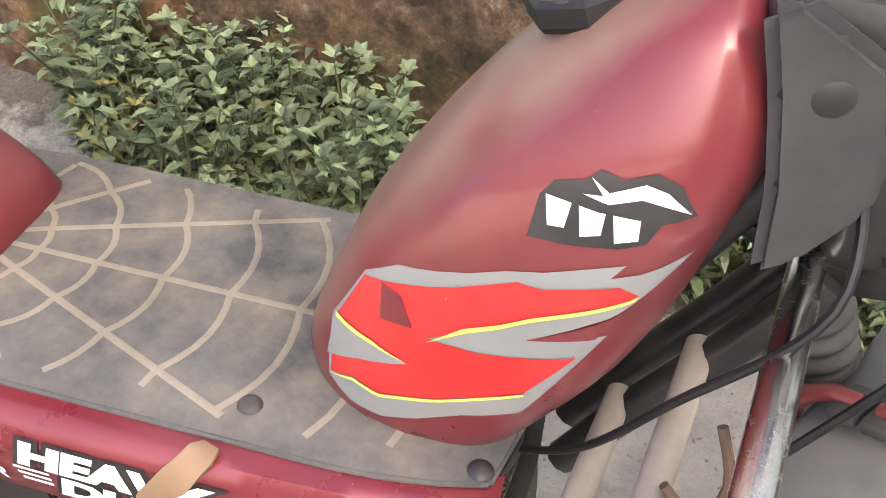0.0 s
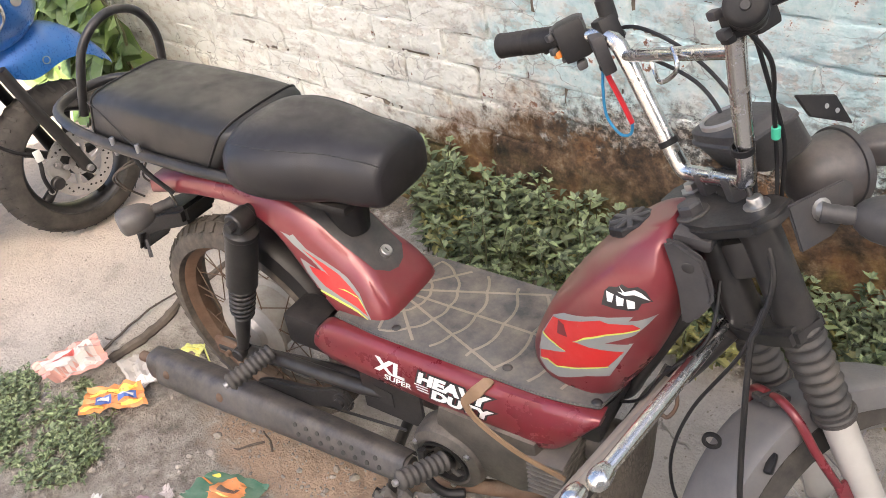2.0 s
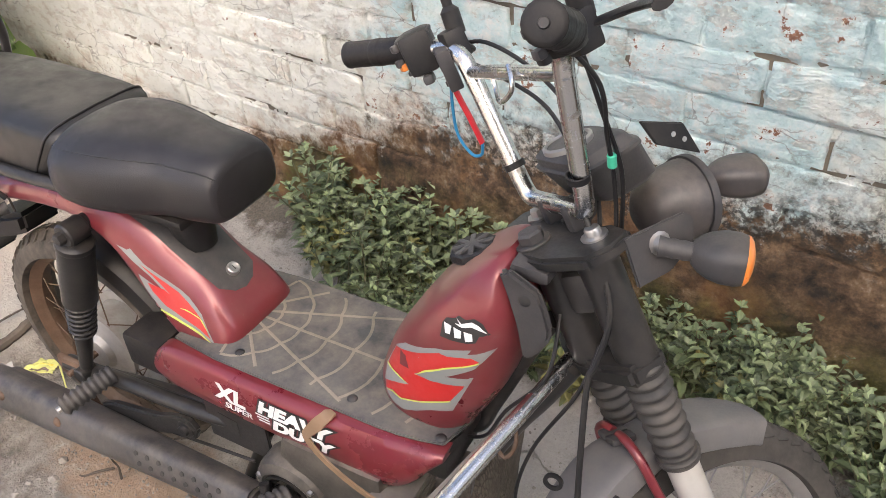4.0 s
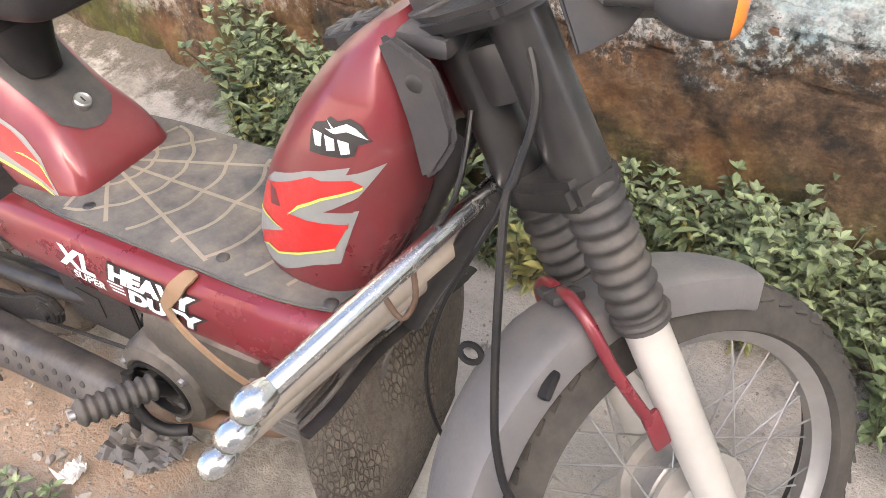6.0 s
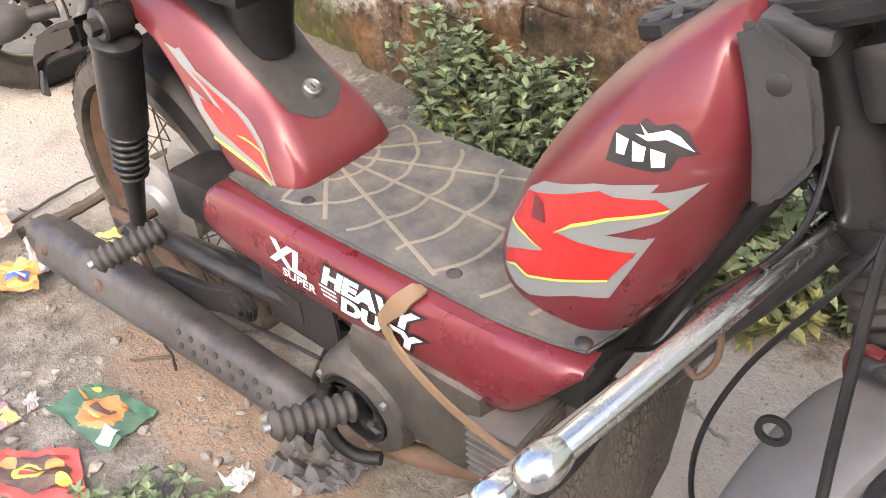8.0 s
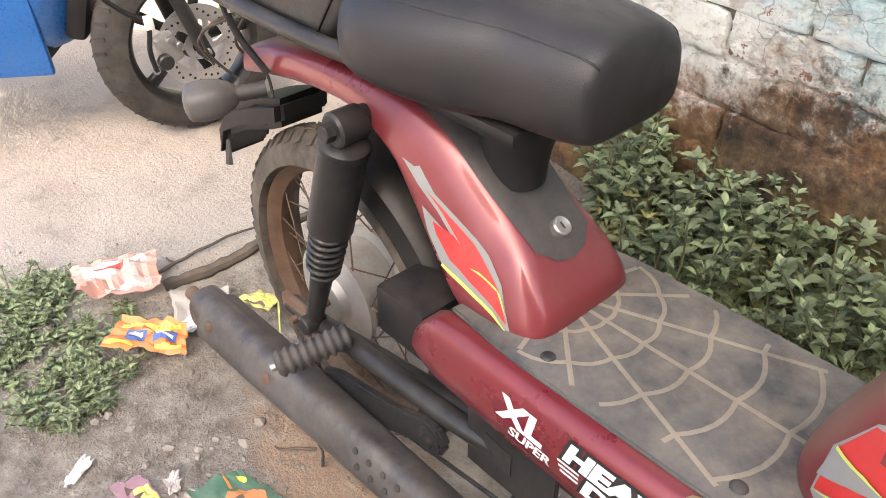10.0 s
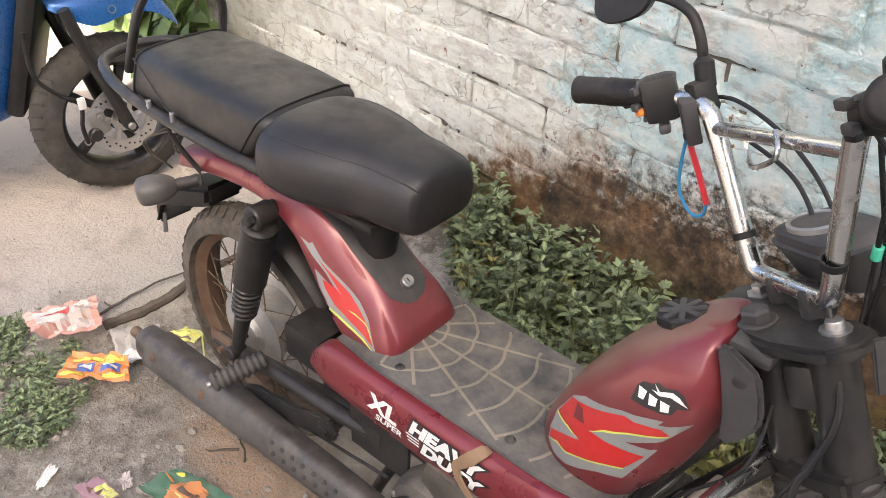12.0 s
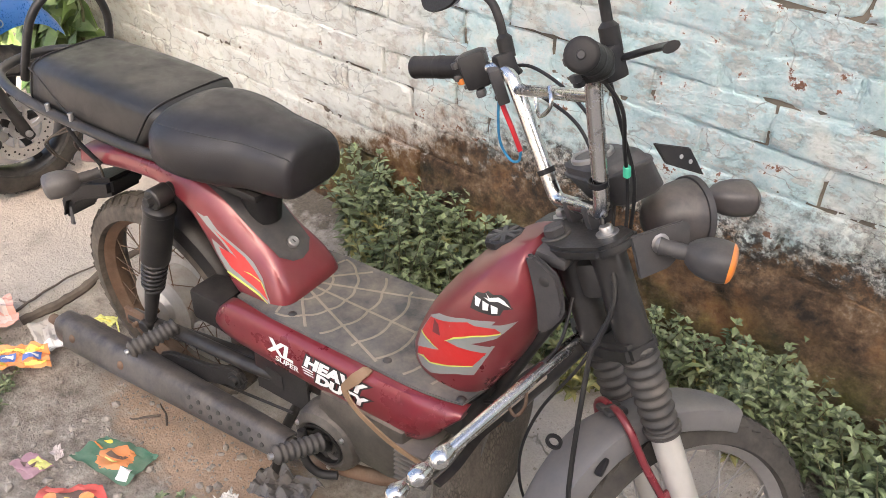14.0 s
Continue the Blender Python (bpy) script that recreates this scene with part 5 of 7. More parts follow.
link("fan_hub", turned([(0, 0.052), (0.020, 0.052), (0.020, 0.064), (0.015, 0.068), (0, 0.068)], 20, FAN), "plastic", fan)
link("louvre_ring", turned([(0.053, 0.056), (0.058, 0.056), (0.058, 0.068), (0.053, 0.068)], 36, FAN, None, True), "plastic", fan)
for a in (40, 160, 280):
    q = FAN @ pose(0, 0, 0, 0, 0, a) @ pose(0.076, 0, 0.060)
    link("cover_bolt", turned([(0, 0.006), (0.006, 0.006), (0.007, 0), (0, 0)], 6, q), "steel", fan)
link("fan_duct", block((0.19, 0.10, 0.145), (0.632, -0.100, 0.318), 0.038), "engine_grey", moped, "black cowling round the cylinder")
for i in range(8):
    link("cooling_fin", block((0.060, 0.145, 0.0036), (0.735, -0.078, 0.280 + i * 0.0112), 0.0015, None, None, (0, -6, 0)), "fin", moped)
link("cylinder", rod((0.70, -0.03, 0.305), (0.82, -0.03, 0.32), 0.038, None, 20), "muffler", moped)
link("engine_bracket", slab([(0.37, 0.27), (0.50, 0.27), (0.50, 0.37), (0.37, 0.375)], 0.006, Matrix(((1, 0, 0, 0), (0, 0, -1, -0.115), (0, 1, 0, 0), (0, 0, 0, 1))), 0.002), "black_paint", moped, "black bracket plate between frame and engine")
link("bracket_window", slab([(0.40, 0.305), (0.44, 0.30), (0.44, 0.335), (0.40, 0.34)], 0.002, Matrix(((1, 0, 0, 0), (0, 0, -1, -0.1185), (0, 1, 0, 0), (0, 0, 0, 1))), 0.0), "foil_black", moped)
link("gearbox", block((0.20, 0.12, 0.10), (0.42, 0.0, 0.29), 0.025), "muffler", moped)
link("hose", sweep(curve_points([(0.53, -0.175, 0.30), (0.545, -0.19, 0.25), (0.570, -0.185, 0.222), (0.60, -0.170, 0.222)], 5), 0.008, 12), "rubber", moped, "black rubber hose looping under the fan")
# main frame and stand
link("down_tube", sweep(curve_points([(0.905, 0, 0.66), (0.865, 0, 0.57), (0.825, 0, 0.47), (0.80, 0, 0.41), (0.75, 0, 0.395)], 5), 0.013, 14), "black_paint", moped, "black frame down tube")
for s in (-1, 1):
    link("stand_leg", sweep(curve_points([(0.44, s * 0.06, 0.25), (0.40, s * 0.10, 0.13), (0.385, s * 0.125, 0.012), (0.345, s * 0.13, 0.008)], 4), 0.011, 10), "black_paint", moped)
link("spine_tube", sweep([(0.80, 0, 0.41), (0.45, 0, 0.43), (0.25, 0, 0.50), (0.12, 0, 0.60)], 0.02, 12), "black_paint", moped)

# -- leg guard: chrome bars that end in steel knobs --
GUARD = (((0.935, -0.005, 0.612), (0.878, -0.282, 0.584)), ((0.900, -0.010, 0.535), (0.843, -0.280, 0.521)), ((0.865, -0.010, 0.475), (0.808, -0.282, 0.459)))
for k, (a, b) in enumerate(GUARD):
    a, b = Vector(a), Vector(b)
    for s in (-1,):
        sa, sb = Vector((a.x, a.y * -s, a.z)), Vector((b.x, b.y * -s, b.z))
        bar = link("leg_guard_bar", rod(sa, sb, 0.0098 if k == 0 else 0.0088, None, 20), "chrome" if k == 0 else "clay_bar", moped, "chromed leg-guard bar, pitted" if k == 0 else "dulled leg-guard bar, clay coloured")
        f = along(sb, sb + (sb - sa))
        link("knob", turned([(0, -0.010), (0.0105, -0.010), (0.0125, -0.004), (0.0142, 0.006), (0.0138, 0.012), (0.0108, 0.020), (0.0085, 0.022), (0.005, 0.025), (0, 0.0255)], 22, f), "chrome", bar, "chrome turned end knob")
for s in (-1, 1):
    link("guard_stay", sweep(curve_points([(0.945, s * 0.02, 0.612), (0.91, s * 0.02, 0.54), (0.872, s * 0.02, 0.47), (0.84, s * 0.02, 0.40)], 4), 0.012, 10), "black_paint", moped)
link("bar_clamp", sweep(curve_points([(0.90, -0.10, 0.575), (0.91, -0.115, 0.55), (0.90, -0.125, 0.53), (0.88, -0.12, 0.545)], 4), 0.0028, 8), "rust", moped)

# -- leg shield flap --
rings = []
TL, TR, BR, BM, BL = Vector((0.806, -0.190, 0.384)), Vector((0.816, 0.158, 0.332)), Vector((0.818, 0.105, 0.115)), Vector((0.828, -0.110, 0.050)), Vector((0.818, -0.200, 0.045))


def flap_point(u, v):
    """u across from the right end to the left end, v down."""
    top = TL.lerp(TR, u)
    low = BL.lerp(BM, u / 0.3) if u < 0.3 else BM.lerp(BR, (u - 0.3) / 0.7)
    p = top.lerp(low, v)
    bulge = 0.022 * math.sin(math.pi * u) * math.sin(math.pi * v) + 0.006 * noise.noise((u * 4, v * 4, 0))
    return p + Vector((0.95, -0.1, 0)) * bulge + Vector((0, 0, 0.012 * math.sin(math.pi * u) * (1 - v)))


bm = bmesh.new()
N = 22
grid = [[bm.verts.new(flap_point(i / N, j / N)) for i in range(N + 1)] for j in range(N + 1)]
for j in range(N):
    for i in range(N):
        bm.faces.new((grid[j][i], grid[j][i + 1], grid[j + 1][i + 1], grid[j + 1][i]))
bmesh.ops.recalc_face_normals(bm, faces=bm.faces)
bmesh.ops.solidify(bm, geom=bm.faces[:], thickness=0.004)
flap = link("leg_flap", bm, "flap", moped, "stiff mud-caked black rubber flap with cracked surface")
hem = [flap_point(i / N, 0.0) + Vector((0.005, 0, -0.006)) for i in range(N + 1)]
link("flap_hem", sweep(hem, 0.009, 8, flat=0.4), "rubber", flap)
for u in (0.08, 0.3, 0.52, 0.74, 0.94):
    p = flap_point(u, 0.02)
    link("rivet", turned([(0, 0.004), (0.005, 0.003), (0.007, 0), (0, 0)], 12, along(p + Vector((0.007, 0, -0.004)), p + Vector((0.1, -0.02, 0)))), "rust", flap)

# -- steering head and shroud --
def fk(x, y, z):
    return FORK @ Vector((x, y, z))


def axis_at(z):
    return Vector((1.163, 0, 0.208)) + _u * z


link("steering_head", rod(axis_at(0.46), axis_at(0.612), 0.024, None, 20), "black_paint", moped, "black steering head tube")
shroud_o = [(0.859, 0.764), (0.872, 0.772), (0.892, 0.762), (0.911, 0.752), (0.921, 0.727), (0.928, 0.700), (0.927, 0.685), (0.909, 0.652), (0.893, 0.640), (0.884, 0.690), (0.872, 0.730)]
for s in (-1, 1):
    sh = link("head_shroud", slab(shroud_o, 0.012, Matrix(((1, 0, 0, 0), (0, 0, -1, s * 0.060), (0, 1, 0, 0), (0, 0, 0, 1))) @ pose(0, 0, 0, 0, 0, 0), 0.005), "plastic_grey", moped, "faded black plastic shroud beside the steering head")
    # no recess: a black disc gives the shade inside the hole
    link("shroud_hole", turned([(0, 0.001), (0.006, 0.001), (0.008, 0), (0, 0)], 16, along((0.894, s * 0.0662, 0.736), (0.894, s * 0.2, 0.736))), "foil_black", sh)
link("shroud_bridge", block((0.05, 0.096, 0.02), (0.890, 0, 0.758), 0.008), "plastic_grey", moped)
link("frame_lug", block((0.036, 0.060, 0.055), (0.945, 0, 0.735), 0.010, None, None, (0, -26, 0)), "black_paint", moped)

# -- front fork --
for s in (-1, 1):
    y = s * 0.059
    x0 = 0.028
    leg = link("fork_leg", sweep([fk(x0, y, z) for z in (0.008, 0.014, 0.022, 0.06, 0.12, 0.22, 0.318)], [0.013, 0.018, 0.0195, 0.0205, 0.021, 0.0215, 0.0215], 20), "white_leg", moped, "silver-painted lower fork leg, dusty")
    link("axle_lug", rod(fk(WX, y * 0.75, WZ), fk(WX, y * 1.22, WZ), 0.016, None, 16), "white_leg", leg)
    pts, rad = [], []
    for i in range(61):
        t = i / 60
        pts.append(fk(x0, y, 0.308 + 0.150 * t))
        rad.append(0.0245 + 0.0026 * math.sin(2 * math.pi * 8.5 * t) + (0.002 if t < 0.04 else 0) + 0.002 * t)
    link("gaiter", sweep(pts, rad, 24), "gaiter", leg, "ribbed dusty rubber fork gaiter", True, 70)
    link("gaiter_collar", turned([(0.022, 0), (0.027, 0), (0.027, 0.014), (0.022, 0.014)], 20, FORK @ Matrix.Translation((x0, y, 0.304)), None, True), "gaiter", leg)
    link("upper_tube", sweep([fk(x0, y, z) for z in (0.445, 0.46, 0.55, 0.61, 0.625)], [0.0275, 0.026, 0.025, 0.025, 0.024], 22), "black_paint", leg, "black upper fork tube cover")
link("lower_yoke", slab([(0.055, -0.098), (0.060, -0.07), (0.050, -0.03), (0.045, 0.03), (0.060, 0.07), (0.055, 0.098), (0.0, 0.098), (-0.020, 0.05), (-0.030, 0.0), (-0.020, -0.05), (0.0, -0.098)], 0.030, FORK @ pose(0, 0, 0.458) @ Matrix.Diagonal((0.9, 0.87, 1, 1)), 0.007), "black_paint", moped, "black lower fork yoke")
link("yoke_bolt", rod(fk(0.048, -0.035, 0.462), fk(0.062, -0.037, 0.462), 0.006, None, 8), "gaiter", moped)
top_yoke = link("top_yoke", slab([(0.062, -0.095), (0.064, -0.06), (0.040, -0.025), (0.040, 0.025), (0.064, 0.06), (0.062, 0.095), (0.030, 0.105), (-0.002, 0.095), (-0.030, 0.04), (-0.035, 0.0), (-0.030, -0.04), (-0.002, -0.095), (0.030, -0.105)], 0.018, FORK @ pose(0, 0, 0.622), 0.005), "black_paint", moped, "black top yoke plate with steel bolts")
link("stem_nut", turned([(0, 0.017), (0.013, 0.017), (0.0165, 0.014), (0.0165, 0.004), (0, 0.004)], 6, FORK @ pose(-0.007, 0.010, 0.630)), "plastic_grey", top_yoke, "dusty hexagonal stem nut", False)
link("stem_washer", turned([(0, 0.004), (0.021, 0.004), (0.0225, 0.0025), (0.0225, 0), (0, 0)], 24, FORK @ pose(-0.007, 0.010, 0.630)), "gaiter", top_yoke)
for s in (-1, 1):
    link("fork_bolt", turned([(0, 0.012), (0.0085, 0.012), (0.0095, 0.010), (0.0095, 0.003), (0.016, 0.0025), (0.016, 0), (0, 0)], 6 if s > 0 else 12, FORK @ pose(0.034, s * 0.064, 0.631)), "steel", top_yoke, "bright steel bolt")

# -- front mudguard --
rings = []
for i in range(33):
    a = radians(52 + 131 * i / 32)
    r0 = 0.250 + 0.034 * min(1.0, i / 13) - 0.004 * max(0.0, (i - 20) / 12)
    hw = (0.047 if 2 < i < 30 else 0.047 - 0.004 * (abs(i - 16) - 13)) - 0.010 * math.exp(-((56 + 127 * i / 32 - 92) / 9) ** 2)
    sec = []
    for j in range(13):
        b = math.pi * j / 12
        rr_ = r0 + 0.014 * math.sin(b) ** 0.6
        if j in (0, 12):
            rr_ = r0 - 0.024
        sec.append((rr_, hw * math.cos(b)))
    inner = [(q - 0.003, w * 0.95) for q, w in sec[::-1]]
    rings.append([fk(WX + q * math.cos(a), w, WZ + q * math.sin(a)) for q, w in sec + inner])
guard = link("front_mudguard", loft(rings), "guard_grey", moped, "faded grey plastic front mudguard", True, 50)
link("guard_clip", block((0.030, 0.012, 0.010), (0, 0, 0), 0.004, FORK @ pose(WX + 0.282 * math.cos(radians(110)), -0.049, WZ + 0.276 * math.sin(radians(110)), 0, -20, 25)), "plastic", guard)
for s in (-1, 1):
    stay = link("mudguard_stay", sweep(curve_points([fk(-0.014, s * 0.006, 0.344), fk(-0.015, s * 0.026, 0.344), fk(-0.017, s * 0.049, 0.322), fk(-0.016, s * 0.056, 0.27), fk(-0.006, s * 0.057, 0.205)], 6), 0.0064, 12), "red", moped, "red-painted tubular mudguard stay")
    link("stay_foot", block((0.020, 0.007, 0.045), (0, 0, 0), 0.003, FORK @ pose(-0.003, s * 0.059, 0.186, 0, 0, 0)), "red", stay)
    link("stay_lug", block((0.036, 0.018, 0.010), (0, 0, 0), 0.004, FORK @ pose(-0.014, s * 0.010, 0.340, 0, 20, 0)), "plastic_grey", stay)

# -- handlebar --
BAR_L = [(0.038, 0.050, 0.656), (0.036, 0.068, 0.661), (0.037, 0.078, 0.684), (0.043, 0.098, 0.760), (0.048, 0.116, 0.822), (0.049, 0.126, 0.842), (0.044, 0.145, 0.855), (0.026, 0.185, 0.866), (-0.006, 0.238, 0.878), (-0.028, 0.274, 0.886)]
BAR_R = [(0.041, -0.036, 0.656), (0.041, -0.052, 0.661), (0.042, -0.063, 0.684), (0.044, -0.092, 0.760), (0.046, -0.116, 0.824), (0.046, -0.127, 0.844), (0.040, -0.146, 0.858), (0.024, -0.182, 0.870), (-0.005, -0.225, 0.886), (-0.024, -0.254, 0.897)]


def hb(x, y, z):
    """A place on the bar's controls, on the wider left half or the shorter, higher right half."""
    t = max(0.0, (abs(y) - 0.086) / 0.215)
    if y > 0:
        return (x - 0.017 * t, 0.122 + 0.168 * t, z + 0.004 * t) if t else (x, y * 1.42, z)
    return (x - 0.012 * t, -0.122 - 0.146 * t, z + 0.017 * t) if t else (x, y * 1.42, z)


full = BAR_R[::-1] + [(0.040, 0.0, 0.656)] + BAR_L
handlebar = link("handlebar", sweep([FORK @ p for p in curve_points(full, 5)], 0.0112, 16), "chrome", moped, "chrome high-rise handlebar")
link("cross_bar", rod(fk(0.046, -0.116, 0.822), fk(0.048, 0.117, 0.822), 0.0085), "chrome", handlebar)
for s in (-1, 1):
    link("bar_clamp", block((0.026, 0.018, 0.034), (0.040, s * 0.028 + 0.004, 0.646), 0.006, FORK), "plastic_grey", top_yoke)
    a, b = Vector(hb(0.018, s * 0.209, 0.870)), Vector(hb(-0.021, s * 0.301, 0.8855))
    d = (b - a).normalized()
    a = a - d * 0.022
    pts, rad = [], []
    for i in range(49):
        t = i / 48
        pts.append(FORK @ a.lerp(b, t))
        rad.append(0.0195 if t < 0.05 else (0.0172 + (0.0006 if i % 2 else 0)) if 0.1 < t < 0.42 or 0.56 < t < 0.93 else 0.0182)
    rad[-1] = 0.0135
    g = link("grip", sweep(pts, rad, 22), "rubber", handlebar, "ribbed black rubber grip", True, 70)
    link("bar_end", turned([(0, 0.002), (0.004, 0.002), (0.005, 0), (0, 0)], 14, along(FORK @ b, FORK @ (b + d))), "foil_black", g)
    sw = link("switch_housing", block((0.044, 0.046, 0.056) if s > 0 else (0.034, 0.040, 0.036), hb(0.030, s * 0.166, 0.862), 0.010 if s > 0 else 0.014, FORK, None, (0, 0, s * -28)), "plastic", handlebar, "black plastic switch housing")
    for dx, dy, dz, mt in ((-0.025, 0.0, 0.014, "plastic_grey"), (-0.025, s * 0.006, -0.006, "plastic_grey"), (-0.0225, s * 0.004, -0.012, "amber" if s > 0 else "plastic")):
        link("switch_button", block((0.010, 0.014, 0.010), hb(0.026 + dx, s * 0.170 + dy, 0.864 + dz), 0.003, FORK), mt, sw)
    if s > 0:
        for dz in (-0.020, 0.022):
            link("housing_ridge", block((0.048, 0.030, 0.006), hb(0.029, 0.166, 0.862 + dz), 0.0025, FORK, None, (0, 0, -28)), "plastic_grey", sw)
        link("choke_lever", block((0.014, 0.026, 0.012), hb(0.020, 0.150, 0.828), 0.004, FORK, None, (0, 0, -28)), "plastic_grey", sw)
    pm = 0.112 if s > 0 else 0.142
    link("lever_perch", block((0.030, 0.026, 0.040), hb(0.056, s * pm, 0.856), 0.006, FORK), "plastic", handlebar)
    link("lever", sweep([fk(*p) for p in curve_points([(0.066, 0.142, 0.850), (0.080, 0.166, 0.838), (0.070, 0.205, 0.836), (0.044, 0.250, 0.842), (0.020, 0.285, 0.850)] if s > 0 else [(0.062, -0.165, 0.862), (0.084, -0.195, 0.864), (0.080, -0.235, 0.869), (0.056, -0.280, 0.878), (0.028, -0.324, 0.886)], 5)], [0.007] * 16 + [0.006] * 4 + [0.009], 10, flat=0.6), "plastic", handlebar, "black hand lever with ball end")
    # mirror on a bent stem
    mir = link("mirror_stem", sweep([fk(*hb(*p)) for p in curve_points([(0.064, s * pm, 0.866), (0.067, s * pm, 0.895), (0.070, s * (pm + 0.002), 0.925), (0.070, s * (pm + 0.014), 0.952), (0.062, s * (pm + 0.052), 0.974), (0.052, s * (pm + 0.100), 0.984)], 5)], [0.012] * 6 + [0.0065] * 20, 12), "plastic", handlebar, "black bent mirror stem")
    shell = FORK @ pose(0.036, s * 0.246, 1.000 - s * 0.01, 0, -62, s * 15)
    link("mirror_shell", loft([[shell @ Vector((u * a, v * b, z)) for u, v in oval(24, 2.6)] for z, a, b in ((-0.022, 0.012, 0.020), (-0.014, 0.028, 0.045), (0.0, 0.036, 0.056), (0.004, 0.035, 0.055))]), "plastic", mir, "black oval mirror shell")

# wires hanging from the left switch
link("wire_sleeve", sweep([FORK @ p for p in curve_points([(0.035, 0.156, 0.812), (0.036, 0.159, 0.795), (0.038, 0.158, 0.760), (0.039, 0.157, 0.724)], 5)], 0.0055, 8, flat=0.5), "red_sleeve", handlebar, "loose red wire sleeve")
link("blue_wire", sweep([FORK @ p for p in curve_points([(0.034, 0.160, 0.812), (0.030, 0.176, 0.785), (0.026, 0.192, 0.750), (0.026, 0.193, 0.728), (0.030, 0.184, 0.708), (0.036, 0.168, 0.708), (0.039, 0.157, 0.724)], 6)], 0.0022, 7), "blue_wire", handlebar, "loose blue wire")
link("hook", sweep([FORK @ p for p in curve_points([(0.048, 0.052, 0.830), (0.042, 0.048, 0.805), (0.030, 0.022, 0.794), (0.028, -0.026, 0.812), (0.040, -0.014, 0.834)], 5)], 0.003, 8), "chrome", handlebar, "chrome wire bag hook")
CABLES = (
    [(0.060, 0.165, 0.850), (0.088, 0.13, 0.842), (0.108, 0.07, 0.79), (0.110, 0.02, 0.72), (0.09, 0.0, 0.65), (0.06, -0.01, 0.59)],
    [(0.060, 0.170, 0.836), (0.082, 0.12, 0.80), (0.094, 0.05, 0.75), (0.08, 0.01, 0.68), (0.05, 0.0, 0.57)],
    [(0.045, -0.140, 0.852), (0.066, -0.135, 0.80), (0.070, -0.105, 0.74), (0.075, -0.075, 0.68), (0.060, -0.062, 0.62), (0.03, -0.045, 0.55)],
    [(0.048, -0.150, 0.850), (0.066, -0.125, 0.83), (0.072, -0.110, 0.77), (0.082, -0.085, 0.69), (0.070, -0.06, 0.62)],
    [(0.040, -0.05, 0.66), (0.010, -0.085, 0.56), (-0.030, -0.080, 0.505), (-0.048, -0.075, 0.486), (-0.092, -0.075, 0.41), (-0.128, -0.075, 0.342), (-0.150, -0.075, 0.292), (-0.161, -0.075, 0.235), (-0.145, -0.077, 0.175), (-0.112, -0.080, 0.118), (-0.05, -0.078, 0.062), (0.012, -0.082, 0.030)],
)
for k, c in enumerate(CABLES):
    cb = link("cable", sweep([FORK @ p for p in curve_points(c, 7)], 0.0040 if k == 4 else 0.0027, 8), "cable", moped, "black control cable")
    if k == 2:
        link("cable_tape", rod(fk(0.0735, -0.085, 0.70), fk(0.074, -0.092, 0.715), 0.0052, None, 10), "green_tape", cb, "green tape on the cable")
    if k == 4:
        link("cable_tape", rod(fk(-0.118, -0.0795, 0.126), fk(-0.106, -0.0795, 0.112), 0.0055, None, 10), "green_tape", cb, "green tape on the cable")
for pts in ([(0.925, -0.03, 0.70), (0.93, -0.075, 0.64), (0.88, -0.08, 0.56), (0.84, -0.06, 0.47), (0.78, -0.04, 0.42)], [(0.985, -0.06, 0.70), (0.972, -0.085, 0.64), (0.925, -0.095, 0.53), (0.905, -0.10, 0.43), (0.915, -0.10, 0.345), (0.945, -0.09, 0.29), (1.0, -0.07, 0.24)]):
    link("cable", sweep(curve_points(pts, 7), 0.0026, 8), "cable", moped, "black control cable")

link("cable_eye", turned([(0.008, -0.002), (0.013, -0.002), (0.013, 0.002), (0.008, 0.002)], 20, along((0.956, -0.10, 0.487), (0.98, -0.3, 0.52)), None, True), "rubber", moped, "black rubber cable eye")
# switch box on the left of the bar
ks = link("kill_switch", block((0.018, 0.026, 0.056), (0.034, 0.144, 0.834), 0.003, FORK, None, (12, 0, -20)), "plastic_grey", handlebar, "small black switch box strapped to the bar")
link("switch_slot", block((0.003, 0.010, 0.016), (0.0255, 0.144, 0.842), 0.001, FORK, None, (12, 0, -20)), "foil_black", ks)
link("switch_slot", block((0.003, 0.006, 0.006), (0.0260, 0.150, 0.816), 0.001, FORK, None, (12, 0, -20)), "foil_black", ks)
for z, y in ((0.700, 0.083), (0.705, -0.071)):
    link("bar_tie", turned([(0.0112, -0.004), (0.0135, -0.004), (0.0135, 0.004), (0.0112, 0.004)], 18, along(fk(0.039, y, z), fk(0.042, y + (0.02 if y > 0 else -0.03), z + 0.08)), None, True), "rubber", handlebar, "black tie round the bar")

# -- headlamp, meter, front indicators --
lampm = FORK @ pose(0.142, 0.0, 0.590, 0, 106, 0) @ Matrix.Scale(0.70, 4)
lamp = link("headlamp", turned([(0, -0.02), (0.030, -0.018), (0.052, -0.002), (0.066, 0.026), (0.073, 0.062), (0.075, 0.085)], 36, lampm), "lens_grey", moped, "round headlamp in a faded black shell")
link("lamp_rim", turned([(0.071, 0.080), (0.079, 0.080), (0.080, 0.094), (0.074, 0.098), (0.069, 0.092)], 36, lampm, None, True), "plastic_grey", lamp)
link("lamp_glass", turned([(0.071, 0.088), (0.054, 0.100), (0.03, 0.107), (0, 0.109), (0, 0.085), (0.071, 0.084)], 32, lampm), "lens_grey", lamp, "dusty lens")
mrings = []
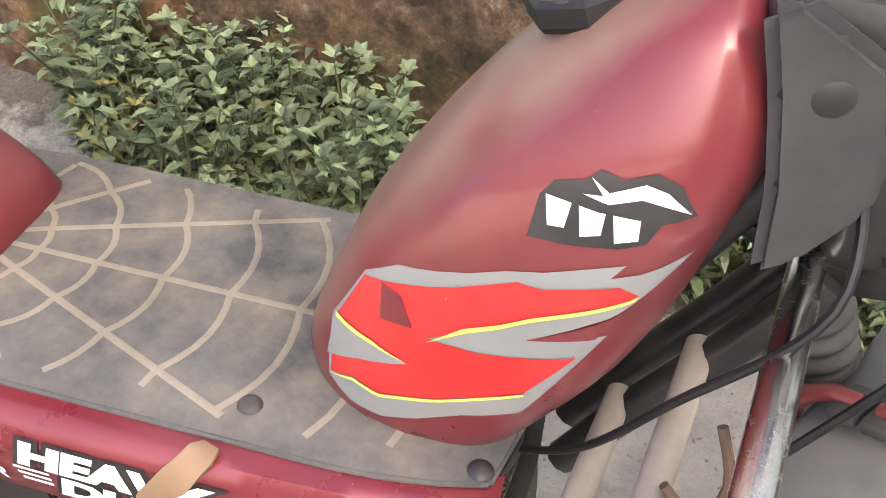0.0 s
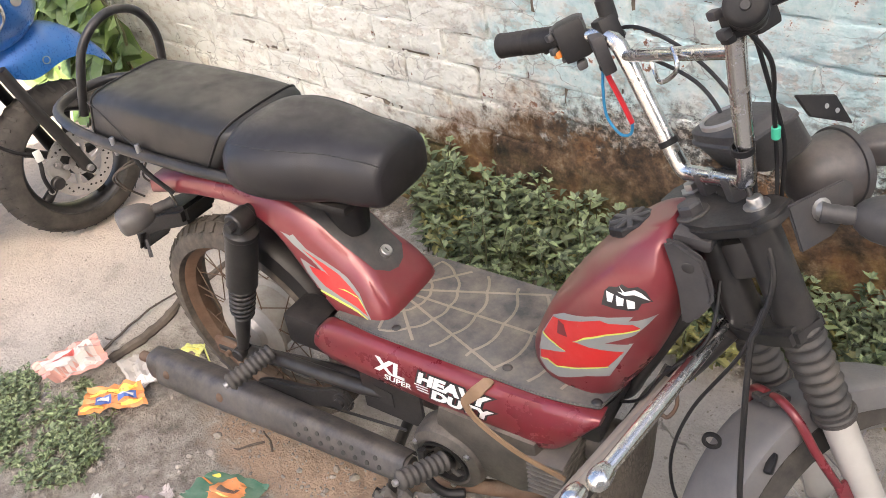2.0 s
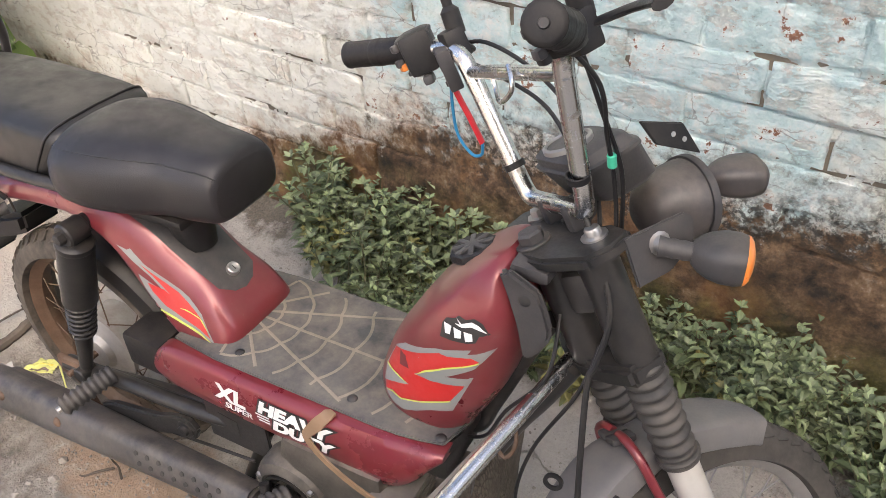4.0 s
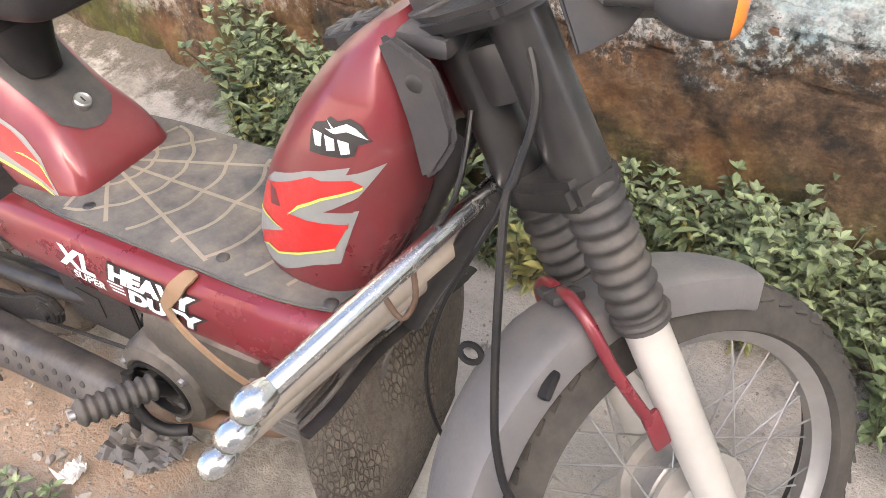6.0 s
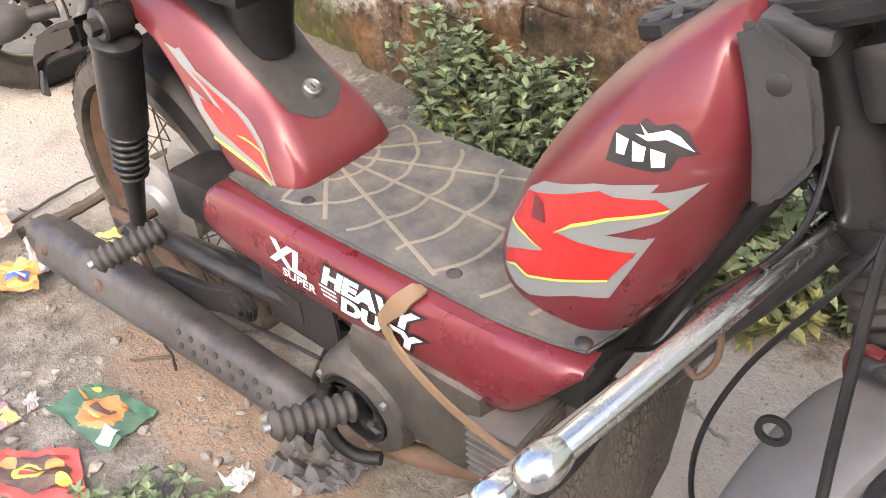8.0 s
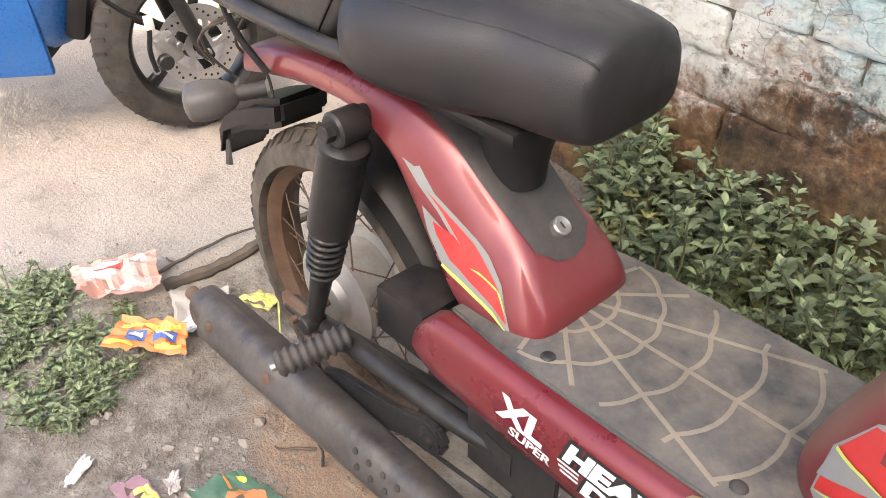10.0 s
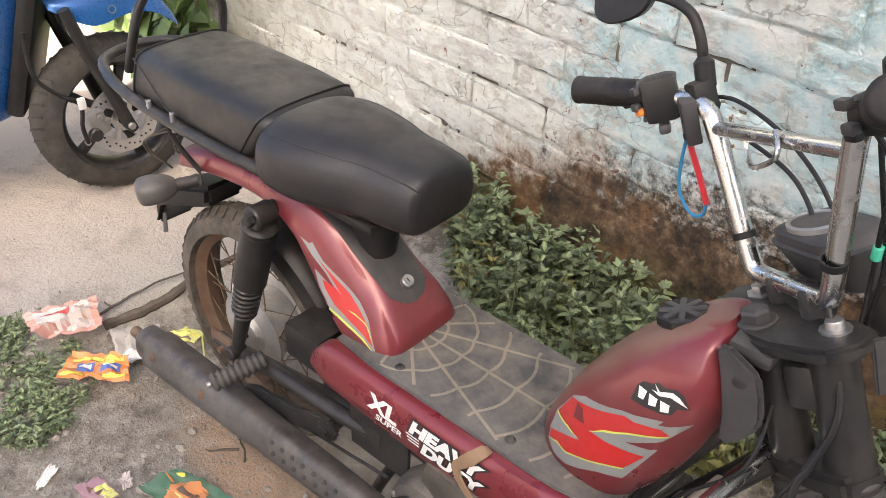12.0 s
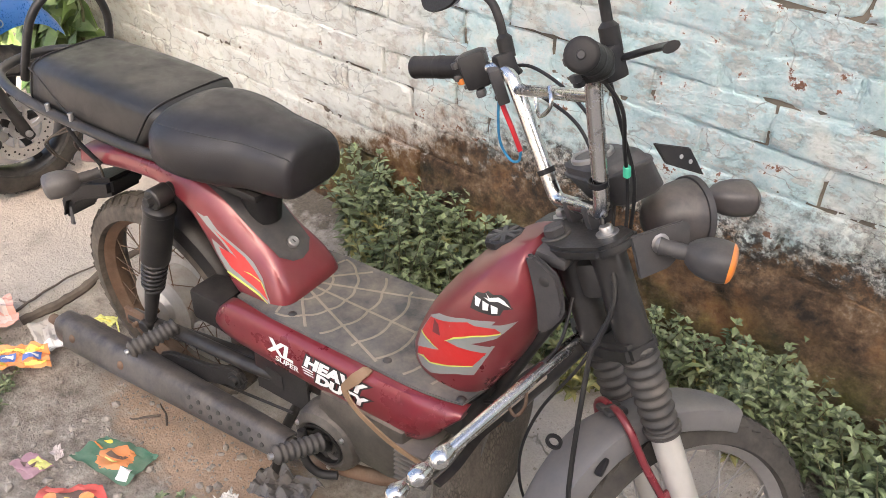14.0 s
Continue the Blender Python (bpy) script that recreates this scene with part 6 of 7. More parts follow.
for z, sx, sy in ((0.644, 0.033, 0.042), (0.652, 0.042, 0.050), (0.690, 0.047, 0.054), (0.6925, 0.049, 0.056), (0.697, 0.049, 0.056), (0.699, 0.045, 0.052), (0.710, 0.042, 0.049), (0.714, 0.036, 0.043)):
    mrings.append([fk(0.103 + sx * u - 0.35 * (z - 0.67), sy * v, z) for u, v in oval(36, 5.0)])
meter = link("meter_case", loft(mrings), "plastic_grey", moped, "dusty black meter housing")
dial = FORK @ pose(0.080, 0.006, 0.714) @ Matrix.Scale(0.9, 4)
link("dial_rim", turned([(0.028, 0), (0.034, 0), (0.034, 0.006), (0.030, 0.008), (0.028, 0.006)], 32, dial, None, True), "steel", meter)
link("dial_glass", turned([(0, 0), (0.029, 0), (0.029, 0.0045), (0, 0.005)], 28, dial), "lens_grey", meter)
for s in (-1, 1):
    q = FORK @ Matrix(((1, 0, 0, 0), (0, 0, -1, s * 0.098), (0, 1, 0, 0), (0, 0, 0, 1)))
    br = link("lamp_bracket", slab([(0.042, 0.566), (0.088, 0.562), (0.126, 0.578), (0.136, 0.604), (0.126, 0.616), (0.046, 0.628)], 0.005, q, 0.002), "plastic_grey", moped, "dusty black lamp bracket plate")
    link("bracket_bolt", turned([(0, 0.008), (0.008, 0.008), (0.010, 0.002), (0.014, 0.001), (0.014, 0), (0, 0)], 12, along(fk(0.085, s * 0.1, 0.60), fk(0.085, s * 0.3, 0.60))), "steel", br)
indicator(fk(0.080, -0.104, 0.600), fk(0.144, -0.166, 0.556), "amber", moped)
indicator(fk(0.200, 0.014, 0.594), fk(0.306, -0.012, 0.552), "lens_grey", moped)
link("visor_plate", slab([(0.160, 0.704), (0.214, 0.674), (0.224, 0.627), (0.170, 0.668)], 0.005, FORK @ Matrix(((1, 0, 0, 0), (0, 0, -1, -0.02), (0, 1, 0, 0), (0, 0, 0, 1))), 0.0015), "plastic", meter, "black plate with bolt holes behind the meter")
for x, z in ((0.196, 0.668), (0.208, 0.655)):
    link("plate_hole", turned([(0, 0.0006), (0.003, 0.0006), (0.0034, 0), (0, 0)], 10, along(fk(x, -0.0226, z), fk(x, -0.3, z))), "steel", meter)


def draw_out(root, by, front, back):
    """Sets the hind part of the moped back by so much, easing out along the footboard, so that the wheelbase is true."""
    steered = {o.name for top in root.children if top.name.startswith(("handlebar", "cable")) for o in (top, *top.children_recursive)}
    done = set()
    for o in root.children_recursive:
        if o.name in steered or o.type != "MESH":
            continue
        shift = lambda x: by * max(0.0, min(1.0, (front - x) / (front - back)))
        if o.location.length > 1e-6:
            o.location.x -= shift(o.location.x)
        elif o.data.name not in done:
            done.add(o.data.name)
            for v in o.data.vertices:
                v.co.x -= shift(v.co.x)


draw_out(moped, 0.024, 0.85, 0.45)


# ---- the blue scooter at the slab ----
SCOOT = pose(-1.775, 0.362, 0.024, 0, 0, 58)
STEERED = pose(0, 0, 0, 0, 0, 32) @ Matrix.Scale(1.04, 4)  # its front wheel is turned in to the wall
scooter = thing("scooter", SCOOT, "metallic blue scooter with a disc brake, parked nose to the wall", "scooter")
SW = Matrix.Translation((0, 0, 0.226)) @ AX


def build_scooter():
    hub = link("scooter_wheel", turned([(0, -0.05), (0.035, -0.05), (0.04, -0.03), (0.04, 0.03), (0.03, 0.05), (0, 0.05)], 24, SW), "black_paint", scooter, "black alloy front wheel")
    R, w, h = 0.226, 0.048, 0.066
    tb = turned(tyre_profile(R, w, h), 64, SW, None, True)
    tr = bmesh.new()
    for i in range(40):
        for side in (-1, 1):
            a = 360 * (i + 0.25 * side) / 40
            q = SW @ pose(0, 0, 0, 0, 0, a) @ Matrix.Translation((R - 0.0095, 0, side * w * 0.55)) @ pose(0, 0, 0, 0, -34 * side, 28 * side)
            block((0.0022, 0.009, w * 0.7), (0, 0, 0), 0.0, q, tr)
    link("tyre", tb, "tyre", hub, "worn scooter tyre", True, 30)
    link("tread", tr, "tyre", hub, "", False)["kind"] = "stuff"
    link("rim", turned([(0.168, -0.036), (0.160, -0.040), (0.150, -0.034), (0.142, -0.02), (0.142, 0.02), (0.150, 0.034), (0.160, 0.040), (0.168, 0.036), (0.150, 0.0)], 56, SW, None, True), "black_paint", hub)
    for k in range(5):
        link("spoke", loft([[SW @ pose(0, 0, 0, 0, 0, 72 * k) @ Vector((r, u * wd, v * 0.012)) for u, v in oval(12, 2.5)] for r, wd in ((0.035, 0.016), (0.08, 0.011), (0.145, 0.016))]), "black_paint", hub)
    # drilled disc and caliper on the near side
    disc = link("brake_disc", turned([(0.062, 0.056), (0.098, 0.056), (0.098, 0.060), (0.062, 0.060)], 48, SW, None, True), "disc", scooter, "drilled steel brake disc")
    for k in range(6):
        link("disc_arm", loft([[SW @ pose(0, 0, 0, 0, 0, 60 * k + t) @ Vector((r, u * 0.008, 0.058 + v * 0.0018)) for u, v in oval(8, 3)] for r, t in ((0.028, -14), (0.046, -4), (0.066, 6))]), "disc", disc)
    link("disc_centre", turned([(0.016, 0.056), (0.034, 0.056), (0.034, 0.060), (0.016, 0.060)], 24, SW, None, True), "disc", disc)
    hole = None
    for k in range(36):
        m = SW @ pose(0, 0, 0, 0, 0, 10 * k) @ pose(0.074 + 0.006 * (k % 3), 0, 0.0602)
        if hole is None:
            ob = link("disc_hole", turned([(0, 0.0004), (0.0030, 0.0004), (0.0034, 0), (0, 0)], 8), "foil_black", disc)
            ob.matrix_local, hole = m, ob.data
        else:
            share("disc_hole", hole, disc, m)
    cal = link("caliper", block((0.05, 0.04, 0.07), (-0.075, -0.070, 0.245), 0.014, None, None, (0, -15, 0)), "alloy", scooter, "alloy brake caliper")
    link("caliper_piston", rod((-0.095, -0.088, 0.225), (-0.095, -0.108, 0.225), 0.018, None, 18), "black_paint", cal)
    for x, z in ((-0.075, 0.27), (-0.055, 0.255), (-0.12, 0.21)):
        link("caliper_bolt", rod((x, -0.09, z), (x, -0.102, z), 0.008, None, 10), "steel", cal)
    link("brake_hose", sweep(curve_points([(-0.12, -0.10, 0.21), (-0.125, -0.105, 0.26), (-0.115, -0.10, 0.32), (-0.16, -0.09, 0.36), (-0.20, -0.08, 0.42), (-0.19, -0.06, 0.52)], 6), 0.006, 8), "cable", cal)
    link("hose_clip", block((0.02, 0.01, 0.032), (-0.112, -0.106, 0.325), 0.003), "foil_white", cal)
    for s in (-1, 1):
        fl = link("fork_leg", sweep([(0.012, s * 0.092, 0.205), (0.0, s * 0.092, 0.226), (-0.022, s * 0.09, 0.31), (-0.060, s * 0.085, 0.44), (-0.09, s * 0.08, 0.56)], [0.013, 0.018, 0.0165, 0.016, 0.016], 16), "black_paint", scooter, "black scooter fork leg")
        link("axle_bolt", rod((0, s * 0.09, 0.226), (0, s * 0.118, 0.226), 0.010, None, 12), "steel", fl)
    # beaked mudguard
    rings = []
    for x, zt, hw, drop in smooth_rows([(-0.115, 0.575, 0.045, 0.02), (-0.09, 0.590, 0.066, 0.05), (-0.02, 0.612, 0.078, 0.11), (0.07, 0.615, 0.078, 0.10), (0.14, 0.575, 0.066, 0.075), (0.195, 0.505, 0.045, 0.045), (0.220, 0.455, 0.025, 0.025)], 4):
        arc = [(hw * math.cos(t), math.sin(t) ** 0.7 if math.sin(t) > 0 else 0) for t in np.linspace(0, math.pi, 15)]
        out = [Vector((x, u, zt - drop + drop * v)) for u, v in arc]
        inn = [Vector((x, u * 0.94, zt - drop + (drop - 0.005) * v)) for u, v in arc[::-1]]
        rings.append(out + inn)
    mg = link("scooter_mudguard", loft(rings), "blue_paint", scooter, "blue painted mudguard with a small round badge", True, 50)
    link("guard_badge", turned([(0.008, 0), (0.011, 0), (0.011, 0.0015), (0.008, 0.0015)], 20, along((0.03, -0.0785, 0.535), (0.03, -0.3, 0.56)), None, True), "steel", mg)
    # front apron with a bright moulding, and the dark leg shield behind
    rings = []
    for z, xf, hw, dp in smooth_rows([(0.600, -0.04, 0.080, 0.10), (0.625, 0.040, 0.110, 0.18), (0.68, 0.092, 0.150, 0.24), (0.78, 0.100, 0.175, 0.26), (0.92, 0.070, 0.17, 0.24), (1.05, 0.0, 0.13, 0.18)], 4):
        rings.append([Vector((xf - dp + dp * v if v > 0 else xf - dp + 0.02 * v, u * hw, z)) for u, v in oval(36, 2.6)])
    ap = link("apron", loft(rings), "blue_paint", scooter, "blue front apron with a bright moulding", True, 50)
    link("moulding", sweep(curve_points([(-0.10, -0.158, 0.665), (-0.02, -0.150, 0.675), (0.035, -0.138, 0.715), (0.03, -0.155, 0.79), (-0.04, -0.176, 0.86), (-0.10, -0.176, 0.90)], 6), 0.013, 10, flat=0.5), "chrome", ap)
    link("apron_badge", turned([(0, 0.002), (0.012, 0.002), (0.014, 0), (0, 0)], 20, along((0.075, -0.108, 0.74), (0.3, -0.5, 0.75))), "steel", ap)
    # leg shield: blue outside, with a dark liner round the wheel
    rings = []
    for z, xf, hw in smooth_rows([(0.27, -0.235, 0.13), (0.30, -0.215, 0.155), (0.40, -0.178, 0.17), (0.52, -0.135, 0.172), (0.63, -0.10, 0.165)], 4):
        rings.append([Vector((xf - 0.06 - 0.055 * u * u + 0.05 * v, u * hw, z)) for u, v in oval(32, 3.2)])
    link("leg_shield", loft(rings), "blue_paint", scooter, "blue leg shield", True, 50)
    link("wheel_liner", block((0.05, 0.25, 0.36), (-0.170, 0, 0.46), 0.02, None, None, (0, 20, 0)), "plastic", scooter, "dark wheel liner caked with mud")
    link("floor_board", block((0.42, 0.30, 0.06), (-0.50, 0, 0.28), 0.02), "plastic", scooter)
    for s in (-1, 1):
        link("floor_panel", block((0.40, 0.02, 0.26), (-0.48, s * 0.165, 0.36), 0.009), "blue_paint", scooter, "blue floor side panel")
    link("stand", sweep(curve_points([(-0.62, 0.10, 0.26), (-0.64, 0.17, 0.10), (-0.64, 0.20, 0.012)], 4), 0.010, 8), "black_paint", scooter)
    rear = link("rear_wheel", turned([(0, -0.05), (0.06, -0.05), (0.07, 0), (0.06, 0.05), (0, 0.05)], 24, Matrix.Translation((-1.22, 0, 0.22)) @ AX), "black_paint", scooter)
    link("tyre", turned(tyre_profile(0.22, 0.05, 0.08), 48, Matrix.Translation((-1.22, 0, 0.22)) @ AX, None, True), "tyre", rear)
    rings = []
    for x, zt, zb, hw in smooth_rows([(-0.68, 0.72, 0.30, 0.12), (-0.80, 0.78, 0.30, 0.15), (-1.05, 0.80, 0.40, 0.15), (-1.30, 0.78, 0.50, 0.12), (-1.50, 0.74, 0.62, 0.06)], 4):
        rings.append([Vector((x, u * hw, (zt + zb) / 2 + v * (zt - zb) / 2)) for u, v in oval(28, 3)])
    link("tail_body", loft(rings), "blue_paint", scooter, "blue rear body")


build_scooter()
for ob in scooter.children:
    if ob.name.startswith(("scooter_wheel", "brake_disc", "caliper", "fork_leg", "scooter_mudguard")):
        ob.matrix_basis = STEERED @ ob.matrix_basis


# ---- litter on the ground ----
PAPER = {}


def paper(name, color, rough=0.45):
    if name not in PAPER:
        PAPER[name] = dusty(name, color, rough, 0, 0.1, 0.34, 60, 0.1, 0.18)
        M[name] = PAPER[name]
    return name


def crumpled(name, corners, mat, label, lift=0.004, crease=0.012, patches=(), seed=0, category="wrapper"):
    """A crumpled sheet over four ground corners (x, y); patches: (outline in u, v, material)."""
    a, b, c, d = (Vector((x, y, 0)) for x, y in corners)
    rnd = random.Random(seed)
    o = (rnd.uniform(0, 50), rnd.uniform(0, 50))
    scale = max((b - a).length, (d - a).length)

    def at(u, v, up=0.0):
        p = a.lerp(b, u).lerp(d.lerp(c, u), v)
        edge = 0.006 * noise.noise((u * 5 + o[0], v * 5, 7))
        z = crease * (0.5 + abs(noise.noise((u * 3.3 + o[0], v * 3.3 + o[1], 0))) * 1.6 + 0.5 * abs(noise.noise((u * 9 + o[0], v * 9 + o[1], 2))))
        return Vector((p.x + edge, p.y - edge, ground_z(p.x, p.y) + lift + z + up))

    mid = (a + b + c + d) / 4
    root_m = Matrix.Translation((mid.x, mid.y, ground_z(mid.x, mid.y)))
    inv = root_m.inverted()
    bm, n = bmesh.new(), 16
    g = [[bm.verts.new(inv @ at(i / n, j / n)) for i in range(n + 1)] for j in range(n + 1)]
    for j in range(n):
        for i in range(n):
            bm.faces.new((g[j][i], g[j][i + 1], g[j + 1][i + 1], g[j + 1][i]))
    bmesh.ops.recalc_face_normals(bm, faces=bm.faces)
    bmesh.ops.solidify(bm, geom=bm.faces[:], thickness=0.0006)
    ob = link(name, bm, mat, None, "", True, 25)
    ob.matrix_world = root_m
    tagged(ob, label, category)
    for k, (pts, pm) in enumerate(patches):
        bm = bmesh.new()
        bm.faces.new([bm.verts.new((u, v, 0)) for u, v in pts])
        bmesh.ops.triangulate(bm, faces=bm.faces)
        for ax in (0, 1):
            for i in range(1, n):
                co, no = [0, 0, 0], [0, 0, 0]
                co[ax], no[ax] = i / n, 1
                bmesh.ops.bisect_plane(bm, geom=bm.verts[:] + bm.edges[:] + bm.faces[:], plane_co=co, plane_no=no)
        for vt in bm.verts:
            vt.co = inv @ at(vt.co.x, vt.co.y, 0.0012 + 0.0005 * k)
        link("print", bm, pm, ob, "", True, 25)
    return ob


def disc_pts(u, v, ru, rv, n=20, jag=0.0):
    return [(u + ru * (1 + jag * (k % 2)) * math.cos(2 * math.pi * k / n), v + rv * (1 + jag * (k % 2)) * math.sin(2 * math.pi * k / n)) for k in range(n)]


def bar(u0, v0, u1, v1):
    return [(u0, v0), (u1, v0), (u1, v1), (u0, v1)]


for nm, col in (("paper_pink", (0.66, 0.34, 0.28)), ("paper_pale", (0.62, 0.54, 0.50)), ("paper_orange", (0.70, 0.24, 0.06)), ("paper_yellow", (0.78, 0.60, 0.08)), ("paper_blue", (0.05, 0.12, 0.38)), ("paper_green", (0.055, 0.16, 0.095)), ("paper_red", (0.56, 0.06, 0.05)), ("paper_white", (0.78, 0.76, 0.72)), ("paper_purple", (0.36, 0.20, 0.24)), ("paper_brown", (0.10, 0.05, 0.035)), ("paper_clear", (0.44, 0.41, 0.37)), ("paper_lime", (0.66, 0.66, 0.18))):
    paper(nm, col)

crumpled("wrapper", [(-1.285, -0.125), (-1.205, -0.130), (-1.150, 0.010), (-1.245, 0.035)], "paper_pink", "torn pale pink plastic wrapper on the weeds", 0.030, 0.016, [(bar(0.14, 0.12, 0.88, 0.88), "paper_pale"), (bar(0.3, 0.25, 0.45, 0.6), "paper_red")], 3)
crumpled("wrapper", [(-1.052, -0.140), (-0.935, -0.022), (-1.012, 0.012), (-1.105, -0.080)], "paper_orange", "bright orange and yellow snack wrapper lying on weeds", 0.034, 0.018, [(bar(0.08, 0.70, 0.92, 0.84), "paper_yellow"), (bar(0.20, 0.32, 0.46, 0.58), "paper_blue"), (bar(0.58, 0.32, 0.86, 0.58), "paper_blue"), (bar(0.24, 0.40, 0.42, 0.50), "paper_white"), (bar(0.62, 0.40, 0.82, 0.50), "paper_white"), (bar(0.05, 0.06, 0.36, 0.16), "paper_yellow"), (bar(0.62, 0.06, 0.95, 0.16), "paper_yellow")], 5)
crumpled("sachet", [(-0.778, -0.217), (-0.706, -0.217), (-0.695, -0.158), (-0.770, -0.169)], "paper_purple", "small dusty purple and yellow sachet", 0.003, 0.004, [(bar(0.35, 0.5, 0.95, 0.95), "paper_lime"), ([(0.2, 0.3), (0.45, 0.3), (0.32, 0.55)], "paper_brown"), ([(0.5, 0.45), (0.72, 0.45), (0.6, 0.7)], "paper_brown")], 7)
crumpled("packet", [(-0.692, -0.124), (-0.526, -0.092), (-0.544, 0.004), (-0.682, -0.040)], "paper_green", "green seed packet with an orange sunburst and plain print", 0.004, 0.007, [(disc_pts(0.52, 0.50, 0.26, 0.34, 26, 0.14), "paper_orange"), (bar(0.36, 0.48, 0.68, 0.62), "paper_brown"), (bar(0.40, 0.36, 0.62, 0.41), "paper_lime"), (disc_pts(0.14, 0.86, 0.07, 0.08, 16), "paper_yellow"), (bar(0.0, 0.56, 0.22, 0.62), "paper_orange"), ([(0.80, 0.05), (0.97, 0.10), (0.90, 0.42), (0.74, 0.30)], "paper_white")], 9)
crumpled("packet", [(-0.634, -0.285), (-0.455, -0.150), (-0.568, -0.118), (-0.650, -0.200)], "paper_red", "red snack packet with a dark swirl and yellow oval", 0.004, 0.008, [(disc_pts(0.52, 0.5, 0.36, 0.32, 22, 0.10), "paper_brown"), (disc_pts(0.48, 0.5, 0.17, 0.17, 20), "paper_yellow"), (bar(0.38, 0.46, 0.58, 0.54), "paper_red"), (disc_pts(0.22, 0.62, 0.10, 0.13, 14), "paper_orange"), (disc_pts(0.72, 0.66, 0.10, 0.10, 14), "paper_orange"), (disc_pts(0.82, 0.34, 0.08, 0.14, 14), "paper_yellow")], 11)
crumpled("plastic_sheet", [(-1.165, 0.025), (-1.035, -0.010), (-1.005, 0.075), (-1.105, 0.125)], "paper_clear", "dusty clear plastic sheet with a pale edge", 0.004, 0.014, [(bar(0.72, 0.1, 0.95, 0.95), "paper_white")], 13, "plastic")
crumpled("wrapper", [(-1.072, 0.118), (-1.000, 0.160), (-1.018, 0.198), (-1.068, 0.172)], "paper_lime", "yellow wrapper with rows of plain print", 0.004, 0.006, [(bar(0.2, 0.15, 0.8, 0.3), "paper_brown"), (bar(0.2, 0.5, 0.85, 0.62), "paper_yellow")], 15)
crumpled("paper_scrap", [(-0.352, 0.012), (-0.318, 0.014), (-0.320, 0.048), (-0.350, 0.040)], "paper_white", "torn white paper scrap", 0.004, 0.012, (), 17, "paper")
crumpled("paper_scrap", [(-0.86, -0.235), (-0.83, -0.275), (-0.815, -0.262), (-0.84, -0.222)], "paper_white", "torn white paper scrap", 0.003, 0.006, (), 19, "paper")
crumpled("paper_scrap", [(-0.745, -0.135), (-0.705, -0.145), (-0.70, -0.132), (-0.74, -0.120)], "paper_pale", "flattened pale card scrap", 0.003, 0.004, (), 21, "paper")
crumpled("paper_scrap", [(-0.42, 0.66), (-0.39, 0.655), (-0.385, 0.69), (-0.415, 0.70)], "paper_white", "torn white paper scrap", 0.004, 0.012, (), 23, "paper")
crumpled("paper_scrap", [(-0.66, 0.70), (-0.62, 0.69), (-0.61, 0.715), (-0.65, 0.725)], "paper_white", "torn white paper scrap", 0.004, 0.010, (), 25, "paper")
crumpled("rag", [(-0.310, 0.060), (-0.215, 0.085), (-0.190, 0.170), (-0.320, 0.135)], "cloth", "crumpled dark grey rag under the engine", 0.006, 0.036, (), 27, "rag")


def build_bottle():
    bx, by = 0.355, 0.413
    m = Matrix.Translation((bx, by, ground_z(bx, by) + 0.026)) @ pose(0, 0, 0, 0, 90, 0)
    bottle = link("bottle", turned([(0, 0.0), (0.022, 0), (0.026, 0.004), (0.026, 0.085), (0.020, 0.105), (0.013, 0.118), (0.012, 0.135), (0, 0.135)], 24, pose(0, 0, -0.07)), "foil_black", None)
    bottle.matrix_world = m @ pose(0, 180, 0)
    tagged(bottle, "small dark brown bottle with a silver cap, lying on its side", "bottle")
    link("bottle_cap", turned([(0, 0), (0.015, 0), (0.015, 0.020), (0.013, 0.022), (0, 0.022)], 24, pose(0, 0, 0.054)), "steel", bottle, "silver screw cap")


build_bottle()


def twig(name, pts, r, label):
    lifted = [(x, y, ground_z(x, y) + z) for x, y, z in pts]
    p = curve_points(lifted, 6)
    p = [q + Vector((noise.noise(q * 30), noise.noise(q * 31 + Vector((5, 0, 0))), 0)) * 0.006 for q in p]
    ob = link(name, sweep(p, [r * (1 - 0.5 * i / len(p)) * (1 + 0.25 * noise.noise(q * 60)) for i, q in enumerate(p)], 8), "twig", None)
    return tagged(ob, label, "twig")


# the slab's dark broken edge, built as a thick round strip
twig("branch", [(-1.195, 0.02, 0.006), (-1.190, 0.10, 0.008), (-1.195, 0.20, 0.008), (-1.210, 0.30, 0.006), (-1.215, 0.45, 0.006)], 0.016, "dark rough gap along the slab edge, built as a raised strip")
twig("twig", [(-1.215, 0.00, 0.006), (-1.23, 0.10, 0.010), (-1.235, 0.20, 0.014), (-1.225, 0.32, 0.010)], 0.004, "thin dry twig on the cement")
twig("twig", [(-1.225, 0.06, 0.010), (-1.25, 0.055, 0.012)], 0.003, "thin dry twig on the cement")
twig("twig", [(-0.62, 0.07, 0.0), (-0.615, 0.075, 0.04), (-0.618, 0.07, 0.075)], 0.003, "thin dry twig stuck in the clay")
twig("twig", [(-0.66, 0.08, 0.004), (-0.68, 0.04, 0.006), (-0.70, 0.03, 0.004)], 0.003, "thin dry twig on the clay")
twig("twig", [(0.665, 0.55, 0.004), (0.68, 0.47, 0.004), (0.665, 0.40, 0.003), (0.70, 0.33, 0.004)], 0.004, "thin dry twig on the cement")
twig("twig", [(0.67, 0.46, 0.004), (0.74, 0.42, 0.004)], 0.003, "thin dry twig on the cement")


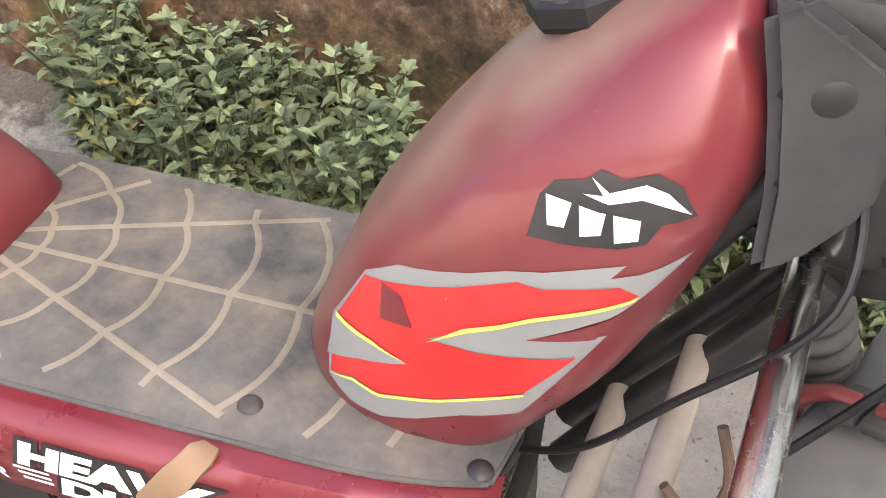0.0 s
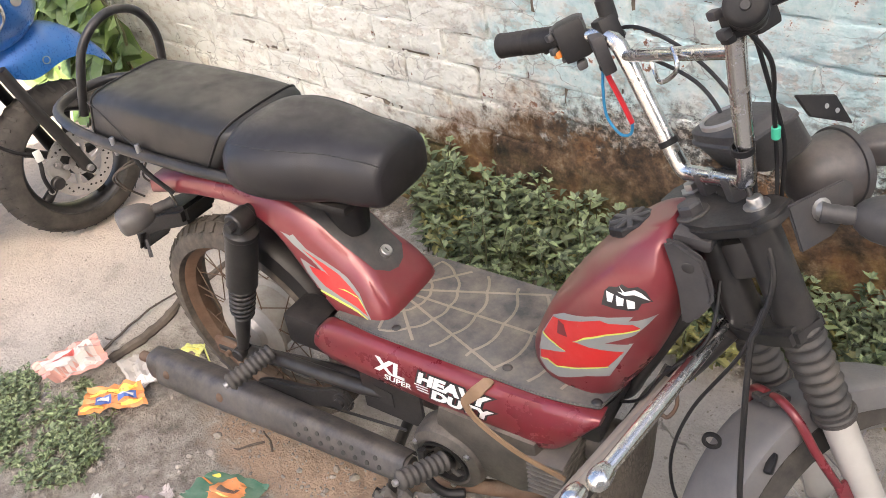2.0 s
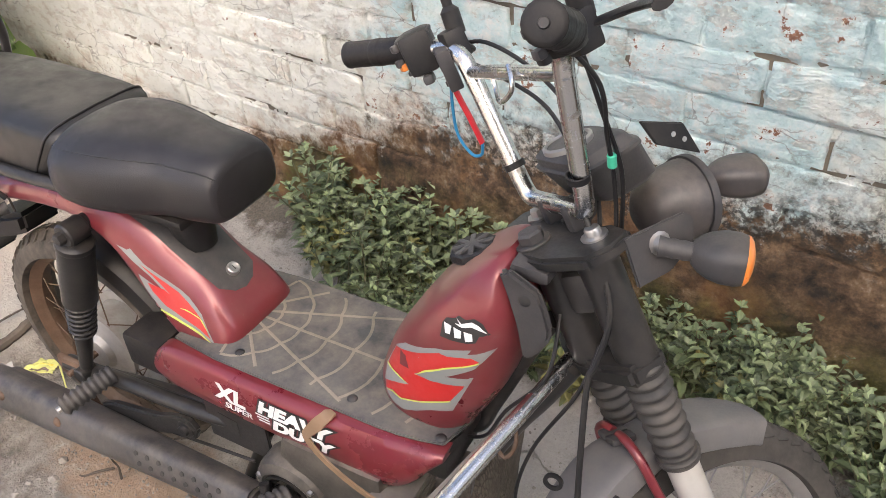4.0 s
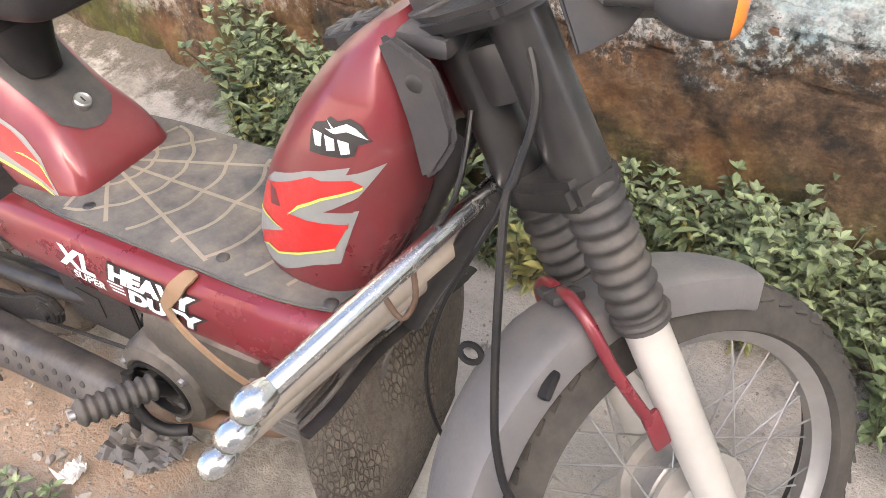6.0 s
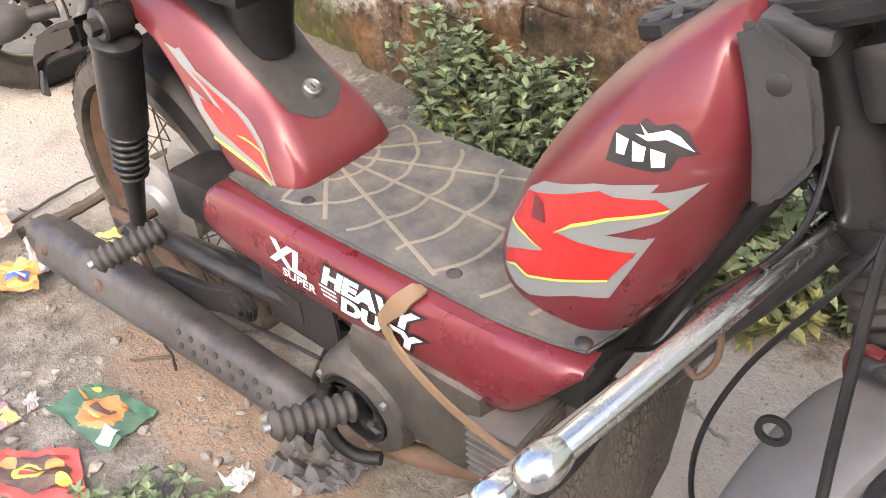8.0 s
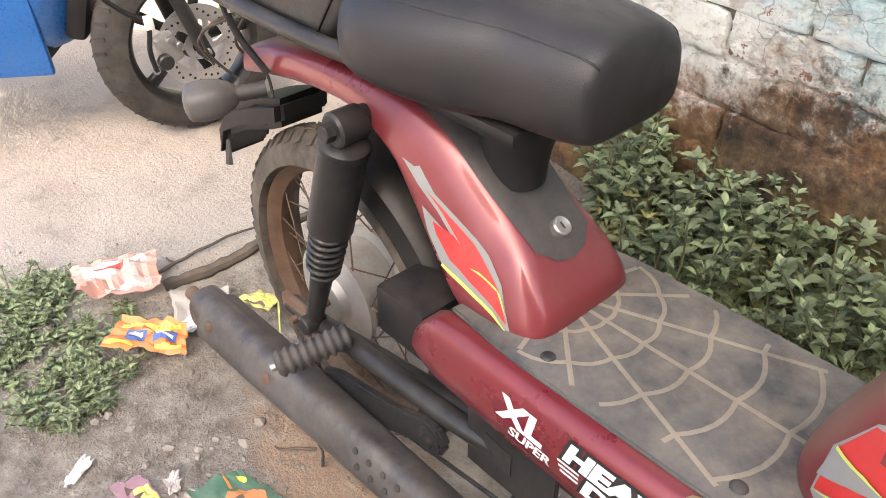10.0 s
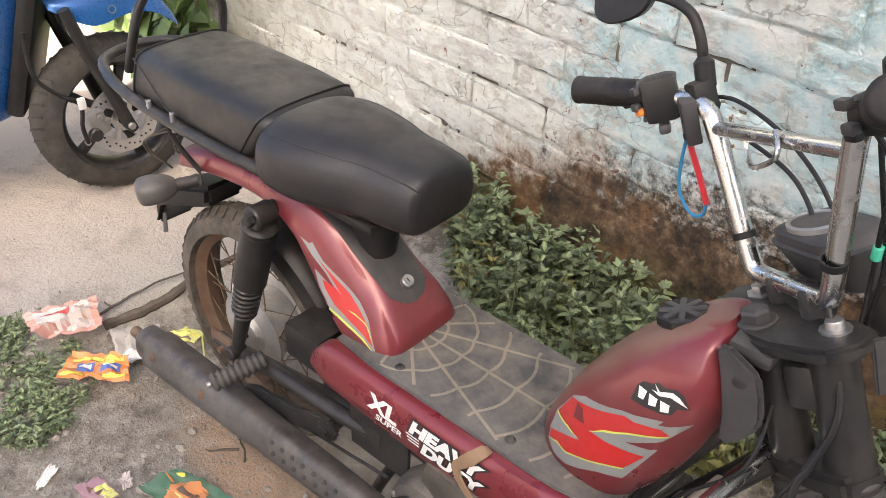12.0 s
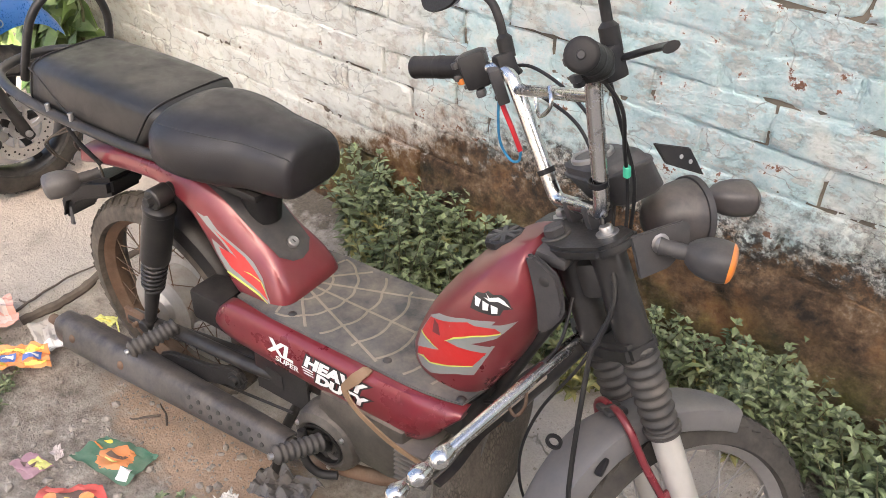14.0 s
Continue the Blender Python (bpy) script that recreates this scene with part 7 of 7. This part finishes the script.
def build_grit():
    """Pebbles, clods and crumbs of plaster."""
    rnd = random.Random(21)
    shapes = []
    for k in range(5):
        b = bmesh.new()
        bmesh.ops.create_icosphere(b, subdivisions=1, radius=1)
        for v in b.verts:
            v.co *= 1 + 0.35 * noise.noise(v.co * 1.3 + Vector((k * 7, 0, 0)))
            v.co.z *= 0.6
        me = bpy.data.meshes.new("stone")
        b.to_mesh(me)
        b.free()
        me.materials.append(M["stone"])
        shapes.append(me)
    for i in range(240):
        x, y = rnd.uniform(-1.15, -0.25), rnd.uniform(-0.38, 0.14)
        r = 0.004 + 0.010 * rnd.random() ** 3
        ob = new("pebble", rnd.choice(shapes))
        ob.matrix_world = pose(x, y, ground_z(x, y) + r * 0.25, 0, 0, rnd.uniform(0, 360)) @ Matrix.Diagonal((r, r * rnd.uniform(0.6, 1), r, 1))
        tagged(ob, "small grey-brown pebble on bare earth", "pebble", "pebbles")
    dust = bmesh.new()
    for i in range(5200):
        q = rnd.random()
        if q < 0.62:
            x, y = rnd.uniform(-1.25, -0.2), rnd.uniform(-0.45, 0.2)
        elif q < 0.8:
            x, y = rnd.uniform(-0.9, 0.9), rnd.uniform(0.45, 0.93)
        else:
            x, y = rnd.uniform(-1.7, 0.9), rnd.uniform(-0.3, 0.9)
        r = 0.0012 + 0.004 * rnd.random() ** 3
        b = bmesh.new()
        b.from_mesh(rnd.choice(shapes)) if r > 0.003 else bmesh.ops.create_cube(b, size=1.4)
        bmesh.ops.transform(b, matrix=pose(x, y, ground_z(x, y) + r * 0.2, rnd.uniform(0, 90), rnd.uniform(0, 90), rnd.uniform(0, 360)) @ Matrix.Diagonal((r, r * 0.8, r * 0.7, 1)), verts=b.verts)
        join(b, dust)
    g = link("grit", dust, "stone", None, "", False)
    tagged(g, "scattered grit and crumbs on the ground", "grit", kind="stuff")


build_grit()


# ---- weeds ----
def leaf(bm, base, way, up, length, width, droop=0.3):
    """One folded ovate leaf."""
    way = way.normalized()
    side = way.cross(up).normalized()
    nor = side.cross(way)
    mid = [base + way * length * t - Vector((0, 0, 1)) * droop * length * t * t + nor * 0.0 for t in (0.0, 0.3, 0.65, 1.0)]
    ws = (0.04, 0.5, 0.40, 0.0)
    L = [bm.verts.new(p + side * width * w + nor * width * w * 0.35) for p, w in zip(mid[:3], ws)]
    R = [bm.verts.new(p - side * width * w + nor * width * w * 0.35) for p, w in zip(mid[:3], ws)]
    C = [bm.verts.new(p) for p in mid]
    for i in range(2):
        bm.faces.new((L[i], C[i], C[i + 1], L[i + 1]))
        bm.faces.new((C[i], R[i], R[i + 1], C[i + 1]))
    bm.faces.new((L[2], C[2], C[3]))
    bm.faces.new((C[2], R[2], C[3]))


def weed(rnd, name, height, stems, leaf_len, mat, label, spread=0.5):
    """A bushy weed with paired leaves and a rosette at each tip."""
    root = thing(name, Matrix.Identity(4), label, "weed", "weeds")
    lb, sb = bmesh.new(), bmesh.new()
    for s in range(stems):
        a = rnd.uniform(0, 6.28)
        lean = rnd.uniform(0.1, spread)
        h = height * rnd.uniform(0.55, 1.0)
        tip = Vector((math.cos(a) * lean * h, math.sin(a) * lean * h, h))
        bend = Vector((math.cos(a), math.sin(a), 0)) * h * rnd.uniform(-0.12, 0.1)
        start = Vector((rnd.uniform(-1, 1), rnd.uniform(-1, 1), 0)) * 0.015
        pts = [start.lerp(tip, t) + bend * math.sin(math.pi * t) for t in np.linspace(0, 1, 7)]
        pts[0].z -= 0.01
        sweep(pts, [0.0022 * (1 - 0.6 * i / 6) for i in range(7)], 5, bm=sb)
        n = max(4, int(h / 0.017))
        for i in range(n):
            t = 0.12 + 0.86 * i / (n - 1)
            k = min(5, int(t * 6))
            p = pts[k].lerp(pts[k + 1], t * 6 - k)
            for side in (0, math.pi):
                b = i * 1.75 + side + rnd.uniform(-0.5, 0.5)
                way = Vector((math.cos(b), math.sin(b), rnd.uniform(0.05, 0.75)))
                L = leaf_len * rnd.uniform(0.6, 1.1) * (0.65 + 0.5 * math.sin(math.pi * min(1, t * 0.9 + 0.1)))
                leaf(lb, p + way * 0.004, way, Vector((0, 0, 1)), L, L * rnd.uniform(0.34, 0.5), rnd.uniform(0.1, 0.6))
        for j in range(5):
            b = j * 1.26 + rnd.uniform(-0.3, 0.3)
            way = Vector((math.cos(b), math.sin(b), rnd.uniform(0.5, 1.2)))
            leaf(lb, pts[-1], way, Vector((0, 0, 1)), leaf_len * 0.6 * rnd.uniform(0.6, 1), leaf_len * 0.28, 0.1)
    link("leaves", lb, mat, root, "", False)["kind"] = "stuff"
    link("stem", sb, "stem", root, "", True)["kind"] = "stuff"
    return root


def scatter(kinds, spots, rnd, scale=(0.8, 1.2)):
    used = set()
    for x, y in spots:
        k = rnd.randrange(len(kinds))
        s = rnd.uniform(*scale) * (0.95 if x > 0.15 and y > 0.5 else 1.0)
        m = pose(x, y, ground_z(x, y) - 0.004, rnd.uniform(-8, 8), rnd.uniform(-8, 8), rnd.uniform(0, 360))
        if k not in used:
            used.add(k)
            kinds[k].matrix_world = m
        else:
            copy_thing(kinds[k], m @ Matrix.Scale(s, 4))
    for k in range(len(kinds)):
        if k not in used:
            for o in (*kinds[k].children_recursive, kinds[k]):
                bpy.data.objects.remove(o)


def build_weeds():
    rnd = random.Random(11)
    tall = [weed(rnd, "weed", h, st, ll, mt, lab, sp) for h, st, ll, mt, lab, sp in (
        (0.20, 9, 0.032, "leaf", "bushy dusty-green weed at the foot of the wall", 0.6),
        (0.24, 8, 0.034, "leaf", "bushy dusty-green weed at the foot of the wall", 0.5),
        (0.16, 9, 0.030, "leaf", "bushy dusty-green weed at the foot of the wall", 0.75),
        (0.22, 7, 0.038, "leaf", "leafy dusty-green weed with broad leaves", 0.6),
        (0.15, 8, 0.032, "leaf_yellow", "yellowing weed drying at the foot of the wall", 0.7))]
    spots = []
    while len(spots) < 118:
        x = rnd.uniform(-0.78, 1.25)
        near = 0.68 + 0.10 * math.sin(x * 3.1 + 1.0) + (0.05 if x > 0.1 else 0)
        y = rnd.uniform(near, 0.93)
        if x < -0.55 and y < 0.74:
            continue
        if noise.noise((x * 3.2, y * 3.2, 8.0)) < -0.02 and rnd.random() < 0.8:
            continue
        if x > 0.2 and rnd.random() < 0.3:
            continue
        spots.append((x, y))
    scatter(tall, spots, rnd, (0.9, 1.4))
    low = [weed(rnd, "ground_weed", h, st, ll, mt, lab, sp) for h, st, ll, mt, lab, sp in (
        (0.055, 8, 0.030, "leaf", "low creeping green weed on bare earth", 1.6),
        (0.070, 9, 0.032, "leaf", "low creeping green weed on bare earth", 1.4),
        (0.045, 8, 0.026, "leaf", "low creeping green weed on bare earth", 1.8))]
    spots = []
    while len(spots) < 95:
        x, y = rnd.uniform(-0.42, 0.12), rnd.uniform(-0.28, 0.14)
        if y < -0.075 + (x + 0.4) * 0.45:
            spots.append((x, y))
    scatter(low, spots, rnd, (0.75, 1.15))
    mat = [weed(rnd, "ground_weed", h, st, ll, "leaf", "small creeping green weed under the litter", sp) for h, st, ll, sp in ((0.030, 8, 0.019, 2.2), (0.038, 8, 0.021, 1.9))]
    spots = []
    while len(spots) < 62:
        x, y = rnd.uniform(-1.36, -0.92), rnd.uniform(-0.40, 0.0)
        if (x + 1.14) ** 2 / 0.050 + (y + 0.19) ** 2 / 0.020 < 1:
            spots.append((x, y))
    scatter(mat, spots, rnd, (0.7, 1.15))


build_weeds()


def build_vine():
    """The broad-leaved creeper behind the scooter."""
    rnd = random.Random(31)
    root = thing("creeper", Matrix.Translation((-2.35, 0.86, 0.0)), "broad-leaved green creeper climbing beside the wall", "plant")
    lb, sb = bmesh.new(), bmesh.new()
    for s in range(9):
        x0 = rnd.uniform(-0.40, 0.30)
        pts = curve_points([(x0, rnd.uniform(-0.1, 0.0), 0.0), (x0 + rnd.uniform(-0.1, 0.1), -0.05, 0.25), (x0 + rnd.uniform(-0.15, 0.15), -0.08, 0.5), (x0 + rnd.uniform(-0.2, 0.2), -0.10, 0.8), (x0 + rnd.uniform(-0.25, 0.2), -0.08, 1.1)], 4)
        sweep(pts, 0.005, 6, bm=sb)
        for p in pts[2:]:
            for j in range(4):
                way = Vector((rnd.uniform(-1, 1), rnd.uniform(-1, 0.2), rnd.uniform(-0.5, 0.6)))
                L = rnd.uniform(0.07, 0.13)
                leaf(lb, p + way * 0.03, way, Vector((0, -1, 0.6)), L, L * 0.9, rnd.uniform(0.2, 0.7))
    link("leaves", lb, "vine", root, "", False)
    link("stem", sb, "stem", root, "", True)


build_vine()
build_wall()
